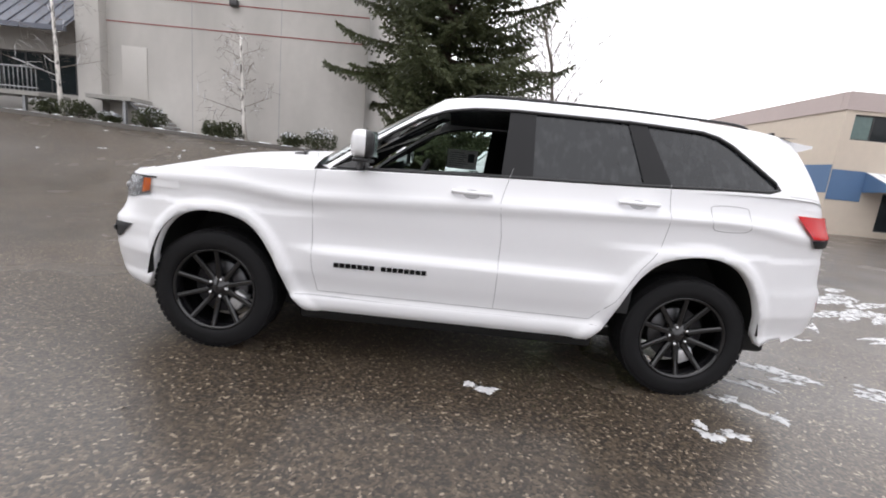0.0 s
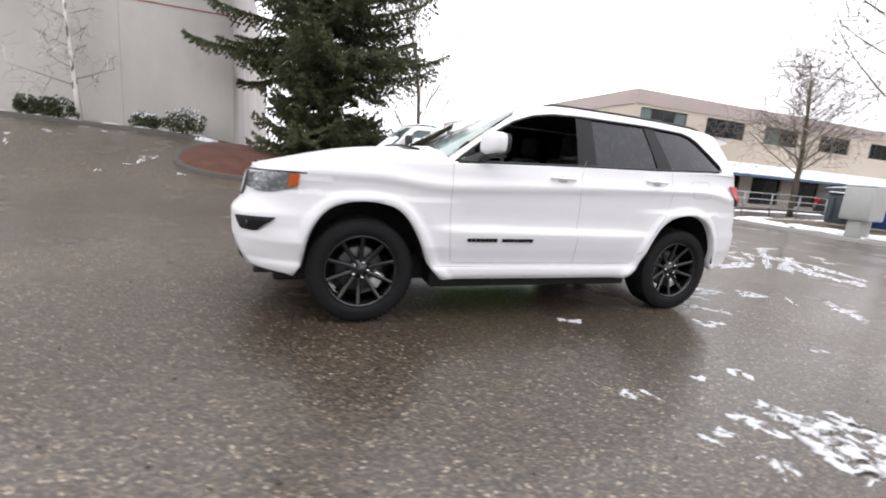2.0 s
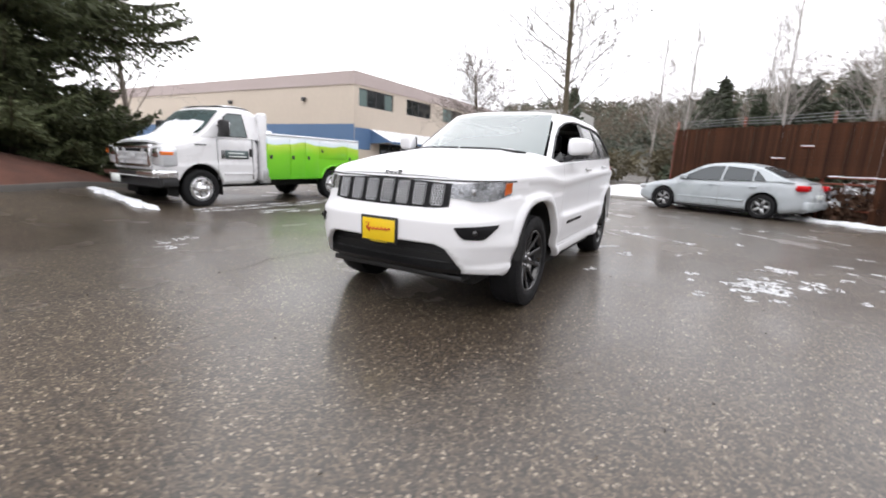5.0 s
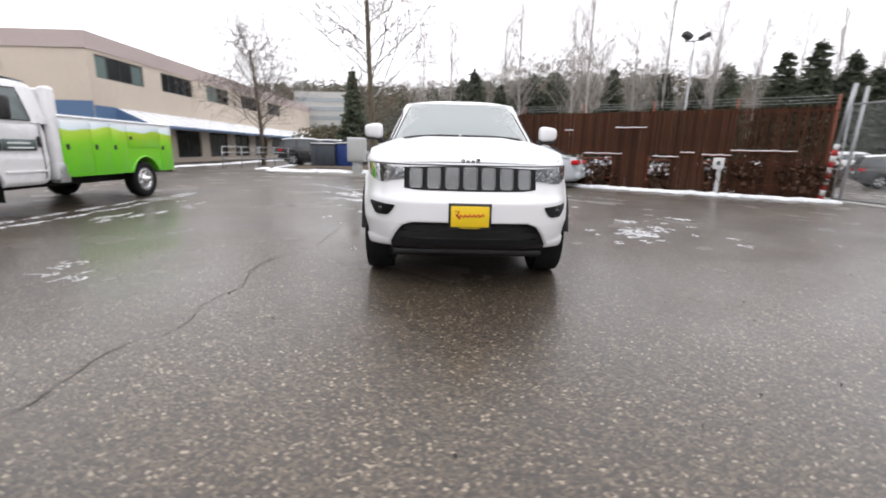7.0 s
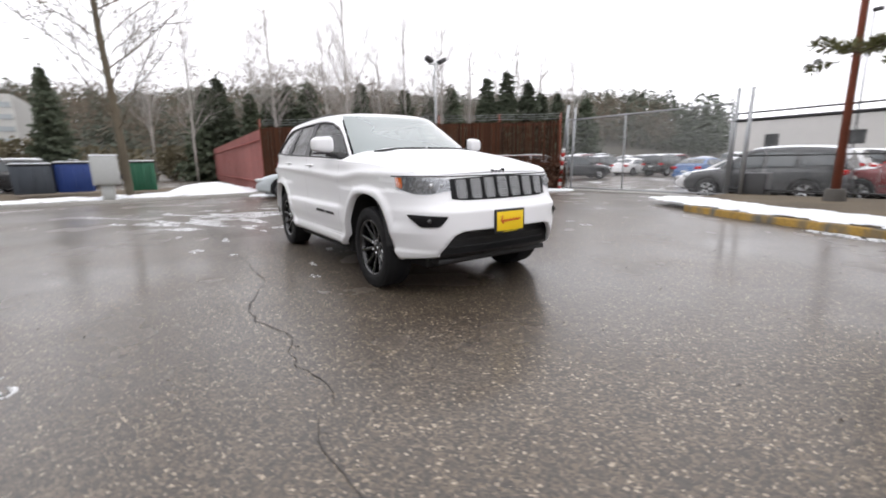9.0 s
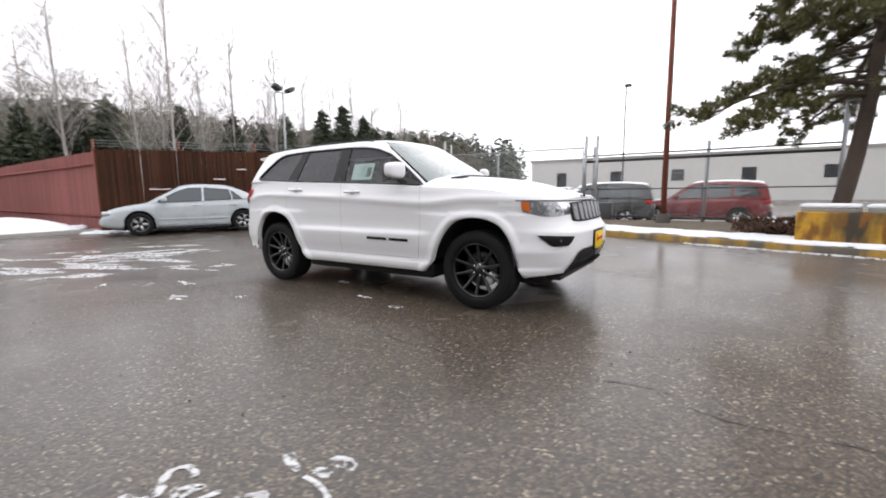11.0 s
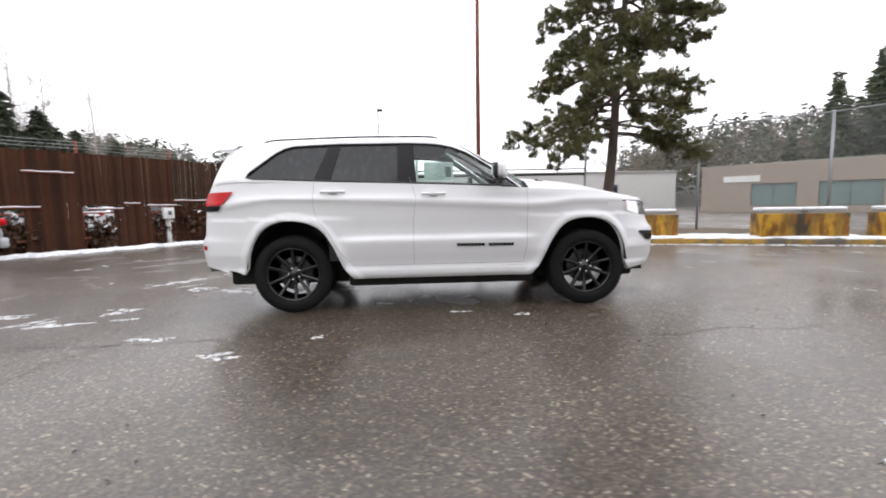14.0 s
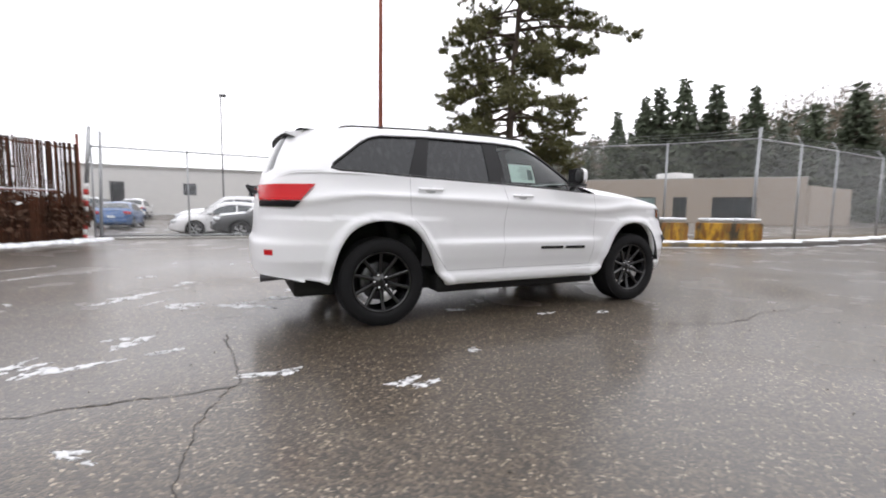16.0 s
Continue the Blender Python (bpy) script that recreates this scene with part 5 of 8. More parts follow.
for x, y, head, style, color, sn in LOT:
    m = Matrix.Translation((x, y, ground_z(x, y))) @ Matrix.Rotation(radians(head), 4, "Z")
    key = (style, color, sn)
    if key in DONE:
        copy_thing(DONE[key], m)
    else:
        kind = {"sedan": "sedan", "suv": "suv", "pickup": "pickup_truck"}[style]
        txt = f"{color} {kind.replace('_', ' ')} parked in the lot" + (", snow on its roof" if sn else "")
        DONE[key] = gen_car(kind, txt, style, car_paints[color], m, "cars in the lot", bool(sn))
# cars beside the far shop
for x, y, head, style, color in ((-24.6, -8.6, 100, "suv", "black"), (-27.8, -7.6, 95, "suv", "charcoal"), (-31.5, -6.4, 95, "suv", "black"), (-30.5, -11.0, 185, "suv", "black"), (-36.0, -7.5, 190, "sedan", "white"), (-42.0, -6.0, 180, "suv", "white")):
    copy_thing(DONE[(style, color, 1)] if (style, color, 1) in DONE else DONE[(style, color, 0)], Matrix.Translation((x, y, 0.0)) @ Matrix.Rotation(radians(head), 4, "Z"))


def service_wrap():
    """Green hills below a pale sky, as wrapped on the service body."""
    m = mat("service_wrap", (0.3, 0.7, 0.1), 0.35, coat=0.4)
    n, l = m.node_tree.nodes, m.node_tree.links
    p = n["Principled BSDF"]
    tc, sep, wave, add, less, mix = (n.new("ShaderNode" + k) for k in ("TexCoord", "SeparateXYZ", "TexNoise", "Math", "ValToRGB", "Mix"))
    l.new(tc.outputs["Object"], sep.inputs[0])
    comb = n.new("ShaderNodeCombineXYZ")
    l.new(sep.outputs["X"], comb.inputs["X"])
    wave.inputs["Scale"].default_value, wave.inputs["Detail"].default_value = 0.9, 1
    l.new(comb.outputs[0], wave.inputs["Vector"])
    add.operation = "MULTIPLY_ADD"
    l.new(wave.outputs["Fac"], add.inputs[0])
    add.inputs[1].default_value = -0.35
    l.new(sep.outputs["Z"], add.inputs[2])
    e = less.color_ramp.elements
    e[0].position, e[0].color = 0.30, (0.13, 0.55, 0.012, 1)
    e[1].position, e[1].color = 1.0, (0.78, 0.82, 0.84, 1)
    q = e.new(0.70)
    q.color = (0.20, 0.60, 0.015, 1)
    q = e.new(0.885)
    q.color = (0.42, 0.60, 0.03, 1)
    q = e.new(0.905)
    q.color = (0.62, 0.74, 0.80, 1)
    mr = n.new("ShaderNodeMapRange")
    mr.inputs["From Min"].default_value, mr.inputs["From Max"].default_value = 0.0, 1.35
    l.new(add.outputs[0], mr.inputs["Value"])
    l.new(mr.outputs[0], less.inputs["Fac"])
    l.new(less.outputs["Color"], p.inputs["Base Color"])
    return m


def build_truck():
    """A white van-nosed utility truck; its origin under the front axle's middle, facing +x."""
    t = empty("utility_truck", "white utility truck with green-wrapped lockers and a snowy hood", "truck", Matrix.Translation((-0.33, -7.62, 0.0)) @ Matrix.Rotation(radians(1.0), 4, "Z"))
    wrap = service_wrap()
    tw = car_paints["white"]
    half, R = 0.995, 0.385
    deck = pchip((-1.46, 1.46), (-0.35, 1.45), (-0.10, 1.43), (0.10, 1.385), (0.45, 1.30), (0.66, 1.245), (0.74, 1.20))
    wf = pchip((0, 0.07), (0.05, 0.02), (0.30, 0.006), (0.42, 0.0), (0.47, 0.012), (0.80, 0.02), (0.93, 0.04), (1.0, 0.085))
    ef = pchip((0, 0.10), (0.15, 0.02), (0.7, 0.0), (0.9, 0.015), (1.0, 0.05))
    body_shell(t, tw, -1.46, 0.74, half, deck, lambda x: 0.46 + 0.10 * smooth(0.35, 0.6, x), wf, ef, 9.0, [(0.0, R + 0.03, 0.47)], crown=0.05, lip=0.07, name="cab_body")
    belt = lambda x: deck(min(x, 0.05)) - 0.005
    roof = pchip((-1.47, 1.48), (-1.455, 1.85), (-1.42, 2.0), (-1.30, 2.055), (-0.95, 2.075), (-0.72, 2.05), (-0.58, 1.97), (-0.20, 1.60), (0.02, 1.42))
    side = greenhouse(t, tw, truck_glass, belt, roof, -1.47, 0.02, 0.955, 0.80, 2.04,
                      [("door_window", [(-1.10, 1.46), (-0.40, 1.455)], [(-1.06, 1.94), (-0.72, 1.93), (-0.62, 1.86), (-0.42, 1.50)])],
                      (-0.06, -0.585), (-1.464, -1.455), crown=0.03, tuck=0.05)
    v, f = grid_mesh(lambda u, v: (-1.38 + 0.66 * v, (2 * u - 1) * 0.76, roof(-1.38 + 0.66 * v) + 0.035 * (1 - abs(2 * u - 1) ** 6) + 0.02), 14, 10)
    mesh_part("roof_snow", v, f, snow, t, "snow lying on the cab roof")
    def hood_snow(u, v):
        x = -0.30 + 0.95 * v
        q = 2 * u - 1
        base = max(roof(x) + 0.03 if x < 0.0 else 0, deck(x) + 0.05 * (1 - abs(q) ** 2.6))
        bump = 0.035 + 0.05 * max(0, noise.noise(Vector((x * 4, q * 3.5, 2.0))))
        return (x, q * (0.70 + 0.10 * v), base + bump * (1 - abs(q) ** 5) * (1 - v ** 6))
    v, f = grid_mesh(hood_snow, 24, 22)
    mesh_part("hood_snow", v, f, snow, t, "deep snow over the hood and lower windshield")
    # front: chrome grille, lamps, bumper
    grille = new("grille")
    grille.parent = t
    part("grille_back", box((0.66, -0.60, 0.80), (0.735, 0.60, 1.20), 0.02), dark_liner, grille)
    for lo, hi in (((0.70, -0.64, 1.135), (0.80, 0.64, 1.22)), ((0.70, -0.62, 0.785), (0.79, 0.62, 0.85)), ((0.70, -0.64, 0.80), (0.79, -0.53, 1.20)), ((0.70, 0.53, 0.80), (0.79, 0.64, 1.20))):
        part("grille_surround", box(lo, hi, 0.025), chrome, grille, "chrome grille surround")
    for z in (0.935, 1.045):
        part("grille_bar", box((0.72, -0.54, z - 0.025), (0.785, 0.54, z + 0.025), 0.012), silver_trim, grille)
    for y in (-0.34, 0.34):
        part("grille_upright", box((0.715, y - 0.025, 0.85), (0.775, y + 0.025, 1.14), 0.01), silver_trim, grille)
    bm = lathe([(0.0, 0.80), (0.045, 0.798), (0.055, 0.785), (0.055, 0.76)], 20, "x")
    bm.transform(Matrix.Translation((0, 0, 0.99)) @ Matrix.Diagonal((1, 2.0, 1, 1)))
    part("badge", bm, silver_trim, grille, "plain oval badge")
    part("front_bumper", box((0.74, -0.93, 0.60), (0.90, 0.93, 0.76), 0.05), chrome, t, "chrome front bumper")
    part("bumper_slot", box((0.86, -0.34, 0.645), (0.905, 0.34, 0.715), 0.01), black_plastic, t)
    part("lower_valance", box((0.58, -0.92, 0.42), (0.80, 0.92, 0.60), 0.05), black_plastic, t)
    part("plate", box((0.885, -0.62, 0.47), (0.897, -0.30, 0.63)), paper, t, "white plate")
    for s in (1, -1):
        part("bumper_end", box((0.47, s * 0.955 - 0.05, 0.60), (0.86, s * 0.955 + 0.05, 0.76), 0.045), chrome, t, "chrome bumper end")
        part("valance_end", box((0.46, s * 0.93 - 0.05, 0.44), (0.78, s * 0.93 + 0.05, 0.61), 0.03), black_plastic, t)
        lamp = new("headlight")
        lamp.parent = t
        part("lamp_housing", box((0.46, s * 0.80 - 0.155, 0.82), (0.765, s * 0.80 + 0.20, 1.185), 0.05), lamp_clear, lamp, "clear headlight")
        part("reflector", box((0.755, s * 0.78 - 0.11, 0.99), (0.772, s * 0.78 + 0.11, 1.15), 0.02), chrome, lamp)
        part("turn_signal", box((0.55, s * 0.90, 1.03), (0.765, s * 1.003, 1.10), 0.01), amber_lens, lamp, "amber turn signal")
        for x in (-0.36, -1.20):
            part("door_seam", box((x - 0.004, s * (half - 0.03), 0.56), (x + 0.004, s * (half + 0.0015), 1.43)), seam_dark, t)
        part("side_step", box((-1.22, s * (half - 0.03), 0.66), (-0.50, s * (half + 0.008), 0.70), 0.006), tw, t, "pressed line in the door")
        part("door_handle", box((-1.17, s * (half - 0.01), 1.05), (-1.11, s * (half + 0.018), 1.22), 0.012), black_plastic, t)
        mir = new("mirror")
        mir.parent = t
        part("mirror_head", box((-0.50, s * 1.13 - 0.12, 1.44), (-0.36, s * 1.13 + 0.12, 1.78), 0.045), black_plastic, mir, "black mirror")
        part("mirror_glass", box((-0.506, s * 1.13 - 0.09, 1.48), (-0.498, s * 1.13 + 0.09, 1.74), 0.0), chrome, mir)
        part("mirror_arm", tube([(-0.44, s * 0.93, 1.46), (-0.44, s * 1.1, 1.50)], 0.025, 6), black_plastic, mir)
        part("mirror_arm", tube([(-0.44, s * 0.90, 1.66), (-0.44, s * 1.1, 1.68)], 0.020, 6), black_plastic, mir)
        part("door_sign", box((-1.08, s * (half - 0.005), 1.00), (-0.52, s * (half + 0.003), 1.17), 0.0), ink, t, "dark door sign")
        for k in range(2):
            part("sign_bar", box((-1.03 + 0.06 * k, s * (half + 0.001), 1.03 + 0.07 * k), (-0.60, s * (half + 0.006), 1.055 + 0.07 * k)), paper, t)
        part("sign_block", box((-0.44, s * (half - 0.005), 1.0), (-0.50, s * (half + 0.003), 1.17), 0.0), frame_grey, t)
        part("hood_badge", box((-0.12, s * (half - 0.03), 1.25), (0.10, s * (half - 0.006), 1.275)), frame_grey, t)
        part("cab_pillar", box((-1.62, s * 0.90 - 0.09, 0.50), (-1.44, s * 0.90 + 0.09, 2.03), 0.05), tw, t)
        for x, r in ((0.0, R), (-3.74, R)):
            simple_wheel(t, x, s * (half - 0.15), r, 0.25, s)
            out = half - 0.03
            bm = lathe([(0.0, s * (out + 0.085)), (0.055, s * (out + 0.08)), (0.07, s * (out + 0.02)), (0.10, s * (out - 0.02)), (0.155, s * (out - 0.05)), (0.185, s * (out - 0.02)), (0.212, s * (out - 0.01)), (0.22, s * (out - 0.06))], 28)
            bm.transform(Matrix.Translation((x, 0, r)))
            cover = part("wheel_cover", bm, chrome, t, "chrome wheel cover")
            for k in range(8):
                a = 2 * math.pi * k / 8
                hole = lathe([(0.0, s * (out - 0.030)), (0.022, s * (out - 0.030)), (0.022, s * (out - 0.06))], 10)
                hole.transform(Matrix.Translation((x + 0.158 * math.cos(a), 0, r + 0.158 * math.sin(a))))
                part("cover_hole", hole, dark_liner, cover)
        # service body: lockers with doors
        body_shell_side(t, s, wrap)
        part("bed_rail", box((-4.80, s * 0.75 - 0.25, 1.555), (-1.57, s * 0.75 + 0.25, 1.60), 0.02), snow, t, "snow along the locker top")
        part("mud_guard", box((-1.66, s * 0.90 - 0.08, 0.46), (-1.46, s * 0.90 + 0.095, 0.80), 0.02), alloy, t, "aluminium corner guard")
    part("cab_back", box((-1.60, -0.86, 0.50), (-1.47, 0.86, 2.00), 0.05), tw, t)
    part("bed_floor", box((-4.80, -0.52, 0.60), (-1.56, 0.52, 0.85), 0.02), dark_liner, t)
    part("tailgate", box((-4.84, -0.55, 0.60), (-4.78, 0.55, 1.40), 0.02), tw, t)
    part("chassis", box((-4.7, -0.45, 0.36), (0.55, 0.45, 0.58), 0.02), dark_liner, t)
    part("rear_bumper", box((-4.96, -0.95, 0.48), (-4.81, 0.95, 0.60), 0.03), chrome, t)
    part("bed_rack", box((-2.1, 0.25, 1.60), (-1.70, 0.55, 1.68), 0.02), snow, t, "snowy box on the bed")
    return t


def body_shell_side(t, s, wrap):
    """One row of wrapped lockers with an arch over the rear wheel."""
    ax, az, r = -3.74, 0.40, 0.47
    def ring(y):
        out = [(-4.80, 0.55), (ax - r, 0.55)] + [(ax - r * math.cos(q), az + r * math.sin(q)) for q in np.linspace(0.33, math.pi - 0.33, 13)] + [(ax + r, 0.55), (-1.56, 0.55), (-1.56, 1.55), (-4.80, 1.55)]
        return [(x, s * y, z) for x, z in out]
    bm = bmesh.new()
    a, b = [bm.verts.new(p) for p in ring(0.99)], [bm.verts.new(p) for p in ring(0.50)]
    n = len(a)
    bm.faces.new(a)
    bm.faces.new(b[::-1])
    for i in range(n):
        bm.faces.new((a[i], a[(i + 1) % n], b[(i + 1) % n], b[i]))
    bmesh.ops.recalc_face_normals(bm, faces=bm.faces)
    part("locker", bm, wrap, t, "green-wrapped locker side", False)
    arch = [(ax - (r + 0.01) * math.cos(q), s * 0.995, az + (r + 0.01) * math.sin(q)) for q in np.linspace(0.33, math.pi - 0.33, 17)]
    part("arch_trim", tube(arch, 0.022, 6), wrap, t)
    for x0, x1, z0 in ((-2.22, -1.60, 0.60), (-2.72, -2.26, 0.60), (-3.20, -2.76, 0.60), (-4.28, -3.24, 1.06), (-4.76, -4.32, 0.60)):
        d = new("locker_door")
        d.parent = t
        part("door_panel", box((x0, s * 0.985, z0), (x1, s * 1.003, 1.50), 0.006), wrap, d)
        part("latch", box((x1 - 0.12, s * 1.0, 1.02 if z0 < 1 else 1.22), (x1 - 0.05, s * 1.014, 1.11 if z0 < 1 else 1.29), 0.004), black_plastic, d, "black latch")


truck = build_truck()


# ---- buildings ----
hall_wall = mat("hall_wall", (0.50, 0.48, 0.45), 0.8, vary=0.07, scale=1.2, bump=0.2, bump_scale=40)
hall_red = mat("hall_red_line", (0.24, 0.05, 0.045), 0.7)
shop_wall = mat("shop_wall", (0.62, 0.54, 0.45), 0.8, vary=0.05, scale=1.2, bump=0.15, bump_scale=50)
shop_cap = mat("shop_cap", (0.50, 0.42, 0.40), 0.75, vary=0.06, scale=2)
shop_blue = mat("shop_blue", (0.10, 0.18, 0.32), 0.6, vary=0.08, scale=3)
dark_pane = mat("dark_pane", (0.02, 0.025, 0.028), 0.06, spec=0.6, vary=0.2, scale=2)
frame_dark = mat("frame_dark", (0.05, 0.05, 0.052), 0.5)
metal_roof = mat("metal_roof", (0.13, 0.14, 0.17), 0.45, metal=0.3, vary=0.1, scale=2)
concrete = mat("concrete", (0.30, 0.29, 0.27), 0.85, vary=0.18, scale=4, bump=0.4, bump_scale=60)
galv = mat("galvanised", (0.36, 0.37, 0.38), 0.45, metal=0.7, vary=0.12, scale=12)
white_wall = mat("white_wall", (0.55, 0.54, 0.52), 0.8, vary=0.06, scale=0.6)
tan_wall = mat("tan_wall", (0.30, 0.255, 0.21), 0.85, vary=0.08, scale=0.8)
wire_grey = mat("wire_grey", (0.45, 0.46, 0.47), 0.6)
slat_brown = mat("slat_brown", (0.052, 0.020, 0.0095), 0.8, vary=0.45, scale=5, per_object=0.42, spec=0.2)
fence_red = mat("fence_red", (0.24, 0.075, 0.065), 0.8, vary=0.25, scale=2, per_object=0.18)
black_metal = mat("black_metal", (0.02, 0.02, 0.021), 0.5)
rust_metal = mat("rust_metal", (0.20, 0.055, 0.030), 0.75, vary=0.35, scale=5)
red_paint = mat("red_paint", (0.42, 0.03, 0.025), 0.6, vary=0.15, scale=8)
white_flat = mat("white_flat", (0.70, 0.70, 0.69), 0.6, vary=0.06, scale=6)
kerb_yellow = mat("kerb_yellow", (0.30, 0.18, 0.03), 0.75, vary=0.5, scale=7, bump=0.3)
block_yellow = mat("block_yellow", (0.50, 0.27, 0.02), 0.75, vary=0.38, scale=3, bump=0.5, bump_scale=40)
kerb_dark = mat("kerb_dark", (0.075, 0.068, 0.06), 0.7, vary=0.25, scale=6, bump=0.3)


def stain(m, color, scale, lo, hi):
    """Lets a second colour show through in worn patches."""
    n, l = m.node_tree.nodes, m.node_tree.links
    p = n["Principled BSDF"]
    src = p.inputs["Base Color"].links[0].from_socket
    tc, ns, rp, mx = n.new("ShaderNodeTexCoord"), n.new("ShaderNodeTexNoise"), n.new("ShaderNodeMapRange"), n.new("ShaderNodeMix")
    mx.data_type = "RGBA"
    ns.inputs["Scale"].default_value, ns.inputs["Detail"].default_value = scale, 8
    rp.inputs["From Min"].default_value, rp.inputs["From Max"].default_value = lo, hi
    st = n.new("ShaderNodeVectorMath")
    st.operation = "MULTIPLY"
    st.inputs[1].default_value = (1, 1, 0.35)
    l.new(tc.outputs["Object"], st.inputs[0])
    l.new(st.outputs[0], ns.inputs["Vector"])
    l.new(ns.outputs["Fac"], rp.inputs["Value"])
    l.new(rp.outputs[0], mx.inputs["Factor"])
    l.new(src, mx.inputs["A"])
    mx.inputs["B"].default_value = (*color, 1)
    l.new(mx.outputs["Result"], p.inputs["Base Color"])


stain(block_yellow, (0.05, 0.038, 0.022), 1.9, 0.46, 0.62)
stain(block_yellow, (0.20, 0.085, 0.012), 7.0, 0.48, 0.60)
stain(kerb_yellow, (0.10, 0.09, 0.07), 3.0, 0.45, 0.62)
stain(privacy_glass, (0.04, 0.043, 0.046), 22.0, 0.50, 0.80)
stain(hall_wall, (0.38, 0.365, 0.34), 0.5, 0.45, 0.75)
stain(slat_brown, (0.075, 0.045, 0.032), 1.2, 0.55, 0.80)
mulch = mat("mulch", (0.085, 0.034, 0.022), 0.9, vary=0.5, scale=14, bump=1.0, bump_scale=40)
grass_dead = mat("verge_soil", (0.11, 0.085, 0.055), 0.95, vary=0.5, scale=5, bump=0.8, bump_scale=30)


def wall_with_holes(name, origin, along, length, height, thick, holes, material, label="", parent=None, kind="structure"):
    """A wall with real openings: origin at its foot, along: its direction; holes as (s0, s1, z0, z1)."""
    d = Vector((*along, 0)).normalized()
    nrm = Vector((d.y, -d.x, 0))
    ss = sorted({0, length, *[h[0] for h in holes], *[h[1] for h in holes]})
    zs = sorted({0, height, *[h[2] for h in holes], *[h[3] for h in holes]})
    bm = bmesh.new()
    o = Vector(origin)
    def solid(i, j):
        if i < 0 or j < 0 or i >= len(ss) - 1 or j >= len(zs) - 1:
            return False
        cs, cz = (ss[i] + ss[i + 1]) / 2, (zs[j] + zs[j + 1]) / 2
        return not any(h[0] < cs < h[1] and h[2] < cz < h[3] for h in holes)
    def pt(s, z, q):
        return bm.verts.new(o + d * s + Vector((0, 0, z)) - nrm * q)
    for i in range(len(ss) - 1):
        for j in range(len(zs) - 1):
            if not solid(i, j):
                continue
            s0, s1, z0, z1 = ss[i], ss[i + 1], zs[j], zs[j + 1]
            bm.faces.new([pt(s0, z0, 0), pt(s1, z0, 0), pt(s1, z1, 0), pt(s0, z1, 0)])
            bm.faces.new([pt(s0, z0, thick), pt(s0, z1, thick), pt(s1, z1, thick), pt(s1, z0, thick)])
            for (di, dj, a, b) in ((-1, 0, (s0, z0), (s0, z1)), (1, 0, (s1, z1), (s1, z0)), (0, -1, (s1, z0), (s0, z0)), (0, 1, (s0, z1), (s1, z1))):
                if not solid(i + di, j + dj):
                    bm.faces.new([pt(*a, 0), pt(*b, 0), pt(*b, thick), pt(*a, thick)])
    bmesh.ops.remove_doubles(bm, verts=bm.verts, dist=0.0005)
    bmesh.ops.recalc_face_normals(bm, faces=bm.faces)
    ob = part(name, bm, material, parent, label, smoothed=False, kind=kind if parent is None else "")
    return ob


def window(parent, origin, along, s0, s1, z0, z1, panes=4, depth=0.12, open_frac=()):
    """A framed window set back in a wall's opening."""
    d = Vector((*along, 0)).normalized()
    nrm = Vector((d.y, -d.x, 0))
    m = Matrix.Translation(Vector(origin) - nrm * depth) @ Matrix((( d.x, nrm.x, 0, 0), (d.y, nrm.y, 0, 0), (0, 0, 1, 0), (0, 0, 0, 1)))
    w = new("window")
    w.parent = parent
    t = 0.05
    bm = bmesh.new()
    for lo, hi in (((s0, -0.04, z0), (s1, 0.04, z0 + t)), ((s0, -0.04, z1 - t), (s1, 0.04, z1)), ((s0, -0.04, z0), (s0 + t, 0.04, z1)), ((s1 - t, -0.04, z0), (s1, 0.04, z1))):
        add_box(bm, lo, hi)
    for k in range(1, panes):
        c = s0 + (s1 - s0) * k / panes
        add_box(bm, (c - 0.025, -0.035, z0), (c + 0.025, 0.035, z1))
    bm.transform(m)
    part("window_frame", bm, frame_dark, w, smoothed=False)
    for k in range(panes):
        a, b = s0 + (s1 - s0) * k / panes + 0.03, s0 + (s1 - s0) * (k + 1) / panes - 0.03
        bm = box((a, -0.01, z0 + 0.03), (b, 0.01, z1 - 0.03))
        bm.transform(m)
        part("pane", bm, pane_teal if k in open_frac else dark_pane, w, smoothed=False)
    return w


pane_teal = mat("pane_teal", (0.16, 0.22, 0.21), 0.1, spec=0.6, vary=0.15, scale=2)

# the grey tilt-up hall
hall = empty("warehouse_hall", "large grey concrete hall with thin red lines and outside stairs", "building", Matrix.Identity(4))
HY = -13.3
wall_with_holes("hall_front", (13.4, HY, 0.4), (-1, 0), 9.7, 8.8, 0.3, [], hall_wall, parent=hall)
wall_with_holes("hall_side", (3.7, HY - 0.3, 0.4), (0, -1), 25.7, 8.8, 0.3, [], hall_wall, parent=hall)
part("pilaster", box((13.40, HY - 0.3, 0.6), (14.30, HY + 0.35, 9.2), 0.02), hall_wall, hall, smoothed=False)
ent = wall_with_holes("entry_wall", (26.30, HY - 0.6, 0.6), (-1, 0), 12.0, 8.6, 0.3, [(7.0, 12.0, 2.05, 3.55)], hall_wall, parent=hall)
window(hall, (26.30, HY - 0.6, 0.6), (-1, 0), 7.0, 12.0, 2.05, 3.55, 5, 0.2)
v, f = grid_mesh(lambda u, v: (14.3 + 12 * u, HY + 0.75 - 1.6 * v, 4.85 + 1.5 * v), 2, 2)
mesh_part("canopy_roof", v, f, metal_roof, hall, "standing seam metal canopy", False)
for k in range(24):
    part("roof_seam", tube([(14.4 + 0.5 * k, HY + 0.76, 4.87), (14.4 + 0.5 * k, HY - 0.85, 6.37)], 0.025, 4), metal_roof, hall)
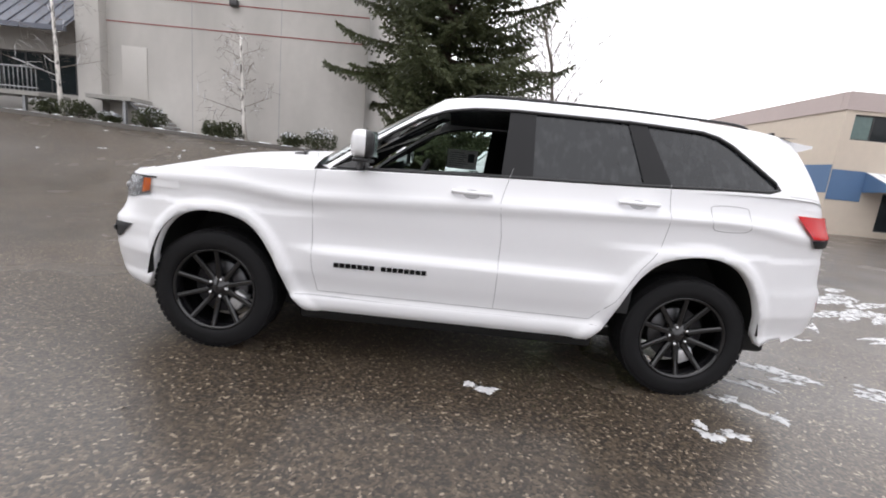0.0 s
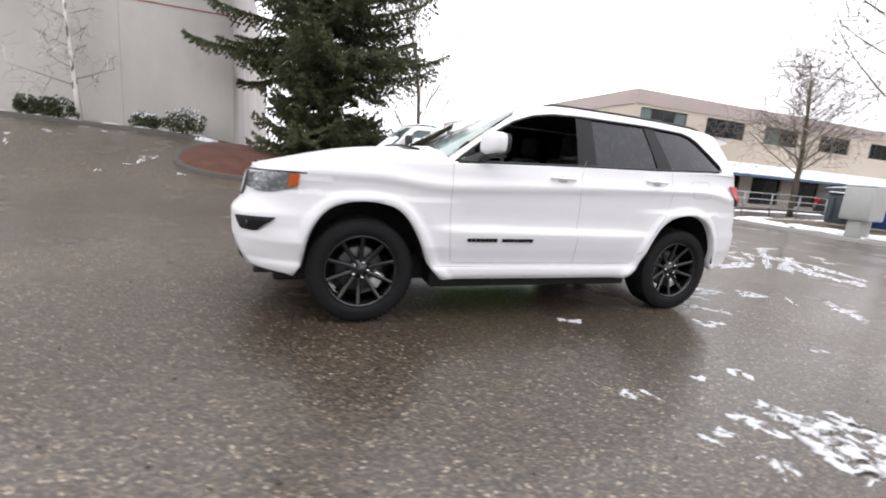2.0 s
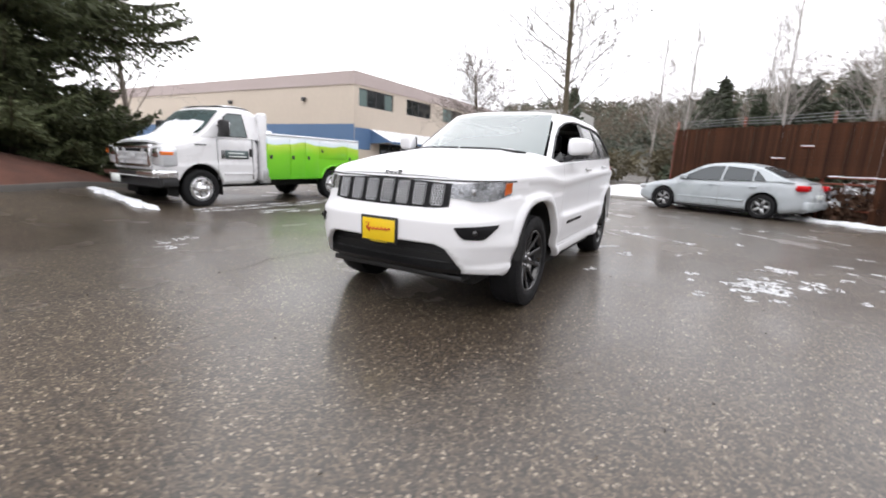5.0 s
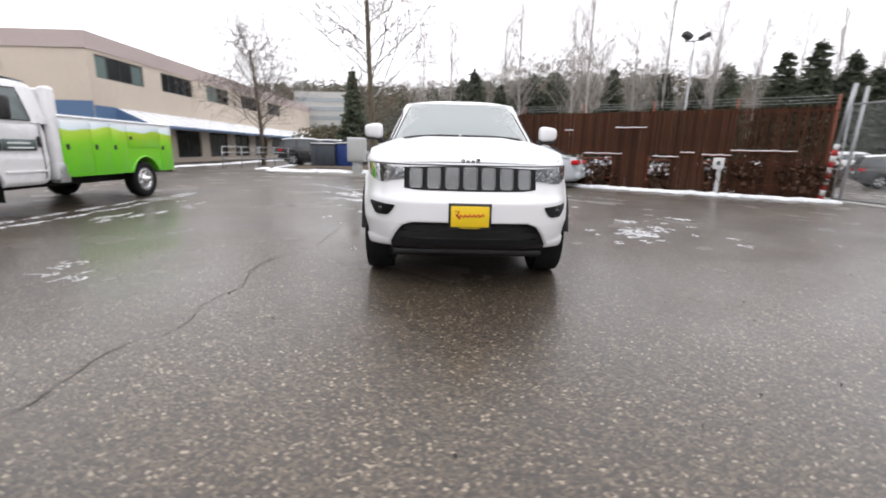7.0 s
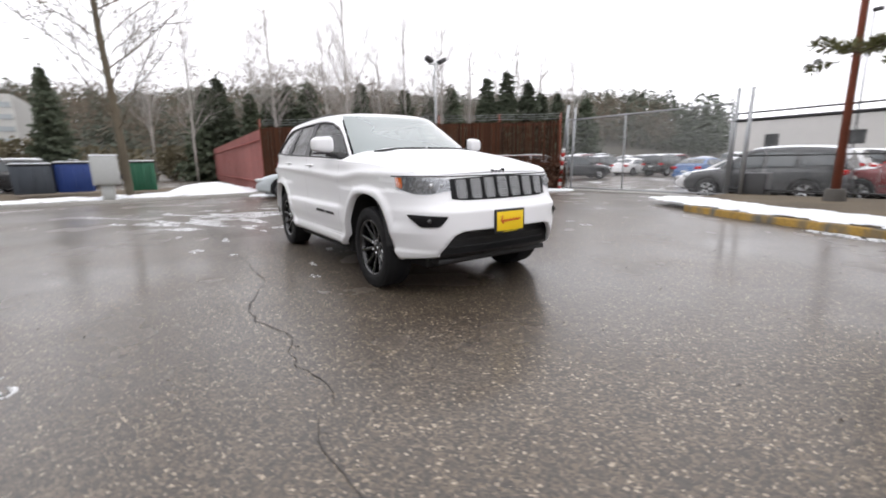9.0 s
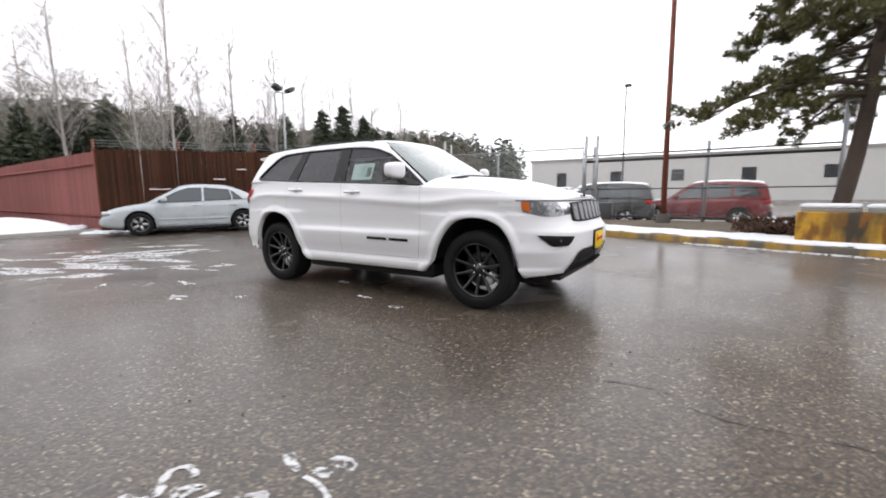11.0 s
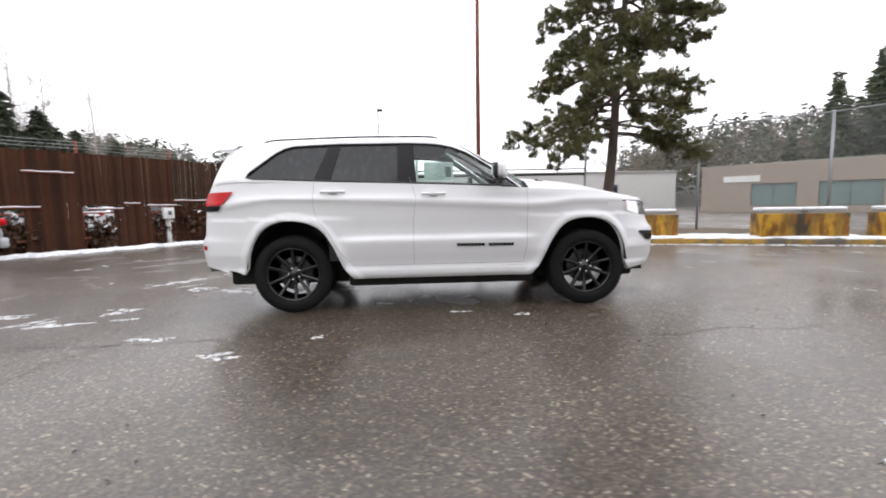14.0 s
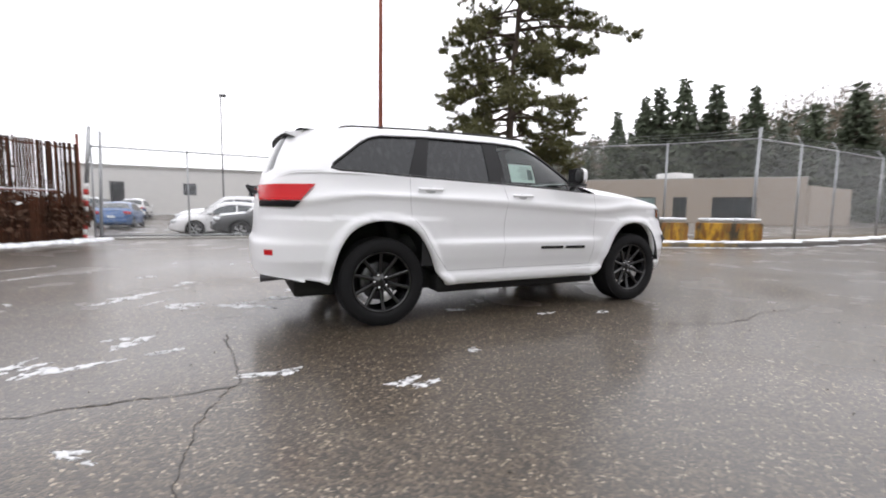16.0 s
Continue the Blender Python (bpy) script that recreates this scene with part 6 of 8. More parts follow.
part("canopy_fascia", box((14.3, HY + 0.70, 4.70), (26.3, HY + 0.80, 4.87)), metal_roof, hall, smoothed=False)
for z in (5.36, 6.27):
    part("red_line", box((3.72, HY, z), (13.40, HY + 0.012, z + 0.035)), hall_red, hall, smoothed=False)
for x in (6.9, 10.2):
    part("panel_joint", box((x, HY, 1.0), (x + 0.02, HY + 0.004, 9.1)), seam_dark, hall, smoothed=False)
part("wall_lamp", box((8.45, HY, 6.22), (8.75, HY + 0.22, 6.45), 0.05), frame_dark, hall, "dark wall lamp")
part("hall_door", box((11.9, HY, 2.68), (12.85, HY + 0.03, 4.55), 0.01), mat("hall_door_grey", (0.50, 0.48, 0.45), 0.6, vary=0.04), hall, "plain grey steel door")
part("landing", box((11.75, HY, 2.50), (13.40, HY + 1.1, 2.64), 0.01), concrete, hall, smoothed=False)
part("landing_post", box((12.0, HY + 0.95, 1.4), (12.1, HY + 1.05, 2.5)), galv, hall, smoothed=False)
for k in range(8):
    x = 11.75 - 0.17 * k
    part("stair_tread", box((x - 0.26, HY + 0.05, 2.38 - 0.135 * k), (x, HY + 1.05, 2.44 - 0.135 * k), 0.005), concrete, hall, smoothed=False)
    part("tread_snow", box((x - 0.25, HY + 0.08, 2.44 - 0.135 * k), (x - 0.03, HY + 1.02, 2.465 - 0.135 * k), 0.008), snow, hall, "snow on the tread")
bm = bmesh.new()
add_tube(bm, [(11.8, HY + 1.05, 2.45), (10.5, HY + 1.05, 1.40)], 0.05, 6)
part("stringer", bm, frame_dark, hall)
# entry balcony and steps
bal = new("entry_balcony")
bal.parent = hall
part("balcony_slab", box((14.9, HY + 0.0, 2.35), (19.5, HY + 1.3, 2.5), 0.01), concrete, bal, smoothed=False)
for z in (2.62, 3.30):
    part("rail", tube([(14.9, HY + 1.3, z), (17.4, HY + 1.3, z)], 0.025, 6), galv, bal)
for k in range(16):
    part("baluster", tube([(14.95 + 0.16 * k, HY + 1.3, 2.5), (14.95 + 0.16 * k, HY + 1.3, 3.3)], 0.012, 5), galv, bal)
for k in range(6):
    part("stair_tread", box((17.5 + 0.28 * k, HY + 0.2, 2.30 - 0.15 * k), (17.85 + 0.28 * k, HY + 1.4, 2.36 - 0.15 * k)), concrete, bal, smoothed=False)
part("balcony_post", box((15.5, HY + 1.1, 1.5), (15.6, HY + 1.2, 2.4)), galv, bal, smoothed=False)

# the cream two-storey shop
shop = empty("shop_building", "cream two-storey shop with a blue band and a snowy awning", "building", Matrix.Identity(4))
SX, SY, SH = -17.25, -17.55, 6.4
up = [(0.45, 4.15), (5.8, 9.3), (11.2, 14.7), (17.0, 20.5), (23.0, 26.5)]
lowr = [(2.6 + 4.2 * k, 5.6 + 4.2 * k) for k in range(9)]
# the front runs towards -x; it is laid out from its far end, so that its outside faces +y
FL = 44.0
wall_with_holes("shop_front", (SX, SY, 0.0), (-1, 0), FL, SH, 0.3, [(a, b, 4.37, 5.49) for a, b in up] + [(a, b, 0.3, 2.1) for a, b in lowr], shop_wall, parent=shop)
for i, (a, b) in enumerate(up):
    window(shop, (SX, SY, 0), (-1, 0), a, b, 4.37, 5.49, 4, 0.12, (0, 3) if i == 0 else (0, 1) if i == 2 else ())
for a, b in lowr:
    window(shop, (SX, SY, 0), (-1, 0), a, b, 0.3, 2.1, 2, 0.15)
wall_with_holes("shop_side", (SX, SY - 34.0, 0.0), (0, 1), 33.7, SH, 0.3, [(12, 14, 0.1, 2.2)], shop_wall, parent=shop)
part("side_band", box((SX, SY - 30, 1.9), (SX + 0.02, SY - 0.02, 3.2)), shop_blue, shop, "blue painted band", False)
part("front_band", box((SX - 1.6, SY, 1.62), (SX - 0.02, SY + 0.02, 3.0)), shop_blue, shop, "blue painted band", False)
for lo, hi in (((SX - FL, SY - 0.3, SH - 0.75), (SX + 0.05, SY + 0.05, SH + 0.05)), ((SX - 0.3, SY - 34, SH - 0.75), (SX + 0.06, SY - 0.3, SH + 0.05))):
    part("parapet", box(lo, hi), shop_cap, shop, smoothed=False)
part("roof", box((SX - FL, SY - 34, SH - 0.5), (SX - 0.35, SY - 0.35, SH - 0.3)), concrete, shop, smoothed=False)
for yy in (-22.0, -30.0):
    part("wall_lamp", box((SX, yy - 0.15, 4.7), (SX + 0.22, yy + 0.15, 4.95), 0.04), frame_dark, shop, "dark wall lamp")
aw = new("awning")
aw.parent = shop
v, f = grid_mesh(lambda u, v: (SX - 1.6 - 38 * u, SY + 0.02 + 1.75 * v, 2.98 - 0.78 * v), 38, 6)
mesh_part("awning_top", v, f, snow, aw, "snow lying on the awning", False)
v, f = grid_mesh(lambda u, v: (SX - 1.6 - 38 * u, SY + 0.02 + 1.78 * v, 2.94 - 0.80 * v), 38, 2)
mesh_part("awning_sheet", v, f, shop_blue, aw, "blue awning", False)
part("awning_edge", box((SX - 39.6, SY + 1.74, 2.05), (SX - 1.6, SY + 1.80, 2.20)), shop_blue, aw, smoothed=False)
bm = bmesh.new()
bm.faces.new([bm.verts.new(p) for p in ((SX - 1.6, SY, 2.98), (SX - 1.6, SY + 1.78, 2.14), (SX - 1.6, SY, 2.05))])
part("awning_end", bm, shop_blue, aw, smoothed=False)
for k in range(38):
    part("awning_rib", tube([(SX - 2.1 - 1.0 * k, SY + 0.02, 3.0), (SX - 2.1 - 1.0 * k, SY + 1.78, 2.22)], 0.02, 4), white_flat, aw)

# distant buildings
far = empty("white_warehouse", "long low white warehouse behind the sales lot", "building", Matrix.Identity(4))
wall_with_holes("warehouse_wall", (-17.0, 48.0, 0), (1, 0), 49.0, 4.6, 0.3, [(3.2 + 6.2 * k, 4.4 + 6.2 * k, 2.0 if k % 3 else 0.1, 3.2) for k in range(7)], white_wall, parent=far)
for k in range(7):
    window(far, (-17.0, 48.0, 0), (1, 0), 3.2 + 6.2 * k, 4.4 + 6.2 * k, 2.0 if k % 3 else 0.1, 3.2, 1, 0.15)
wall_with_holes("warehouse_end", (-17.0, 62.0, 0), (0, -1), 13.7, 4.6, 0.3, [], white_wall, parent=far)
part("roof_edge", box((-17.2, 47.85, 4.58), (32.2, 62, 4.80)), concrete, far, smoothed=False)
part("roof_snow", box((-17.0, 48.2, 4.80), (32.0, 61.8, 4.86)), snow, far, "snow on the flat roof", False)
tan = empty("tan_building", "low tan shop building beyond the chain-link fence", "building", Matrix.Identity(4))
td = Vector((38.5 - 25.0, 14.8 - 32.5)).normalized()
TAN = ((15.9, 19.1, 0.5), (12.9, 14.0, 0.1), (8.0, 11.5, 0.5), (3.7, 6.7, 0.5))
wall_with_holes("tan_front", (25.0, 32.5, 0), (td.x, td.y), 22.3, 3.85, 0.3, [(a, b, z, 2.3) for a, b, z in TAN], tan_wall, parent=tan)
for a, b, z in TAN:
    window(tan, (25.0, 32.5, 0), (td.x, td.y), a, b, z, 2.3, 2, 0.15, (0, 1) if b < 12 else ())
wall_with_holes("tan_side", (48.0, 16.0, 0), (-9.5, -1.2), 9.58, 3.2, 0.3, [], tan_wall, parent=tan)
part("tan_roof", box((-0.1, 0.05, 3.6), (22.4, 14, 3.95), 0.0, Matrix.Translation((25.0, 32.5, 0)) @ Matrix.Rotation(math.atan2(td.y, td.x), 4, "Z")), concrete, tan, smoothed=False)
part("roof_unit", box((33.2, 22.4, 3.9), (35.6, 24.4, 4.5), 0.05), white_flat, tan, "white roof unit")
part("shop_sign", box((1.7, -0.08, 2.5), (4.3, -0.02, 3.0), 0.0, Matrix.Translation((25.0, 32.5, 0)) @ Matrix.Rotation(math.atan2(td.y, td.x), 4, "Z")), white_flat, tan, "white sign board", False)
office_glass = mat("office_glass", (0.30, 0.33, 0.34), 0.2, vary=0.1, scale=1)
off = empty("office_block", "grey glazed office block in the distance", "building", Matrix.Identity(4))
part("office_wall", box((-66, -19.5, 0), (-55, -12.8, 8.4)), mat("office_grey", (0.42, 0.42, 0.40), 0.5, vary=0.08, scale=1), off, smoothed=False)
for k in range(6):
    part("office_glazing", box((-55, -19.3, 1.4 + 1.15 * k), (-54.93, -13.0, 1.9 + 1.15 * k)), office_glass, off, smoothed=False)


# ---- kerbs, islands, verge ----
def strip(name, line, width, height, material, label="", parent=None, bevel=0.02, base=None, kind="structure", jitter=0.0, seed=0):
    """A kerb along a line of (x, y): a real step that follows the ground."""
    rnd = random.Random(seed)
    pts = [Vector((*p, 0)) for p in dense(line, 0.5)]
    st = []
    for i, p in enumerate(pts):
        d = (pts[min(i + 1, len(pts) - 1)] - pts[max(i - 1, 0)]).normalized()
        n = Vector((-d.y, d.x, 0))
        z = (ground_z(p.x, p.y) if base is None else base) 
        hw = width / 2 * (1 + jitter * rnd.uniform(-1, 1))
        hh = height * (1 + jitter * rnd.uniform(-0.6, 0.6))
        sh = n * jitter * 0.2 * rnd.uniform(-1, 1)
        st.append([tuple(p + sh + n * o + Vector((0, 0, z + q))) for o, q in ((-hw, -0.12), (-hw, hh - bevel), (-hw + bevel, hh), (hw - bevel, hh), (hw, hh - bevel), (hw, -0.12))])
    ob = loft(st, name, material, parent, label)
    if parent is None and kind:
        ob["kind"] = kind
    return ob


def fill(name, outline, lift, material, label="", kind="structure", dome=0.0, steps=7, parent=None):
    """A planted or snowy area inside an outline of (x, y), following the ground."""
    c = sum((Vector(p) for p in outline), Vector((0, 0))) / len(outline)
    verts, faces = [], []
    n = len(outline)
    for k in range(steps + 1):
        t = k / steps
        for p in outline:
            q = c + (Vector(p) - c) * (1 - t)
            rough = 0.03 * noise.noise(Vector((q.x * 1.7, q.y * 1.7, 3.1))) if k else 0
            verts.append((q.x, q.y, ground_z(q.x, q.y) + (lift if k else lift - 0.02) + dome * (1 - (1 - t) ** 2) + rough))
    for k in range(steps):
        for i in range(n):
            faces.append((k * n + i, k * n + (i + 1) % n, (k + 1) * n + (i + 1) % n, (k + 1) * n + i))
    ob = mesh_part(name, verts, faces, material, parent, label)
    if parent is None and kind:
        ob["kind"] = kind
    return ob


strip("kerb_1", [(-1.0, -13.0), (3.2, -12.4), (5.0, -11.75), (10, -11.7), (16, -11.7), (22, -11.9)], 0.16, 0.13, kerb_dark, "grey concrete kerb by the hall")
fill("planting_bed", [(3.5, -12.4), (5, -11.8), (10, -11.75), (18, -11.75), (18, -13.25), (10, -13.28), (4, -13.28)], 0.10, grass_dead, "bare planting bed along the hall", steps=3)
ISL = [(p.x, p.y) for p in spline([(4.5, -8.6), (3.7, -8.0), (2.2, -8.1), (0.6, -9.2), (-0.6, -10.2), (-1.3, -11.4), (0.4, -13.2), (3.0, -12.6), (4.3, -10.0)], True, 5)]
strip("kerb_2", ISL + [ISL[0]], 0.15, 0.10, kerb_dark, "dark kerb round the tree island")
fill("tree_island", ISL, 0.10, mulch, "red-brown bark mulch under the spruce", dome=0.22)
KERB = [(-0.9, 7.75), (0.2, 7.15), (1.4, 6.55), (3.0, 5.95), (4.6, 5.35), (6.5, 4.72), (8.4, 4.05), (10.4, 3.25), (12.5, 2.85), (17, 2.95), (26, 3.4), (44, 4.6)]
strip("kerb_3", KERB[1:8], 0.14, 0.125, kerb_yellow, "worn yellow painted kerb", base=0.0)
strip("kerb_4", KERB[7:], 0.15, 0.13, kerb_dark, "dark concrete kerb by the fence", base=0.0)
VERGE = [(-0.8, 7.9), (0.3, 7.25), (1.5, 6.65), (3.1, 6.05), (4.7, 5.45), (6.6, 4.82), (8.5, 4.15), (10.5, 3.35), (12.6, 2.95), (17, 3.05), (26, 3.5), (44, 4.7), (44, 6.2), (26, 5.0), (14, 4.6), (12.4, 5.0), (9.2, 8.6), (6.2, 11.2), (2, 11.2), (-0.6, 10.9)]
vv = [(x, y, 0.13) for x, y in VERGE]
verge = mesh_part("verge", vv, [tuple(range(len(vv)))], grass_dead, None, "brown winter verge behind the yellow kerb", False, "structure")
strip("kerb_5", [(-13.2, 1.5), (-13.0, -1.5), (-12.9, -4.5), (-13.4, -7.2), (-15.0, -8.2), (-20, -8.6)], 0.16, 0.12, concrete, "low kerb of the utility island")
fill("utility_island", [(-13.3, 1.4), (-13.1, -1.5), (-13.0, -4.5), (-13.5, -7.1), (-15.0, -8.1), (-22, -8.4), (-22, 1.0)], 0.10, grass_dead, "bare ground of the utility island", steps=4)

# ---- brown slatted fence ----
FA, FB = Vector((-12.95, 1.15, 0)), Vector((-6.35, 10.45, 0))
fd = (FB - FA).normalized()
fn = Vector((fd.y, -fd.x, 0))
flen = (FB - FA).length
fence = empty("slatted_fence", "tall weathered brown slatted fence with broken slats and barbed wire", "fence", Matrix.Identity(4))
rnd = random.Random(5)
def slat_mesh(w, h, z0):
    bm = bmesh.new()
    add_box(bm, (-w / 2, -0.008, z0), (w / 2, 0.008, h), 0.0)
    me = bpy.data.meshes.new("slat")
    bm.to_mesh(me)
    bm.free()
    me.materials.append(slat_brown)
    return me
slat_long = [slat_mesh(0.069, 2.54 + 0.012 * k, 0.06) for k in range(4)]
slat_thin = [slat_mesh(0.050, 2.55 + 0.02 * k, 0.06) for k in range(3)]
slat_mid = [slat_mesh(0.069, 2.55, z0) for z0 in (1.12, 1.16, 1.22)]
slat_low = [slat_mesh(0.040, h, 0.10) for h in (0.70, 0.95, 0.55)]
fm = Matrix(((fd.x, fn.x, 0, 0), (fd.y, fn.y, 0, 0), (0, 0, 1, 0), (0, 0, 0, 1)))
s = 0.04
while s < flen - 0.05:
    u = s / flen
    broken = (0.36 < u < 0.50) or (0.60 < u < 0.66) or (0.74 < u < 0.80)
    if broken:
        kinds = [rnd.choice(slat_mid), rnd.choice(slat_low) if rnd.random() < 0.35 else None]
    else:
        kinds = [rnd.choice(slat_thin if u > 0.80 else slat_long)]
    for me in kinds:
        if me is None:
            continue
        ob = new("slat", me)
        ob.parent = fence
        ob.matrix_basis = Matrix.Translation(FA + fd * (s + rnd.uniform(-0.004, 0.004)) + fn * rnd.uniform(-0.004, 0.004)) @ fm @ Matrix.Rotation(rnd.uniform(-0.006, 0.006), 4, "Y")
    s += 0.071
for z in (0.35, 1.0, 2.45):
    part("rail", tube([FA + Vector((0, 0, z)) - fn * 0.03, FB + Vector((0, 0, z)) - fn * 0.03], 0.025, 6), rust_metal, fence)
for k in range(6):
    p = FA + fd * (flen * k / 5) - fn * 0.06
    part("fence_post", tube([p, p + Vector((0, 0, 2.86))], 0.035, 8), rust_metal, fence, "rusty steel post")
for k in range(3):
    z = 2.66 + 0.085 * k
    part("barbed_wire", tube([FA.lerp(FB, q / 20) + Vector((0, 0, z - 0.02 * math.sin(q * math.pi / 4) ** 2)) for q in range(21)], 0.006, 4), galv, fence)
for u, z, w in ((0.16, 1.30, 0.9), (0.30, 1.62, 0.35), (0.47, 1.16, 1.3), (0.545, 2.02, 1.0), (0.645, 1.10, 0.8), (0.70, 1.24, 0.4), (0.77, 1.18, 0.8), (0.36, 1.95, 0.3), (0.87, 1.32, 1.6)):
    a = FA + fd * (u * flen - w / 2) + fn * 0.030 + Vector((0, 0, z))
    part("batten", tube([a, a + fd * w], 0.022, 4), rust_metal, fence)
    part("batten_snow", tube([a + fd * (w * q / 6) + Vector((0, 0, 0.022 + 0.010 * math.sin(q * 2.1))) for q in range(7)], 0.017, 5), snow, fence, "snow on the batten")
red_fence = empty("board_fence", "long weathered red board fence running back from the corner", "fence", Matrix.Identity(4))
board_meshes = []
for k in range(3):
    bm = box((-0.068, -0.012, 0.08), (0.068, 0.012, 2.5 - 0.02 * k))
    me = bpy.data.meshes.new("board")
    bm.to_mesh(me)
    bm.free()
    me.materials.append(fence_red)
    board_meshes.append(me)
ra, rb = Vector((-13.0, 1.15, 0)), Vector((-58.0, 2.9, 0))
rd = (rb - ra).normalized()
for k in range(300):
    p = ra + rd * (0.15 * k)
    ob = new("board", board_meshes[(k * 7 + k // 5) % 3])
    ob.parent = red_fence
    ob.matrix_basis = Matrix.Translation(p) @ Matrix.Rotation(math.atan2(rd.y, rd.x) + rnd.uniform(-0.02, 0.02), 4, "Z")
for z in (0.5, 2.1):
    part("rail", tube([ra + Vector((0, -0.05, z)), rb + Vector((0, -0.05, z))], 0.04, 4), fence_red, red_fence)

# ---- chain-link fence, gate, rails ----
def chain(bm, a, b, z0, z1, step=0.075, r=0.0019):
    """Crossing wires between two posts."""
    a, b = Vector(a), Vector(b)
    d = (b - a).normalized()
    L, H = (b - a).length, z1 - z0
    n = int((L + H) / step)
    for k in range(n):
        for sg in (1, -1):
            s0, s1 = k * step - H, k * step
            za, zb = z0, z1
            if s0 < 0:
                za += -s0
                s0 = 0
            if s1 > L:
                zb -= s1 - L
                s1 = L
            if zb - za < 0.03:
                continue
            if sg < 0:
                p, q = a + d * (L - s0), a + d * (L - s1)
            else:
                p, q = a + d * s0, a + d * s1
            p, q = Vector((p.x, p.y, za)), Vector((q.x, q.y, zb))
            o = Vector((-d.y, d.x, 0)) * r
            w = (q - p).normalized().cross(o.normalized()) * r
            vs = [bm.verts.new(v) for v in (p + o, p - o * 0.5 + w, p - o * 0.5 - w, q + o, q - o * 0.5 + w, q - o * 0.5 - w)]
            for i in range(3):
                bm.faces.new((vs[i], vs[(i + 1) % 3], vs[3 + (i + 1) % 3], vs[3 + i]))


link_fence = empty("chain_link_fence", "tall galvanised chain-link fence with barbed wire arms", "fence", Matrix.Identity(4))
LINE = [(5.9, 10.6, 0.13), (8.5, 8.05, 0.2), (10.7, 5.9, 0.3), (11.95, 3.75, 0.36), (14.6, 3.85, 0.40), (17.3, 4.0, 0.44), (21.5, 4.25, 0.5), (27, 4.6, 0.5), (34, 5.2, 0.5)]
for (x0, y0, z0), (x1, y1, z1) in zip(LINE, LINE[1:]):
    bm = bmesh.new()
    chain(bm, (x0, y0, 0), (x1, y1, 0), z0, 3.28)
    part("wire_mesh", bm, wire_grey, link_fence, "diamond wire mesh", False)
    part("top_rail", tube([(x0, y0, 3.28), (x1, y1, 3.28)], 0.022, 6), galv, link_fence)
    for k in range(3):
        h = 3.38 + 0.12 * k
        part("barbed_wire", tube([(x0 + 0.10 * k, y0 + 0.12 * k, h), ((x0 + x1) / 2 + 0.10 * k, (y0 + y1) / 2 + 0.12 * k, h - 0.03), (x1 + 0.10 * k, y1 + 0.12 * k, h)], 0.004, 4), galv, link_fence)
for i, (x, y, z) in enumerate(LINE):
    tall = i == 3
    lean = 0.10 if tall else 0.0
    part("fence_post", tube([(x, y, 0.0), (x + lean, y, 3.62 if tall else 3.32)], 0.045 if tall else 0.035, 8), galv, link_fence)
    if not tall and i > 3:
        part("barb_arm", tube([(x, y, 3.30), (x + 0.26, y + 0.30, 3.66)], 0.018, 6), galv, link_fence, "angled barbed wire arm")
gate = empty("sliding_gate", "chain-link sliding gate across the lot entrance", "gate", Matrix.Identity(4))
ga, gb = (-6.15, 10.62), (-0.75, 10.98)
bm = bmesh.new()
chain(bm, (*ga, 0), (*gb, 0), 0.10, 2.55)
part("wire_mesh", bm, wire_grey, gate, "diamond wire mesh", False)
for z in (0.10, 2.57):
    part("rail", tube([(*ga, z), (*gb, z)], 0.024, 6), galv, gate)
for t in (0.0, 0.42, 1.0):
    p = (ga[0] + (gb[0] - ga[0]) * t, ga[1] + (gb[1] - ga[1]) * t)
    part("stile", tube([(*p, 0.06), (*p, 2.62)], 0.024, 6), galv, gate)
part("track", box((-6.2, 10.55, 0.0), (-0.4, 11.05, 0.035)), concrete, gate, smoothed=False)
rails = empty("gate_frame", "black cantilever gate rails on grey posts", "gate", Matrix.Identity(4))
for z, r in ((2.09, 0.045), (2.28, 0.025), (1.15, 0.022), (0.25, 0.03)):
    part("black_rail", tube([(-0.72, 11.05, z), (5.9, 10.75, z)], r, 6), black_metal, rails, "black steel rail")
for x, y, h in ((-0.72, 11.05, 2.96), (-0.30, 10.85, 2.92), (-0.48, 11.25, 2.6), (2.9, 10.95, 2.55), (5.9, 10.72, 3.0)):
    part("gate_post", tube([(x, y, 0.0), (x + 0.05, y, h)], 0.05, 8), galv, rails, "grey steel gate post")
bm = bmesh.new()
chain(bm, (0.1, 11.0, 0), (5.9, 10.72, 0), 0.2, 2.09)
part("wire_mesh", bm, wire_grey, rails, "diamond wire mesh", False)
part("operator_box", box((-0.42, 10.95, 0.0), (0.22, 11.4, 0.70), 0.03), frame_dark, rails, "dark gate operator cabinet")
striped = empty("striped_post", "leaning white and red striped gate post", "post", Matrix.Identity(4))
pa, pb = Vector((-6.38, 10.50, 0)), Vector((-6.16, 10.62, 3.1))
for k in range(10):
    a, b = pa + (pb - pa) * (0.05 * k), pa + (pb - pa) * (0.05 * (k + 1))
    part("stripe", tube([a, b], 0.065, 10), red_paint if k % 2 == 0 else white_flat, striped, "red band" if k % 2 == 0 else "white band")
part("upper_post", tube([pa + (pb - pa) * 0.5, pb], 0.05, 8), galv, striped)
part("second_post", tube([(-6.05, 10.75, 0), (-5.95, 10.75, 3.0)], 0.04, 8), galv, striped)

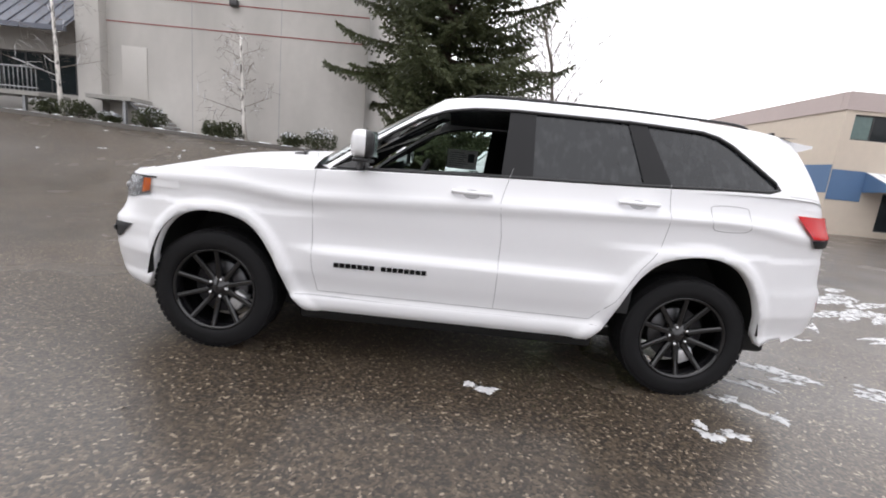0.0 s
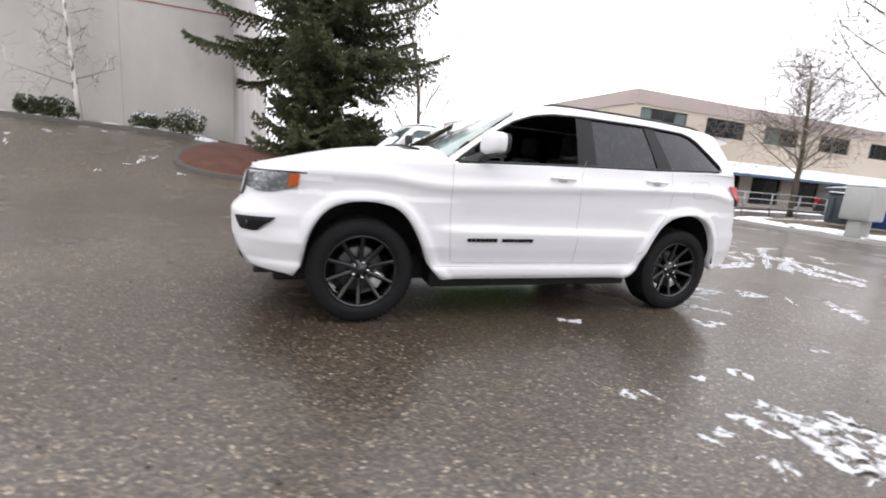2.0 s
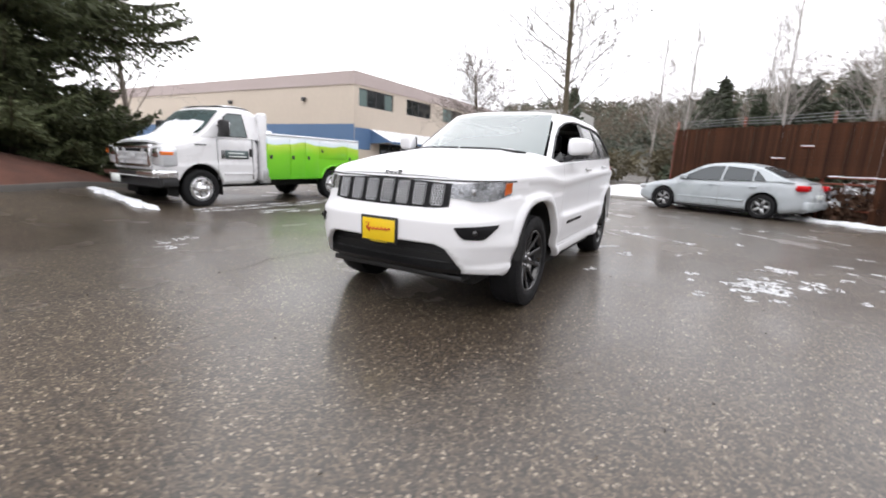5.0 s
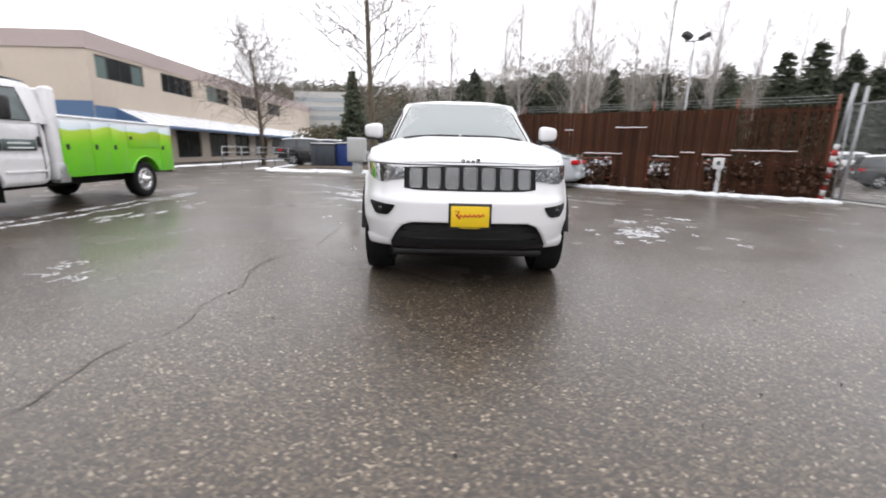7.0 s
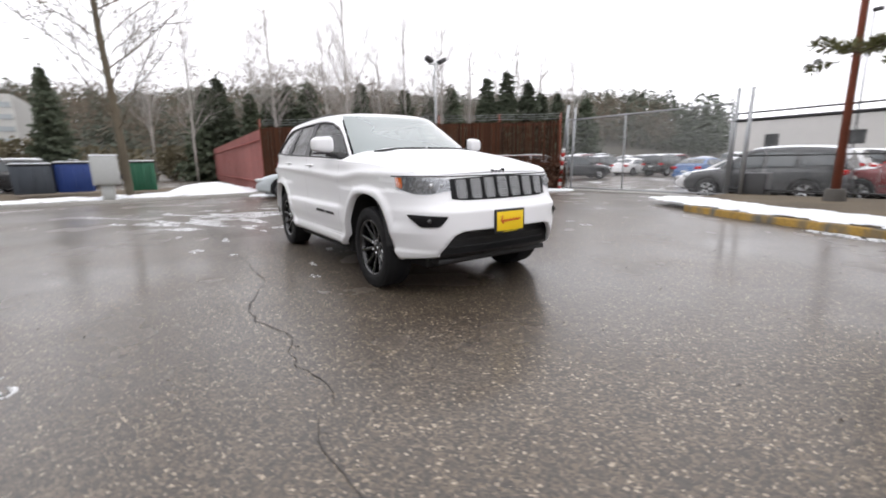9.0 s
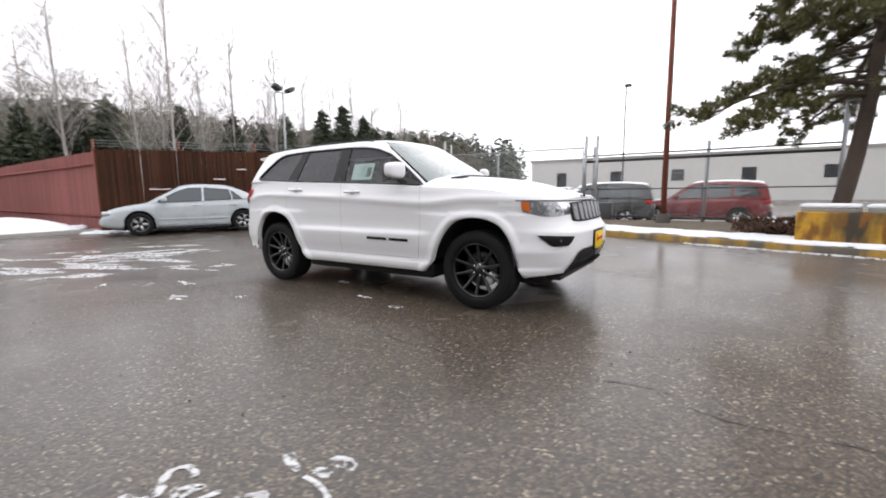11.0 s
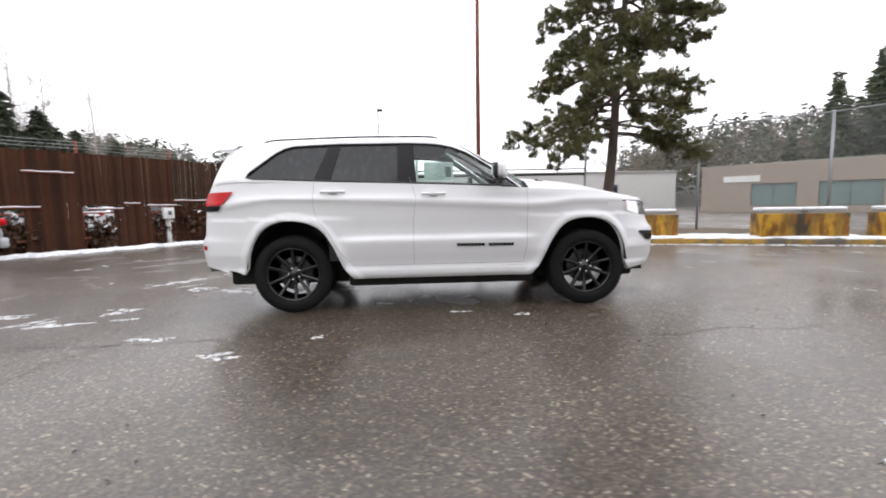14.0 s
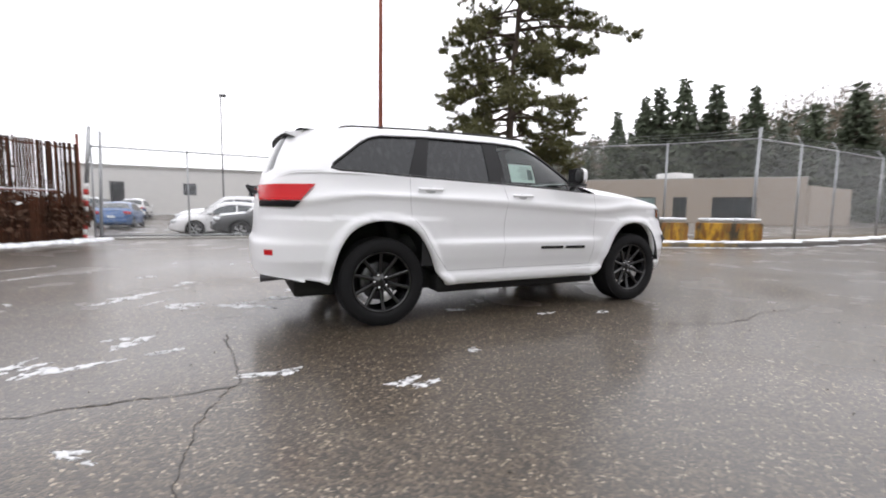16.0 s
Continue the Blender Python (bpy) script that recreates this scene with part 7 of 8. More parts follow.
# ---- posts, lamps, boxes ----
pole = empty("lamp_pole", "tall rust-red steel lamp pole on a concrete foot", "pole", Matrix.Translation((1.9, 10.1, 0)))
part("shaft", tube([(0, 0, 0.3), (0.0, 0, 6), (0.03, 0, 12.5)], 0.085, 10, taper=0.05), rust_metal, pole)
part("pole_foot", lathe([(0.0, 0.40), (0.17, 0.40), (0.19, 0.37), (0.21, 0.05), (0.21, 0.0)], 20, "z"), kerb_dark, pole, "dark concrete foot")
flood = empty("flood_light", "tall grey pole with two floodlights", "lamp", Matrix.Translation((-20.2, 13.85, 0)))
part("shaft", tube([(0, 0, 0), (0, 0, 7.4)], 0.08, 8, taper=0.05), galv, flood)
part("crossbar", tube([(-0.05, -0.5, 7.35), (0.05, 0.5, 7.45)], 0.035, 6), galv, flood)
for s in (-1, 1):
    part("lamp_head", box((-0.24, -0.26, -0.12), (0.24, 0.26, 0.14), 0.05, Matrix.Translation((0.1, s * 0.5, 7.62)) @ Matrix.Rotation(s * 0.5, 4, "X")), frame_dark, flood, "dark floodlight head")
far_lamp = empty("street_lamp", "thin grey lamp post beyond the lot", "lamp", Matrix.Translation((-3.5, 33, 0)))
part("shaft", tube([(0, 0, -0.4), (0, 0, 9.2)], 0.065, 6, taper=0.05), frame_dark, far_lamp)
part("lamp_head", box((-0.1, -0.2, 9.1), (0.4, 0.2, 9.28), 0.05), frame_dark, far_lamp)
meter = empty("meter_post", "white post with a small white box by the fence", "post", Matrix.Translation((-7.8, 8.42, 0)) @ Matrix.Rotation(radians(-40), 4, "Z"))
part("post", box((-0.06, -0.06, 0), (0.06, 0.06, 1.05), 0.01), white_flat, meter)
part("meter_box", box((0.03, -0.16, 0.78), (0.22, 0.12, 1.12), 0.02), white_flat, meter, "white box")
part("meter_dial", box((0.22, -0.06, 0.90), (0.235, 0.04, 1.02), 0.004), ink, meter)


def ecology_block(m):
    """A concrete barrier block, painted yellow, with snow on its two humps."""
    b = empty("concrete_block", "yellow painted concrete block with stains and snow on top", "barrier", m, "yellow concrete blocks")
    part("block_body", box((0, 0, 0), (1.75, 0.60, 0.56), 0.03), block_yellow, b)
    for x0, x1 in ((0.05, 0.82), (0.95, 1.70)):
        part("block_hump", box((x0, 0.06, 0.54), (x1, 0.54, 0.63), 0.02), concrete, b, "bare concrete hump")
        part("block_snow", box((x0 - 0.02, 0.04, 0.622), (x1 + 0.01, 0.56, 0.70), 0.034), snow, b, "snow cap")
    return b


B1 = ecology_block(Matrix.Translation((4.55, 5.82, 0.13)) @ Matrix.Rotation(radians(-18), 4, "Z"))
copy_thing(B1, Matrix.Translation((7.75, 4.55, 0.13)) @ Matrix.Rotation(radians(-17), 4, "Z"))
copy_thing(B1, Matrix.Translation((9.95, 3.80, 0.13)) @ Matrix.Rotation(radians(-20), 4, "Z"))

grey_box = mat("grey_box", (0.42, 0.43, 0.42), 0.55, vary=0.08, scale=4)
cab = empty("utility_cabinet", "grey steel utility cabinet with snow on top", "cabinet", Matrix.Translation((-13.5, -3.76, 0.1)) @ Matrix.Diagonal((1, 0.86, 1, 1)))
part("cabinet_body", box((-0.35, -0.42, 0.50), (0.35, 0.42, 1.45), 0.03), grey_box, cab)
part("pedestal", box((-0.25, -0.2, 0), (0.25, 0.2, 0.58), 0.02), grey_box, cab)
part("cabinet_door", box((0.35, -0.37, 0.56), (0.37, 0.37, 1.39), 0.01), grey_box, cab)
part("cabinet_snow", box((-0.36, -0.42, 1.445), (0.36, 0.42, 1.50), 0.02), snow, cab, "snow on the cabinet")


def dumpster(name, label, m, color, w, d, h):
    o = empty(name, label, "bin", m)
    mt = mat(name + "_paint", color, 0.5, vary=0.2, scale=4)
    bm = bmesh.new()
    add_box(bm, (-d / 2, -w / 2, 0.12), (d / 2, w / 2, h), 0.03)
    for v in bm.verts:
        if v.co.z < 0.3:
            v.co.x *= 0.86
    part("bin_body", bm, mt, o)
    for k in range(3):
        y = -w / 2 + w * (k + 0.5) / 3
        part("rib", box((d / 2 - 0.02, y - 0.04, 0.25), (d / 2 + 0.04, y + 0.04, h - 0.1), 0.01), mt, o)
    part("lid", box((-d / 2 - 0.03, -w / 2 - 0.03, h), (d / 2 + 0.04, w / 2 + 0.03, h + 0.06), 0.02), black_plastic, o, "black lid")
    part("lid_snow", box((-d / 2, -w / 2, h + 0.055), (d / 2, w / 2, h + 0.10), 0.02), snow, o, "snow on the lid")
    return o


dumpster("blue_bin", "blue recycling bin with snow on its lid", Matrix.Translation((-18.3, -5.08, 0.1)), (0.015, 0.045, 0.20), 1.15, 1.0, 1.25)
dumpster("grey_bin", "dark grey bin with snow on its lid", Matrix.Translation((-18.0, -6.3, 0.1)), (0.05, 0.06, 0.075), 1.2, 1.0, 1.2)
dumpster("green_bin", "green steel waste bin", Matrix.Translation((-17.3, -2.75, 0.1)), (0.012, 0.10, 0.05), 0.85, 0.9, 1.25)
pipe = empty("pipe_rail", "grey pipe railing beside the shop ramp", "railing", Matrix.Identity(4))
for z in (0.45, 0.8, 1.1):
    part("rail", tube([(-17.5, -11.5, z), (-22.0, -10.2, z), (-27.0, -8.6, z - 0.15)], 0.028, 6), galv, pipe)
for k in range(8):
    x = -17.5 - 1.35 * k
    y = -11.5 + 0.30 * 1.35 * k
    part("rail_post", tube([(x, y, 0), (x, y, 1.12)], 0.03, 6), galv, pipe)


# ---- plants ----
spruce_green = mat("spruce_green", (0.072, 0.085, 0.036), 0.65, vary=0.55, scale=4)
pine_green = mat("pine_green", (0.120, 0.118, 0.045), 0.65, vary=0.55, scale=4)
far_green = mat("far_green", (0.075, 0.092, 0.058), 0.8, vary=0.35, scale=0.8, per_object=0.25)
# paler than far_green: the haze of distance is put into this colour
hazed_green = mat("hazed_green", (0.100, 0.115, 0.088), 0.85, vary=0.4, scale=0.5)
far_brown = mat("far_brown", (0.17, 0.135, 0.10), 0.9, vary=0.3, scale=0.6, per_object=0.2)
bark = mat("bark", (0.075, 0.055, 0.042), 0.9, vary=0.4, scale=10, bump=0.8, bump_scale=25)
twig_grey = mat("twig_grey", (0.20, 0.17, 0.145), 0.9, vary=0.25, scale=6)
birch_bark = mat("birch_bark", (0.74, 0.71, 0.67), 0.8, vary=0.2, scale=6)
bush_green = mat("bush_green", (0.055, 0.065, 0.028), 0.7, vary=0.45, scale=9)
hedge_brown = mat("hedge_brown", (0.155, 0.135, 0.085), 0.9, vary=0.4, scale=3)
shrub_brown = mat("shrub_brown", (0.11, 0.06, 0.038), 0.9, vary=0.4, scale=9)


def diamonds(verts, faces, p, d, length, width, count, spread, rnd):
    """A spray of pointed leaves from p along d."""
    for _ in range(count):
        q = Vector((d.x + rnd.uniform(-spread, spread), d.y + rnd.uniform(-spread, spread), d.z + rnd.uniform(-spread, spread)))
        if q.length < 1e-4:
            continue
        q.normalize()
        s = q.cross(Vector((rnd.uniform(-1, 1), rnd.uniform(-1, 1), rnd.uniform(-1, 1))))
        if s.length < 1e-3:
            continue
        s.normalize()
        L = length * rnd.uniform(0.7, 1.25)
        i = len(verts)
        verts += [tuple(p), tuple(p + q * L * 0.45 + s * width), tuple(p + q * L), tuple(p + q * L * 0.45 - s * width)]
        faces.append((i, i + 1, i + 2, i + 3))


def spruce(name, label, m, H, R, z0, step, per, twig, leaf, count, seed, material, bark_m=bark, snowy=0.0, group="", droop=0.35, power=0.85, thinness=0.24):
    """A conifer: trunk, whorls of drooping limbs and sprays of needles."""
    rnd = random.Random(seed)
    tree = empty(name, label, "tree", m, group)
    part("trunk", tube([(0, 0, -0.1), (0.02, 0.01, H * 0.5), (0, 0, H)], 0.016 * H + 0.03, 8, taper=0.015), bark_m, tree)
    verts, faces, sv, sf = [], [], [], []
    limbs = bmesh.new()
    z = z0
    while z < H - 0.1:
        t = (z - z0) / (H - z0)
        n = max(3, int(per * (1 - 0.45 * t)))
        a0 = rnd.uniform(0, 6.28)
        for k in range(n):
            a = a0 + 2 * math.pi * k / n + rnd.uniform(-0.3, 0.3)
            L = R * (1 - t) ** power * (rnd.uniform(0.62, 1.12) if leaf > 0.3 else rnd.uniform(0.45, 1.10)) + 0.12
            zz = z + rnd.uniform(-0.5, 0.5) * step
            rise = rnd.uniform(-0.12, 0.32) if leaf < 0.3 else rnd.uniform(-0.05, 0.25)
            pts = []
            m2 = max(3, int(L / 0.45) + 2)
            for i in range(m2 + 1):
                u = i / m2
                pts.append(Vector((math.cos(a) * L * u, math.sin(a) * L * u, zz + L * (rise * u - droop * u * u + 0.20 * u ** 4))))
            if L > 0.7 and leaf < 0.4:
                add_tube(limbs, pts, 0.012 + 0.010 * L, 4, taper=0.006)
            s = 0.18 * L
            while s < L:
                u = s / L
                i = min(int(u * m2), m2 - 1)
                p = pts[i].lerp(pts[i + 1], u * m2 - i)
                d = (pts[i + 1] - pts[i]).normalized()
                side = Vector((-math.sin(a), math.cos(a), 0))
                w = (0.42 * L * (1 - u) ** 0.7 + twig * 0.7) * rnd.uniform(0.5, 1)
                for sg in (-1, 1):
                    q = d * 0.55 + side * sg * 0.9 + Vector((0, 0, -0.28))
                    q.normalize()
                    r = 0.0
                    while r < w:
                        diamonds(verts, faces, p + q * r + Vector((0, 0, -0.18 * r * r)), q + Vector((0, 0, -0.25)), leaf, leaf * thinness, count, 0.55, rnd)
                        if snowy and rnd.random() < snowy:
                            diamonds(sv, sf, p + q * r + Vector((0, 0, 0.03)), Vector((q.x, q.y, 0.05)), leaf * 0.8, leaf * 0.22, 1, 0.15, rnd)
                        r += twig * rnd.uniform(0.7, 1.2)
                diamonds(verts, faces, p, d, leaf, leaf * thinness, count, 0.5, rnd)
                s += twig * rnd.uniform(0.75, 1.2)
        z += step * (1 - 0.35 * t)
    diamonds(verts, faces, Vector((0, 0, H - 0.15)), Vector((0, 0, 1)), leaf * 0.8, leaf * 0.15, 4, 0.3, rnd)
    if limbs.verts:
        part("limb_frame", limbs, bark_m, tree)
    else:
        limbs.free()
    mesh_part("crown", verts, faces, material, tree, smoothed=False)
    if sv:
        mesh_part("crown_snow", sv, sf, snow, tree, "snow on the boughs", False, "stuff")
    return tree


def bare_tree(name, label, m, H, r0, levels, seed, material, spread=0.55, first=0.3, group="", upright=0.35, kids=(5, 4, 3, 3), thin=1.0, reach=1.0, straight=False, rmin=0.004, twigs=None, snowy=0.0):
    """A leafless tree: a tapered trunk that forks into ever finer limbs."""
    rnd = random.Random(seed)
    tree = empty(name, label, "tree", m, group)
    bms = [bmesh.new(), bmesh.new(), bmesh.new()]
    def grow(p, d, L, r, lev):
        n = 4 if lev < 2 else 3
        pts = [p]
        dd = d.copy()
        for i in range(n):
            dd = (dd + Vector((rnd.uniform(-1, 1), rnd.uniform(-1, 1), rnd.uniform(-0.3, 0.9) * upright)) * (0.03 if straight and lev == 0 else 0.16)).normalized()
            pts.append(pts[-1] + dd * L / n)
        r = max(r, rmin)
        if lev and rnd.random() < snowy:
            add_tube(bms[2], [q + Vector((0, 0, r * 0.9)) for q in pts[:-1]], r * 0.8 + 0.003, 3)
        add_tube(bms[0 if lev == 0 else 1], pts, r, 7 if lev == 0 else 4 if lev < 2 else 3, taper=r * (0.45 if lev < levels else 0.3))
        if lev >= levels:
            return
        c = kids[min(lev, len(kids) - 1)]
        for k in range(c):
            u = first + (1 - first) * (k + rnd.uniform(0.2, 0.9)) / c if lev == 0 else 0.2 + 0.8 * (k + rnd.uniform(0, 1)) / c
            i = min(int(u * n), n - 1)
            q = pts[i].lerp(pts[i + 1], min(u * n - i, 1))
            a = rnd.uniform(0, 6.28) if lev else 2.4 * k + rnd.uniform(-0.4, 0.4)
            side = dd.orthogonal().normalized()
            side.rotate(Matrix.Rotation(a, 3, dd).to_quaternion())
            nd = (dd * (1 - spread) + side * spread * rnd.uniform(0.8, 1.3) + Vector((0, 0, upright * 0.6))).normalized()
            grow(q, nd, L * rnd.uniform(0.42, 0.68) * ((1.15 - 0.6 * u) * reach if lev == 0 else 1), r * (1 - 0.5 * u) * 0.50 * thin, lev + 1)
    grow(Vector((0, 0, -0.1)), Vector((0.02, 0.01, 1)), H, r0, 0)
    part("trunk", bms[0], material, tree)
    part("crown", bms[1], twigs or material, tree)
    if bms[2].verts:
        part("twig_snow", bms[2], snow, tree, "snow on the twigs", kind="stuff")
    else:
        bms[2].free()
    return tree


def bush(name, label, m, r, h, seed, material, snowy=0.15, leaf=0.07, count=700, group=""):
    """A rounded shrub of many small leaves round a few stems."""
    rnd = random.Random(seed)
    b = empty(name, label, "bush", m, group)
    verts, faces, sv, sf = [], [], [], []
    lobes = [(rnd.uniform(-0.45, 0.45) * r, rnd.uniform(-0.45, 0.45) * r, h * rnd.uniform(0.35, 0.6), rnd.uniform(0.45, 0.7)) for _ in range(6)]
    for _ in range(count):
        x, y, z, s = rnd.choice(lobes)
        d = Vector((rnd.gauss(0, 1), rnd.gauss(0, 1), rnd.gauss(0, 0.8))).normalized()
        p = Vector((x, y, z)) + Vector((d.x * r * s, d.y * r * s, d.z * h * s * 0.75)) * rnd.uniform(0.7, 1.0)
        if p.z < 0.02:
            p.z = 0.02
        diamonds(verts, faces, p, d, leaf, leaf * 0.3, 3, 0.8, rnd)
        if d.z > 0.45 and rnd.random() < snowy * 3:
            diamonds(sv, sf, p + Vector((0, 0, 0.03)), Vector((d.x, d.y, 0.1)), leaf * 1.1, leaf * 0.5, 2, 0.4, rnd)
    stems = bmesh.new()
    for x, y, z, s in lobes:
        add_tube(stems, [(x * 0.2, y * 0.2, -0.05), (x * 0.7, y * 0.7, z * 0.6), (x, y, z)], 0.018, 4, taper=0.006)
    part("stem_frame", stems, bark, b)
    mesh_part("foliage", verts, faces, material, b, smoothed=False)
    if sv:
        mesh_part("bush_snow", sv, sf, snow, b, "snow on the shrub", False, "stuff")
    return b


# the large spruce on the island
spruce("spruce_tree", "large dark green spruce on a mulched island", Matrix.Translation((0.80, -12.3, ground_z(0.80, -12.3) + 0.2)) @ Matrix.Rotation(2.3, 4, "Z"), 14.5, 4.15, 2.9, 0.40, 9, 0.14, 0.17, 6, 3, spruce_green, snowy=0.02, droop=0.20, power=0.62, thinness=0.13)
spruce("low_spruce", "dense dark juniper-like spruce below the large one", Matrix.Translation((1.15, -11.2, ground_z(1.15, -11.2) + 0.15)), 2.9, 2.2, 0.10, 0.20, 10, 0.12, 0.14, 6, 8, spruce_green, droop=0.02, power=0.36, thinness=0.15)
spruce("low_spruce", "dark spreading juniper at the end of the island", Matrix.Translation((-0.35, -11.6, ground_z(-0.35, -11.6) + 0.15)), 2.2, 1.9, 0.10, 0.20, 10, 0.12, 0.14, 6, 9, spruce_green, droop=0.05, power=0.40, thinness=0.15)

# the pine by the yellow kerb
def pine_tree():
    rnd = random.Random(21)
    base = Vector((5.40, 7.95, 0.1))
    tree = empty("pine_tree", "tall leaning pine with open dark green boughs and snow", "tree", Matrix.Translation(base))
    H = 12.5
    def trunk_at(z):
        return Vector((0.165 * z - 0.006 * z * z + 0.05 * math.sin(z * 0.9), 0.11 * z - 0.004 * z * z, z))
    part("trunk", tube([trunk_at(z) for z in np.linspace(-0.2, H, 22)], 0.17, 10, taper=0.03), bark, tree)
    verts, faces, sv, sf = [], [], [], []
    limbs = bmesh.new()
    z = 3.0
    k = 0
    while z < H - 0.2:
        t = max(z - 3.05, 0) / (H - 3.05)
        for j in range(5):
            a = k * 2.4 + j * 1.62 + rnd.uniform(-0.35, 0.35)
            k += 1
            L = (3.8 - 2.0 * t ** 1.2) * rnd.uniform(0.35, 1.12) * (0.85 if math.cos(a) < 0 else 1.0)
            if 0.22 < t < 0.36:
                L *= 0.75
            if t < 0.2 and math.cos(a) > 0.2:
                L *= 0.62
            p0 = trunk_at(z + rnd.uniform(-0.15, 0.15))
            rise = rnd.uniform(-0.16, 0.28) + 0.25 * t
            drop = 0.34 * (1 - t) + 0.05
            pts = [p0 + Vector((math.cos(a) * L * u, math.sin(a) * L * u, L * (rise * u - drop * u * u))) + Vector((rnd.uniform(-1, 1), rnd.uniform(-1, 1), rnd.uniform(-1, 1))) * 0.05 * u for u in np.linspace(0, 1, 9)]
            add_tube(limbs, pts, 0.018 + 0.014 * L, 5, taper=0.008)
            for i in range(1, 9):
                u = i / 8
                if u < 0.30:
                    continue
                for _ in range(3 if u < 0.6 else 5):
                    d = Vector((math.cos(a + rnd.uniform(-1.2, 1.2)), math.sin(a + rnd.uniform(-1.2, 1.2)), rnd.uniform(-0.35, 0.55))).normalized()
                    w = rnd.uniform(0.20, 0.85) * (1.1 - 0.4 * u)
                    q = pts[i] + d * w
                    add_tube(limbs, [pts[i], pts[i] + d * w * 0.5 + Vector((0, 0, -0.03)), q], 0.008, 3, taper=0.004)
                    for v in (0.55, 0.78, 1.0):
                        c = pts[i] + d * w * v
                        diamonds(verts, faces, c, d * 0.6 + Vector((0, 0, 0.10)), 0.165, 0.010, 34, 0.85, rnd)
                        if rnd.random() < 0.12:
                            diamonds(sv, sf, c + Vector((0, 0, 0.06)), Vector((d.x, d.y, 0.05)), 0.15, 0.05, 2, 0.35, rnd)
        z += 0.44
    part("limb_frame", limbs, bark, tree)
    mesh_part("crown", verts, faces, pine_green, tree, "needle tufts", False)
    mesh_part("crown_snow", sv, sf, snow, tree, "snow on the boughs", False)
    return tree


pine_tree()

# bare trees
stain(birch_bark, (0.10, 0.09, 0.08), 9.0, 0.54, 0.62)
mossy_bark = mat("mossy_bark", (0.115, 0.095, 0.065), 0.9, vary=0.3, scale=6)
bare_tree("bare_tree", "tall leafless tree with mossy trunk beside the grey cabinet", Matrix.Translation((-14.5, -3.22, 0.1)), 11.2, 0.145, 3, 4, mossy_bark, 0.62, 0.21, upright=0.30, kids=(36, 8, 4), thin=0.44, reach=0.60, straight=True, rmin=0.010, twigs=mossy_bark, snowy=0.02)
bare_tree("bare_tree", "leafless spreading tree before the cream shop", Matrix.Translation((-23.2, -11.6, 0.0)), 7.0, 0.15, 3, 9, mossy_bark, 0.66, 0.26, upright=0.32, kids=(32, 11, 5), thin=0.55, reach=0.95, straight=True, rmin=0.010, twigs=twig_grey, snowy=0.03)
bare_tree("bare_tree", "leafless tree with fine twigs behind the spruce", Matrix.Translation((-4.6, -17.5, 0.0)), 8.6, 0.12, 3, 15, twig_grey, 0.58, 0.2, upright=0.35, kids=(26, 9, 5), thin=0.6, reach=0.7, rmin=0.009)
for x, top, sd in ((7.75, 5.1, 2), (14.43, 6.3, 6)):
    gz = ground_z(x, -12.4) + 0.1
    bare_tree("birch_tree", "young white-barked birch in front of the grey hall", Matrix.Translation((x, -12.4, gz)), top - gz, 0.085, 3, sd, birch_bark, 0.80, 0.28, "birches by the hall", 0.12, (12, 6, 3), 0.40, 0.62, True, 0.005, twig_grey, 0.15)
# twice as light as twig_grey: distance haze is put into the twig colour
pale_twig = mat("pale_twig", (0.40, 0.37, 0.345), 0.9, vary=0.2, scale=3)
POP = []
rp = random.Random(12)
for name, xy, h in (("a", (-26.3, 10.1), 13.5), ("b", (-32.7, 6.6), 13.0)):
    POP.append(bare_tree("poplar_tree", "tall slim leafless poplar behind the fence", Matrix.Translation((*xy, 0)), h, 0.10, 3, 30 + len(POP), pale_twig, 0.50, 0.24, "poplars behind the fence", 0.50, (30, 8, 4), 0.6, 0.42, True, 0.009))
for k, (x, y, h) in enumerate(((-34, 0.6, 11.3), (-37, 5.6, 12.2), (-34, 11.4, 12.5), (-37, 18, 13.0), (-35.5, 20, 14.9), (-34, 23.4, 14.3), (-37, 29.2, 13.4), (-35.5, 32.4, 13.9),
                            (-34, 34.5, 13.7), (-37, 40.9, 14.4), (-35.5, 45.8, 14.1), (-38, 15, 11.5), (-38, 25.5, 12.0), (-40, -2, 12.5))):
    s = h / (13.5, 13.0)[k % 2]
    copy_thing(POP[k % 2], Matrix.Translation((x, y, 0)) @ Matrix.Rotation(rp.uniform(0, 6.28), 4, "Z") @ Matrix.Diagonal((s, s, s, 1)))

# evergreens behind the fence
EV = []
for k in range(3):
    EV.append(spruce("fir_tree", "young dark green fir behind the brown fence", Matrix.Translation(((-32.5, 31.2, 0), (-34.2, 24.9, 0), (-38.0, 7.4, 0))[k]), (10.6, 9.0, 8.0)[k], (2.9, 2.6, 2.6)[k], 0.4, 0.36, 9, 0.36, 0.50, 2, 50 + k, far_green, group="firs behind the fence", droop=0.30, power=0.9))
for k, (x, y, h) in enumerate(((-34.5, 30.0, 10.2), (-36, 2.9, 8.3), (-36.5, 1.9, 7.6), (-36, 5.3, 7.1), (-36, 8.3, 8.0), (-37, 10.6, 8.6), (-36, 15.5, 8.7), (-36, 20.3, 8.5),
                              (-36, 23.3, 8.0), (-35.5, 31.5, 8.0), (-31.5, 33.4, 9.7), (-34, 37.9, 9.1), (-35, 42.1, 9.3), (-34, 40.6, 8.4), (-34, 46.3, 9.1))):
    b = EV[k % 3]
    s = h / (10.6, 9.0, 8.0)[k % 3]
    copy_thing(b, Matrix.Translation((x, y, 0)) @ Matrix.Rotation(1.3 * k, 4, "Z") @ Matrix.Diagonal((s, s, s, 1)))
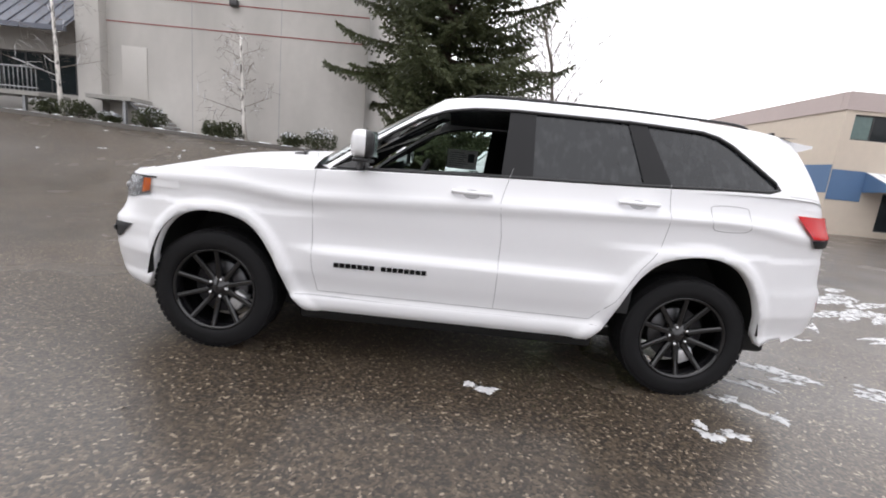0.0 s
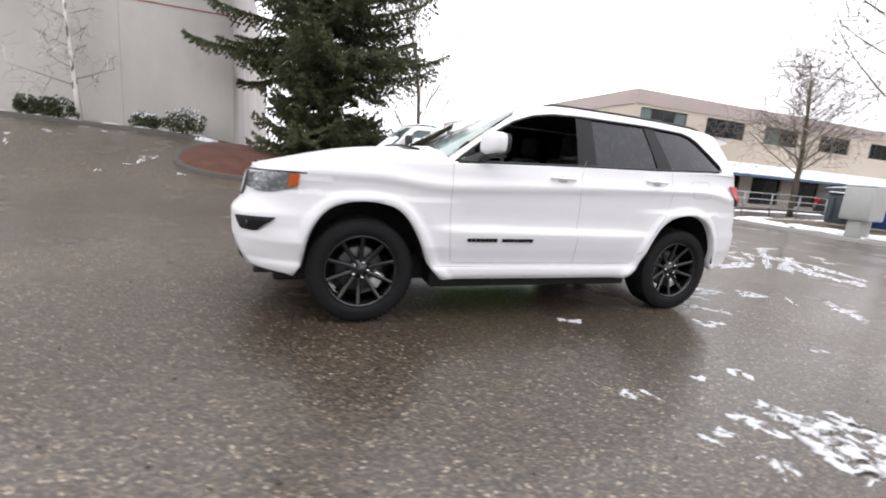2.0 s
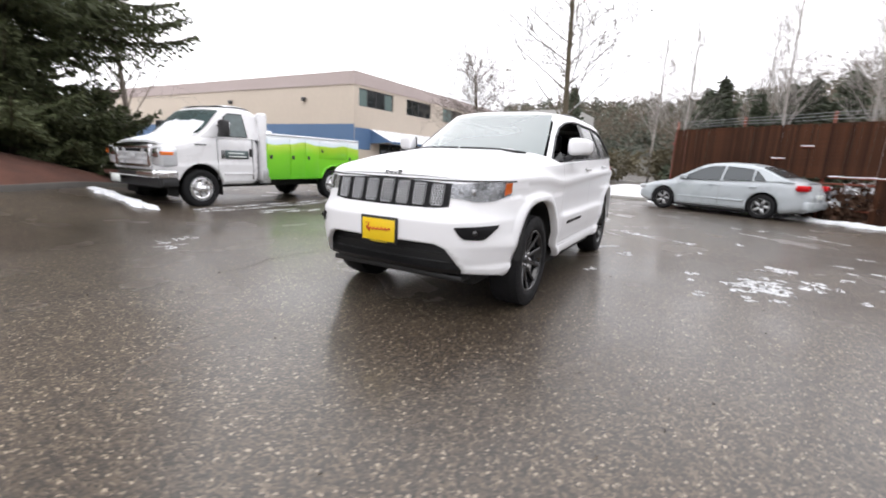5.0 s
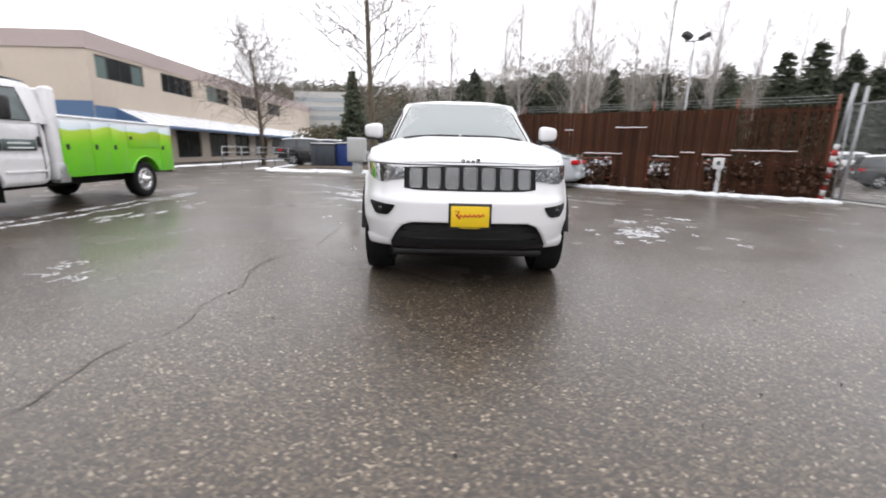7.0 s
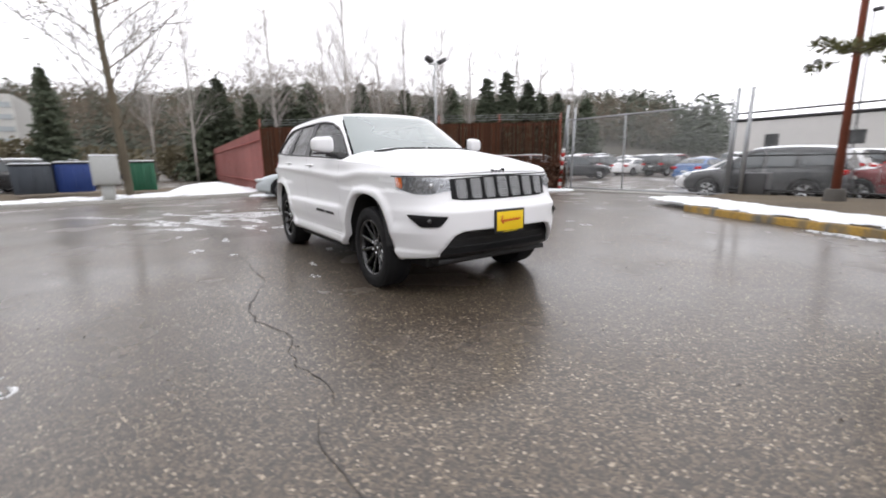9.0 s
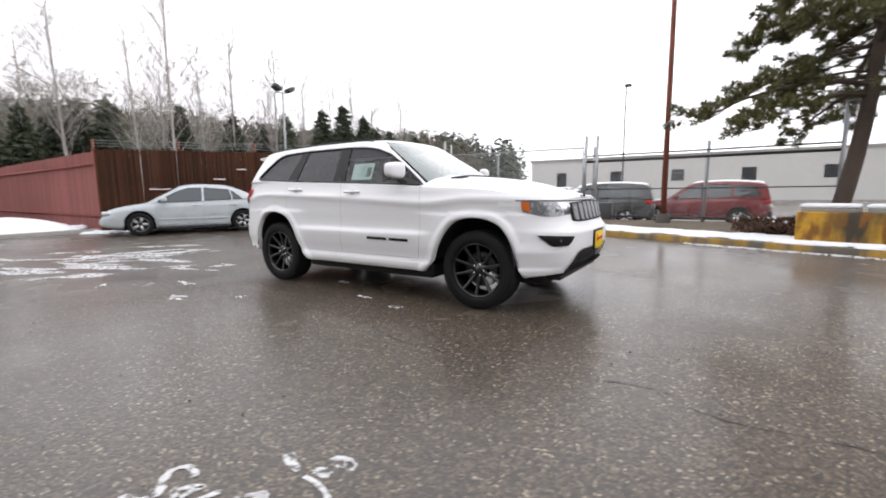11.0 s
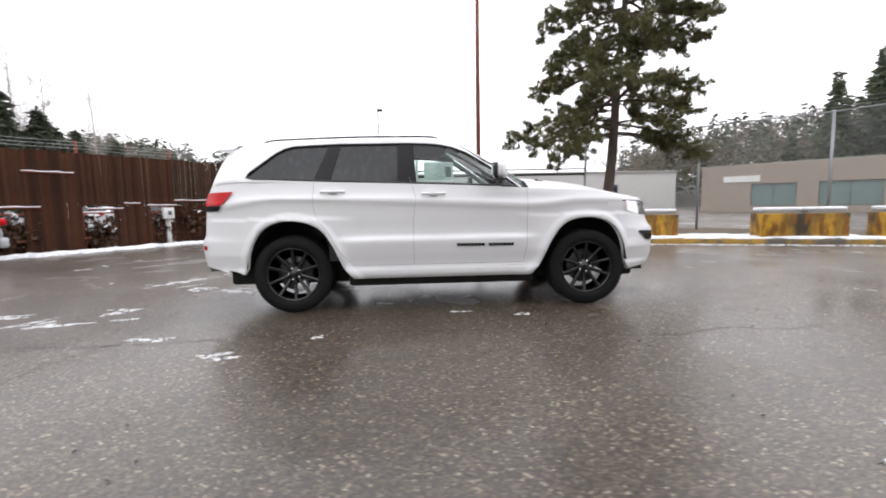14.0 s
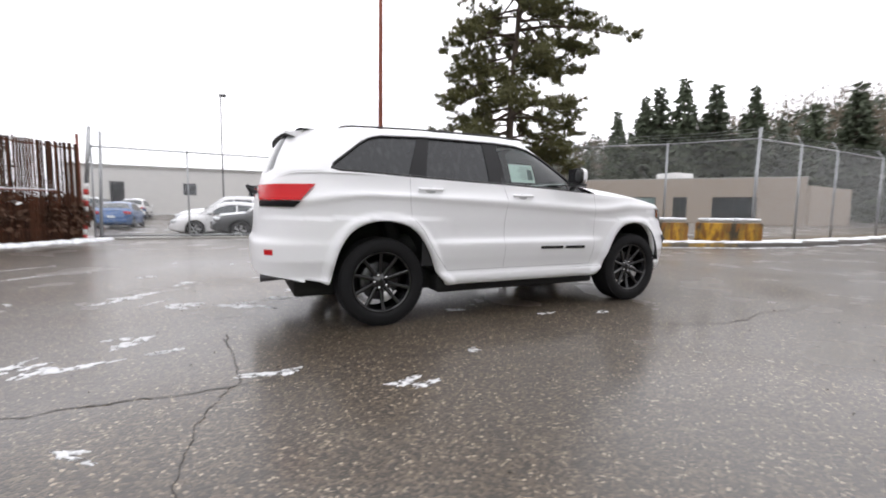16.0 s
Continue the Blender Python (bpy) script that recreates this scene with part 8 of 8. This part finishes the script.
cyp = copy_thing(EV[2], Matrix.Translation((-31.5, -7.3, 0)) @ Matrix.Diagonal((0.60, 0.60, 0.92, 1)))
tagged(cyp, "narrow dark green cypress beyond the bins")
# firs beyond the tan shop
FAR = spruce("fir_tree", "tall dark fir on the slope beyond the fence", Matrix.Translation((53.8, 37.2, 0)), 19.0, 4.4, 1.0, 0.80, 8, 0.70, 1.0, 2, 71, far_green, group="firs on the slope", droop=0.28, power=0.9)
for k, (x, y, h) in enumerate(((48.3, 43.7, 15.3), (50.7, 41.0, 17.0), (51.9, 39.6, 18.0), (55.9, 34.1, 17.7), (58.1, 30.4, 17.0), (60.9, 25.1, 14.0), (62.4, 21.6, 15.8), (64, 17.0, 15.5), (60, 28, 12.5), (46, 47, 9.0), (66, 12, 17.0), (57, 38, 13), (54, 44, 13.5), (68, 5, 18))):
    s = h / 19.0
    copy_thing(FAR, Matrix.Translation((x, y, 0)) @ Matrix.Rotation(0.9 * k, 4, "Z") @ Matrix.Diagonal((s * (0.9 + 0.08 * (k % 4)), s * (0.9 + 0.08 * (k % 4)), s, 1)))

# far woods: one mass of many small crowns on the hills
HILL = pchip((14, 30), (28, 26), (40, 20), (50, 16), (58, 11), (66, 4), (108, 3), (116, 7), (121, 16), (127, 19), (140, 19), (152, 24), (165, 29), (174, 24), (182, 19), (192, 19), (204, 16))


def hill_height(az, D):
    """Height of the wooded hills, by direction in degrees and distance."""
    return HILL(az)


def woods(name, label, count, seed, material, az0, az1, D0, D1, hmul, cone):
    rnd = random.Random(seed)
    verts, faces = [], []
    for _ in range(count):
        az = rnd.uniform(az0, az1)
        D = rnd.uniform(D0, D1)
        g = hill_height(az, D) * (D - D0 * 0.8) / (D1 - D0 * 0.8)
        x, y = D * math.cos(radians(az)), D * math.sin(radians(az))
        h = rnd.uniform(5.5, 10.5) * hmul
        r = h * (rnd.uniform(0.16, 0.24) if cone else rnd.uniform(0.32, 0.5))
        p = Vector((x, y, g - 0.5))
        n = 85 if cone else 60
        for k in range(n):
            u = (k + rnd.random()) / n
            a = rnd.uniform(0, 6.28)
            if cone:
                rr = r * (1 - u) * rnd.uniform(0.5, 1.1) + 0.1
                c = p + Vector((math.cos(a) * rr, math.sin(a) * rr, 0.12 * h + u * h * 0.86))
                diamonds(verts, faces, c, Vector((math.cos(a), math.sin(a), -0.25)), h * 0.085, h * 0.020, 1, 0.4, rnd)
            else:
                d = Vector((rnd.gauss(0, 1), rnd.gauss(0, 1), rnd.gauss(0, 1))).normalized()
                c = p + Vector((d.x * r, d.y * r, h * 0.58 + d.z * h * 0.38)) * 1.0
                diamonds(verts, faces, c, Vector((d.x, d.y, abs(d.z) + 0.6)), h * 0.15, h * 0.0065, 2, 0.7, rnd)
    return tagged(mesh_part(name, verts, faces, material, None, label, False, "stuff"), category="woods")


hv, hf = [], []
azs = [14 + 2.0 * i for i in range(96)]
for az in azs:
    for D, q in ((75, -0.6), (110, 0.25), (160, 0.7), (230, 1.0), (330, 1.1)):
        hv.append((D * math.cos(radians(az)), D * math.sin(radians(az)), -0.3 if q < 0 else hill_height(az, D) * q - 0.3))
for i in range(len(azs) - 1):
    for k in range(4):
        hf.append((i * 5 + k, i * 5 + k + 1, (i + 1) * 5 + k + 1, (i + 1) * 5 + k))
mesh_part("hill", hv, hf, mat("hill_soil", (0.075, 0.07, 0.055), 0.95, vary=0.3, scale=0.1), None, "low wooded hills round the lot", True, "structure")
woods("far_conifers", "dark conifer woods on the far hills", 1900, 1, hazed_green, 112, 203, 105, 240, 1.5, True)
woods("far_broadleaf", "bare brown winter woods on the far hills", 640, 2, far_brown, 118, 204, 70, 150, 0.7, False)
woods("slope_conifers", "dark conifers on the slope beyond the tan shop", 640, 3, hazed_green, 14, 64, 75, 210, 1.35, True)
woods("slope_broadleaf", "bare brown trees on the slope beyond the tan shop", 300, 4, far_brown, 14, 64, 66, 150, 0.85, False)

# shrubs along the hall and under the pine
for k, (x, y, r, h, sn) in enumerate(((8.35, -12.35, 0.50, 0.62, 0.02), (8.95, -12.3, 0.45, 0.55, 0.02), (11.15, -12.3, 0.62, 0.75, 0.10), (13.9, -12.3, 0.60, 0.65, 0.0), (14.9, -12.4, 0.5, 0.6, 0.05), (12.6, -12.4, 0.4, 0.35, 0.3),
                                      (6.05, -12.35, 0.45, 0.5, 0.12), (5.0, -12.3, 0.75, 0.75, 0.2))):
    bush("round_shrub", "clipped green shrub by the grey hall" + (" dusted with snow" if sn > 0.05 else ""), Matrix.Translation((x, y, ground_z(x, y) + 0.1)), r, h, 100 + k, bush_green, sn, group="shrubs by the hall")
for k, (x, y) in enumerate(((4.0, 7.3), (4.7, 7.0), (5.3, 7.1), (4.4, 7.6))):
    bush("brown_shrub", "low brown winter shrub under the pine", Matrix.Translation((x, y, 0.12)), 0.45, 0.42, 120 + k, shrub_brown, 0.03, 0.06, 500, "shrubs under the pine")

for k, (u, off, r, h, sn) in enumerate(((0.39, -0.40, 0.55, 0.95, 0.25), (0.44, -0.45, 0.60, 0.80, 0.30), (0.48, -0.40, 0.55, 1.05, 0.2), (0.63, -0.45, 0.55, 0.9, 0.2), (0.77, -0.45, 0.60, 1.0, 0.15),
                                       (0.85, -0.55, 0.75, 1.25, 0.05), (0.92, -0.55, 0.75, 1.2, 0.05), (0.98, -0.6, 0.7, 1.2, 0.05))):
    p = FA + fd * (u * flen) + fn * off
    bush("brush_heap", "heap of dark brown brush with snow behind the fence", Matrix.Translation((p.x, p.y, 0.0)), r, h, 170 + k, shrub_brown, sn, 0.16, 700, "brush behind the fence")
for k, (x, y, r, h) in enumerate(((-33.0, -8.6, 2.6, 3.4), (-36.5, -5.0, 2.8, 3.0), (-35.5, -11.5, 2.2, 3.2), (-40.0, -1.0, 3.0, 3.2))):
    bush("winter_hedge", "large leafless olive-brown hedge beyond the bins", Matrix.Translation((x, y, 0)), r, h, 140 + k, hedge_brown, 0.0, 0.30, 900, "hedges beyond the bins")

# ---- snow on the ground ----
def snow_patch(x, y, rx, ry, rot, seed, thick=0.018, parent=None, z=None):
    """An irregular flat patch of slush."""
    rnd = random.Random(seed)
    n = 44
    c, s = math.cos(rot), math.sin(rot)
    ph = [rnd.uniform(0, 6.28) for _ in range(6)]
    verts, faces = [], []
    for q in (1.0, 0.86, 0.45):
        for i in range(n):
            a = 2 * math.pi * i / n
            k = 1 + 0.22 * math.sin(2 * a + ph[0]) + 0.18 * math.sin(3 * a + ph[1]) + 0.14 * math.sin(5 * a + ph[2]) + 0.13 * math.sin(9 * a + ph[3]) + 0.12 * math.sin(14 * a + ph[4]) + 0.10 * math.sin(21 * a + ph[5])
            px, py = rx * k * math.cos(a) * q, ry * k * math.sin(a) * q
            X, Y = x + px * c - py * s, y + px * s + py * c
            g = ground_z(X, Y) if z is None else z
            verts.append((X, Y, g + (-0.004 if q == 1.0 else thick * (0.75 if q > 0.8 else 1.0) * (0.8 + 0.4 * noise.noise(Vector((X * 6, Y * 6, 1)))))))
    for r in range(2):
        for i in range(n):
            faces.append((r * n + i, r * n + (i + 1) % n, (r + 1) * n + (i + 1) % n, (r + 1) * n + i))
    faces.append(tuple(range(2 * n, 3 * n)))
    return verts, faces


def slush(name, label, patches, thick=0.018, z=None, material=None):
    verts, faces = [], []
    for i, (x, y, rx, ry, rot) in enumerate(patches):
        v, f = snow_patch(x, y, rx, ry, radians(rot), i * 7 + int(abs(x) * 100), thick, z=z)
        o = len(verts)
        verts += v
        faces += [tuple(o + k for k in q) for q in f]
    return tagged(mesh_part(name, verts, faces, material or slush_white, None, label, True, "stuff"), category="snow")


slush_white = mat("slush", (0.58, 0.585, 0.595), 0.4, vary=0.18, scale=10, bump=0.6, bump_scale=50)


def lacy(m, scale, lo, hi):
    """Lets the ground show through in ragged holes."""
    n, l = m.node_tree.nodes, m.node_tree.links
    tc, ns, rp, tr, mx = (n.new("ShaderNode" + k) for k in ("TexCoord", "TexNoise", "MapRange", "BsdfTransparent", "MixShader"))
    ns.inputs["Scale"].default_value, ns.inputs["Detail"].default_value = scale, 7
    rp.inputs["From Min"].default_value, rp.inputs["From Max"].default_value = lo, hi
    l.new(tc.outputs["Object"], ns.inputs["Vector"])
    l.new(ns.outputs["Fac"], rp.inputs["Value"])
    l.new(rp.outputs[0], mx.inputs["Fac"])
    l.new(tr.outputs[0], mx.inputs[1])
    l.new(n["Principled BSDF"].outputs[0], mx.inputs[2])
    l.new(mx.outputs[0], n["Material Output"].inputs["Surface"])


lacy(slush_white, 16, 0.40, 0.52)
rs = random.Random(77)
near = [(-0.21, 1.06, 0.14, 0.05, 20), (-0.76, 2.06, 0.10, 0.06, 30), (-0.50, 2.50, 0.16, 0.10, 100), (-0.66, 2.72, 0.15, 0.10, 60), (-0.85, 2.95, 0.12, 0.09, 10),
        (-1.66, -2.12, 0.16, 0.06, 10), (-2.42, -1.64, 0.18, 0.05, 8), (-3.85, -1.02, 0.26, 0.06, 40), (-3.28, -0.55, 0.16, 0.07, 70), (-2.95, -0.95, 0.14, 0.04, 20), (-1.05, -1.75, 0.07, 0.03, 0),
        (0.65, -1.25, 0.13, 0.04, 15), (-0.69, -0.60, 0.14, 0.05, 10), (0.15, -1.05, 0.10, 0.03, 170), (-2.9, 0.5, 0.35, 0.10, 150), (-3.6, 1.2, 0.40, 0.10, 20), (-3.2, 1.9, 0.25, 0.10, 60)]
for _ in range(14):
    near.append((rs.uniform(-6.5, -2.6), rs.uniform(-3.0, 4.6), rs.uniform(0.05, 0.20), rs.uniform(0.02, 0.06), rs.uniform(0, 180)))
for _ in range(16):
    near.append((rs.uniform(-2.4, 0.4), rs.uniform(1.9, 4.0), rs.uniform(0.04, 0.12), rs.uniform(0.03, 0.07), rs.uniform(0, 180)))
for _ in range(14):
    near.append((rs.uniform(-7.8, -5.0), rs.uniform(-3.6, -0.4), rs.uniform(0.2, 0.7), rs.uniform(0.05, 0.14), rs.uniform(20, 60)))
for _ in range(10):
    near.append((rs.uniform(-4, 0), rs.uniform(-5.6, -5.0), rs.uniform(0.1, 0.35), rs.uniform(0.02, 0.05), rs.uniform(-10, 15)))
for _ in range(18):
    near.append((rs.uniform(3.5, 12), rs.uniform(-11, -7.5), rs.uniform(0.05, 0.16), rs.uniform(0.03, 0.08), rs.uniform(0, 180)))
near += [(-2.20, 0.67, 0.24, 0.07, 150), (-1.94, 0.94, 0.22, 0.07, 155), (-2.5, 0.35, 0.28, 0.07, 150), (-1.50, 1.31, 0.12, 0.07, 160), (-4.6, -1.5, 0.5, 0.12, 30), (-5.2, -2.5, 0.7, 0.16, 35),
         (-5.3, -1.4, 0.8, 0.20, 35), (-6.4, -0.4, 0.7, 0.20, 40), (-4.3, -2.1, 0.5, 0.12, 30), (-6.1, -0.95, 0.9, 0.22, 35), (-5.1, -1.9, 0.8, 0.18, 38), (-6.8, 0.4, 0.6, 0.15, 50),
         (-1.1, 3.2, 0.22, 0.12, 20), (-1.8, 3.1, 0.30, 0.12, 30), (-2.1, 4.3, 0.3, 0.1, 40), (-3.75, -1.15, 0.34, 0.07, 30), (2.1, -3.3, 0.10, 0.05, 40)]
bits = []
for x, y, rx, ry, rot in near:
    for _ in range(3):
        a = radians(rot)
        u, v = rs.gauss(0, 0.55) * rx, rs.gauss(0, 0.8) * ry
        bits.append((x + u * math.cos(a) - v * math.sin(a), y + u * math.sin(a) + v * math.cos(a), rx * rs.uniform(0.25, 0.75), ry * rs.uniform(0.35, 0.9), rot + rs.uniform(-25, 25)))
near = bits
clumps = [(-0.60, 2.66, 0.10, 0.06, 0), (-0.60, 2.75, 0.12, 0.07, 37), (-0.58, 2.83, 0.14, 0.06, 74), (-0.86, 2.74, 0.10, 0.07, 111), (-0.59, 2.55, 0.12, 0.06, 148), (-0.52, 2.94, 0.14, 0.07, 5), (-0.86, 2.64, 0.10, 0.06, 42), (-0.43, 2.80, 0.12, 0.07, 79)]
slush("slush_clumps", "rounded clumps of slush on the asphalt", clumps, 0.016)
slush("slush_patches", "scattered thin slush on the asphalt", near, 0.006)
near_truck = [(0.66 + 0.04 * math.sin(k * 2.1), -8.6 + 0.24 * k, 0.20, 0.10 + 0.03 * math.sin(k * 1.3), 90) for k in range(9)]
slush("plough_snow", "low bank of old snow before the truck", near_truck, 0.085, material=snow)
slush("truck_slush", "thin slush streaks beside the truck", [(-0.3 - 0.85 * (k // 2), -6.35 + 0.30 * (k % 2) + 0.06 * math.sin(k * 2.7), rs.uniform(0.25, 0.5), rs.uniform(0.03, 0.06), rs.uniform(-8, 8)) for k in range(12)], 0.012)
banks = []
for k in range(34):
    u = k / 33
    p = FA.lerp(FB, u) + fn * (0.42 + 0.12 * math.sin(k * 2.3))
    banks.append((p.x, p.y, 0.30, rs.uniform(0.12, 0.22), 55 + 10 * math.sin(k)))
slush("snow_bank", "low bank of old snow along the fence and lot", banks, 0.10, material=snow)
top = []
for k in range(60):
    u = k / 59 * (len(KERB) - 2.2)
    i = int(u)
    a, b = KERB[i], KERB[i + 1]
    t = u - i
    x, y = a[0] + (b[0] - a[0]) * t, a[1] + (b[1] - a[1]) * t
    top.append((x + 0.10, y + 0.38 + 0.1 * math.sin(k * 1.7), 0.42, 0.20, -20 + 12 * math.sin(k)))
    if k < 40:
        top.append((x + 0.25, y + 0.85 + 0.15 * math.sin(k * 2.3), 0.45, 0.28, -20 + 15 * math.sin(k * 1.9)))
    if k % 3 == 0 and k > 22:
        top.append((x, y + 0.02, 0.30, 0.07, -18))
slush("verge_snow", "snow lying on the verge behind the kerb", top, 0.05, 0.13, material=snow)
gut = []
for k in range(22):
    u = 3 + k / 21 * 7.0
    i = min(int(u), len(KERB) - 2)
    a, b = KERB[i], KERB[i + 1]
    t = u - i
    gut.append((a[0] + (b[0] - a[0]) * t - 0.1, a[1] + (b[1] - a[1]) * t - 0.24, rs.uniform(0.15, 0.5), rs.uniform(0.05, 0.12), -18))
slush("gutter_snow", "melting snow along the gutter", gut, 0.03)
isl = []
for k in range(26):
    isl.append((-13.6 - rs.uniform(0, 1.0), -7.6 + 9.0 * k / 25, rs.uniform(0.3, 0.7), rs.uniform(0.2, 0.5), rs.uniform(60, 120)))
for k in range(10):
    isl.append((rs.uniform(-18, -14.5), rs.uniform(-1.8, 0.9), rs.uniform(0.6, 1.1), rs.uniform(0.4, 0.8), rs.uniform(0, 180)))
slush("island_snow", "old snow over the utility island", isl, 0.10, 0.10, material=snow)
mound = fill("snow_mound", [(p.x, p.y) for p in spline([(-13.4, -0.9), (-13.5, 0.8), (-16.2, 1.0), (-18.2, 0.5), (-18.0, -1.7), (-15.4, -2.0)], True, 4)], 0.10, snow, "heap of ploughed snow by the red fence", kind="stuff", dome=0.38)
mound["category"] = "snow"
edge = [(4.6 + 0.75 * k, -11.92 + 0.08 * math.sin(k * 2.1), 0.45, 0.13, 5 * math.sin(k)) for k in range(18)]
slush("bed_snow", "line of snow behind the kerb by the hall", edge, 0.16, material=snow)
sh = []
for k in range(14):
    sh.append((-19 - 2.2 * k, -14.2 + 0.3 * math.sin(k), 1.3, 0.45, 0))
    sh.append((-18 - 1.6 * k, -9.6 + 0.25 * math.sin(k * 1.3), 0.9, 0.25, 10))
slush("shop_snow", "snow along the shop front", sh, 0.06, material=snow)
lotsn = [(rs.uniform(-14, 8), rs.uniform(12.5, 30), rs.uniform(0.3, 0.9), rs.uniform(0.1, 0.3), rs.uniform(0, 180)) for _ in range(40)]
slush("lot_slush", "slush between the parked cars", lotsn, 0.02)


# ---- cracks and marks in the asphalt ----
def crack(name, line, w0, w1, seed, material, label, z=0.003):
    rnd = random.Random(seed)
    pts = dense(line, 0.035)
    verts, faces = [], []
    for i, (x, y) in enumerate(pts):
        a, b = pts[max(i - 1, 0)], pts[min(i + 1, len(pts) - 1)]
        d = Vector((b[0] - a[0], b[1] - a[1])).normalized()
        n = Vector((-d.y, d.x))
        o = 0.035 * noise.noise(Vector((x * 5, y * 5, seed))) + 0.022 * noise.noise(Vector((x * 17, y * 17, seed))) + rnd.uniform(-0.004, 0.004)
        w = rnd.uniform(w0, w1) * (0.4 + 0.6 * abs(noise.noise(Vector((x * 2, y * 2, seed + 9)))) * 2)
        for s in (1, -1):
            verts.append((x + n.x * (o + s * w), y + n.y * (o + s * w), ground_z(x, y) + z))
    for i in range(len(pts) - 1):
        faces.append((2 * i, 2 * i + 1, 2 * i + 3, 2 * i + 2))
    ob = mesh_part(name, verts, faces, material, ground, label, False)
    return ob


crack_dark = mat("crack_dark", (0.042, 0.038, 0.034), 0.75)
for line in ([(4.5, -2.12), (4.05, -2.07), (3.94, -2.05), (3.73, -2.06), (3.47, -2.07), (3.31, -2.03)], [(3.24, -1.92), (3.2, -1.9), (2.93, -1.91), (2.73, -1.96), (2.48, -1.95), (2.32, -1.88)],
             [(2.27, -1.88), (1.98, -1.92), (1.76, -2.02), (1.28, -1.97), (0.71, -1.71), (0.06, -1.69), (-0.72, -1.70)], [(-0.95, -1.72), (-1.6, -1.70), (-2.64, -1.8), (-4.2, -1.75), (-6.5, -1.3)]):
    crack("crack", line, 0.002, 0.010, 3, crack_dark, "long dark broken crack")
crack("crack", [(-2.80, -3.6), (-2.78, -2.7), (-2.76, -2.2), (-2.57, -1.72), (-2.66, -0.7)], 0.002, 0.007, 5, crack_dark, "fine dark crack")
crack("crack", [(-4.6, -0.25), (-3.7, -0.2), (-2.2, -0.12), (-1.2, -0.2)], 0.002, 0.005, 7, crack_dark, "fine dark crack")
mark_white = mat("mark_white", (0.58, 0.58, 0.58), 0.6, vary=0.3, scale=25)
lacy(mark_white, 22, 0.36, 0.52)
STROKES = [
    [(1.665, -3.70), (1.60, -3.67), (1.555, -3.70), (1.60, -3.76), (1.66, -3.80), (1.63, -3.86), (1.55, -3.87)],
    [(1.765, -3.69), (1.74, -3.78), (1.70, -3.87)], [(1.765, -3.70), (1.70, -3.77), (1.80, -3.80)], [(1.845, -3.68), (1.80, -3.87)],
    [(2.03, -3.87), (2.005, -3.70), (2.00, -3.60)], [(1.93, -3.68), (2.00, -3.58), (2.08, -3.67)],
    [(1.86, -3.40), (1.93, -3.43), (2.00, -3.44)], [(2.05, -3.44), (2.16, -3.46), (2.22, -3.50)],
]
for k, st in enumerate(STROKES):
    pts = [(p.x, p.y) for p in spline(st, False, 5)] if len(st) > 3 else st
    crack("paint_stroke", pts, 0.020, 0.034, 40 + k, mark_white, "white spray-painted survey stroke", 0.0035)
for k, st in enumerate(([(-6.2, 3.6), (-5.2, 4.5)], [(-5.4, 2.9), (-4.4, 3.9)])):
    crack("paint_stroke", st, 0.03, 0.05, 60 + k, mark_white, "worn white line", 0.0035)

lv, lf = [], []
rl = random.Random(91)
for _ in range(260):
    x, y = rl.uniform(-5.5, 5.0), rl.uniform(-5.2, 4.5)
    if abs(x) < 2.6 and abs(y) < 1.1:
        continue
    a, w, h = rl.uniform(0, 6.28), rl.uniform(0.006, 0.016), rl.uniform(0.004, 0.009)
    c, sn = math.cos(a), math.sin(a)
    k = len(lv)
    for u, v, z in ((-w, 0, 0.004), (0, -h, 0.006), (w, 0, 0.005), (0, h, 0.010)):
        lv.append((x + u * c - v * sn, y + u * sn + v * c, ground_z(x, y) + z))
    lf.append((k, k + 1, k + 2, k + 3))
tagged(mesh_part("leaf_litter", lv, lf, mat("leaf_bits", (0.022, 0.015, 0.010), 0.7), None, "tiny dark leaf bits on the asphalt", False, "stuff"), category="litter")
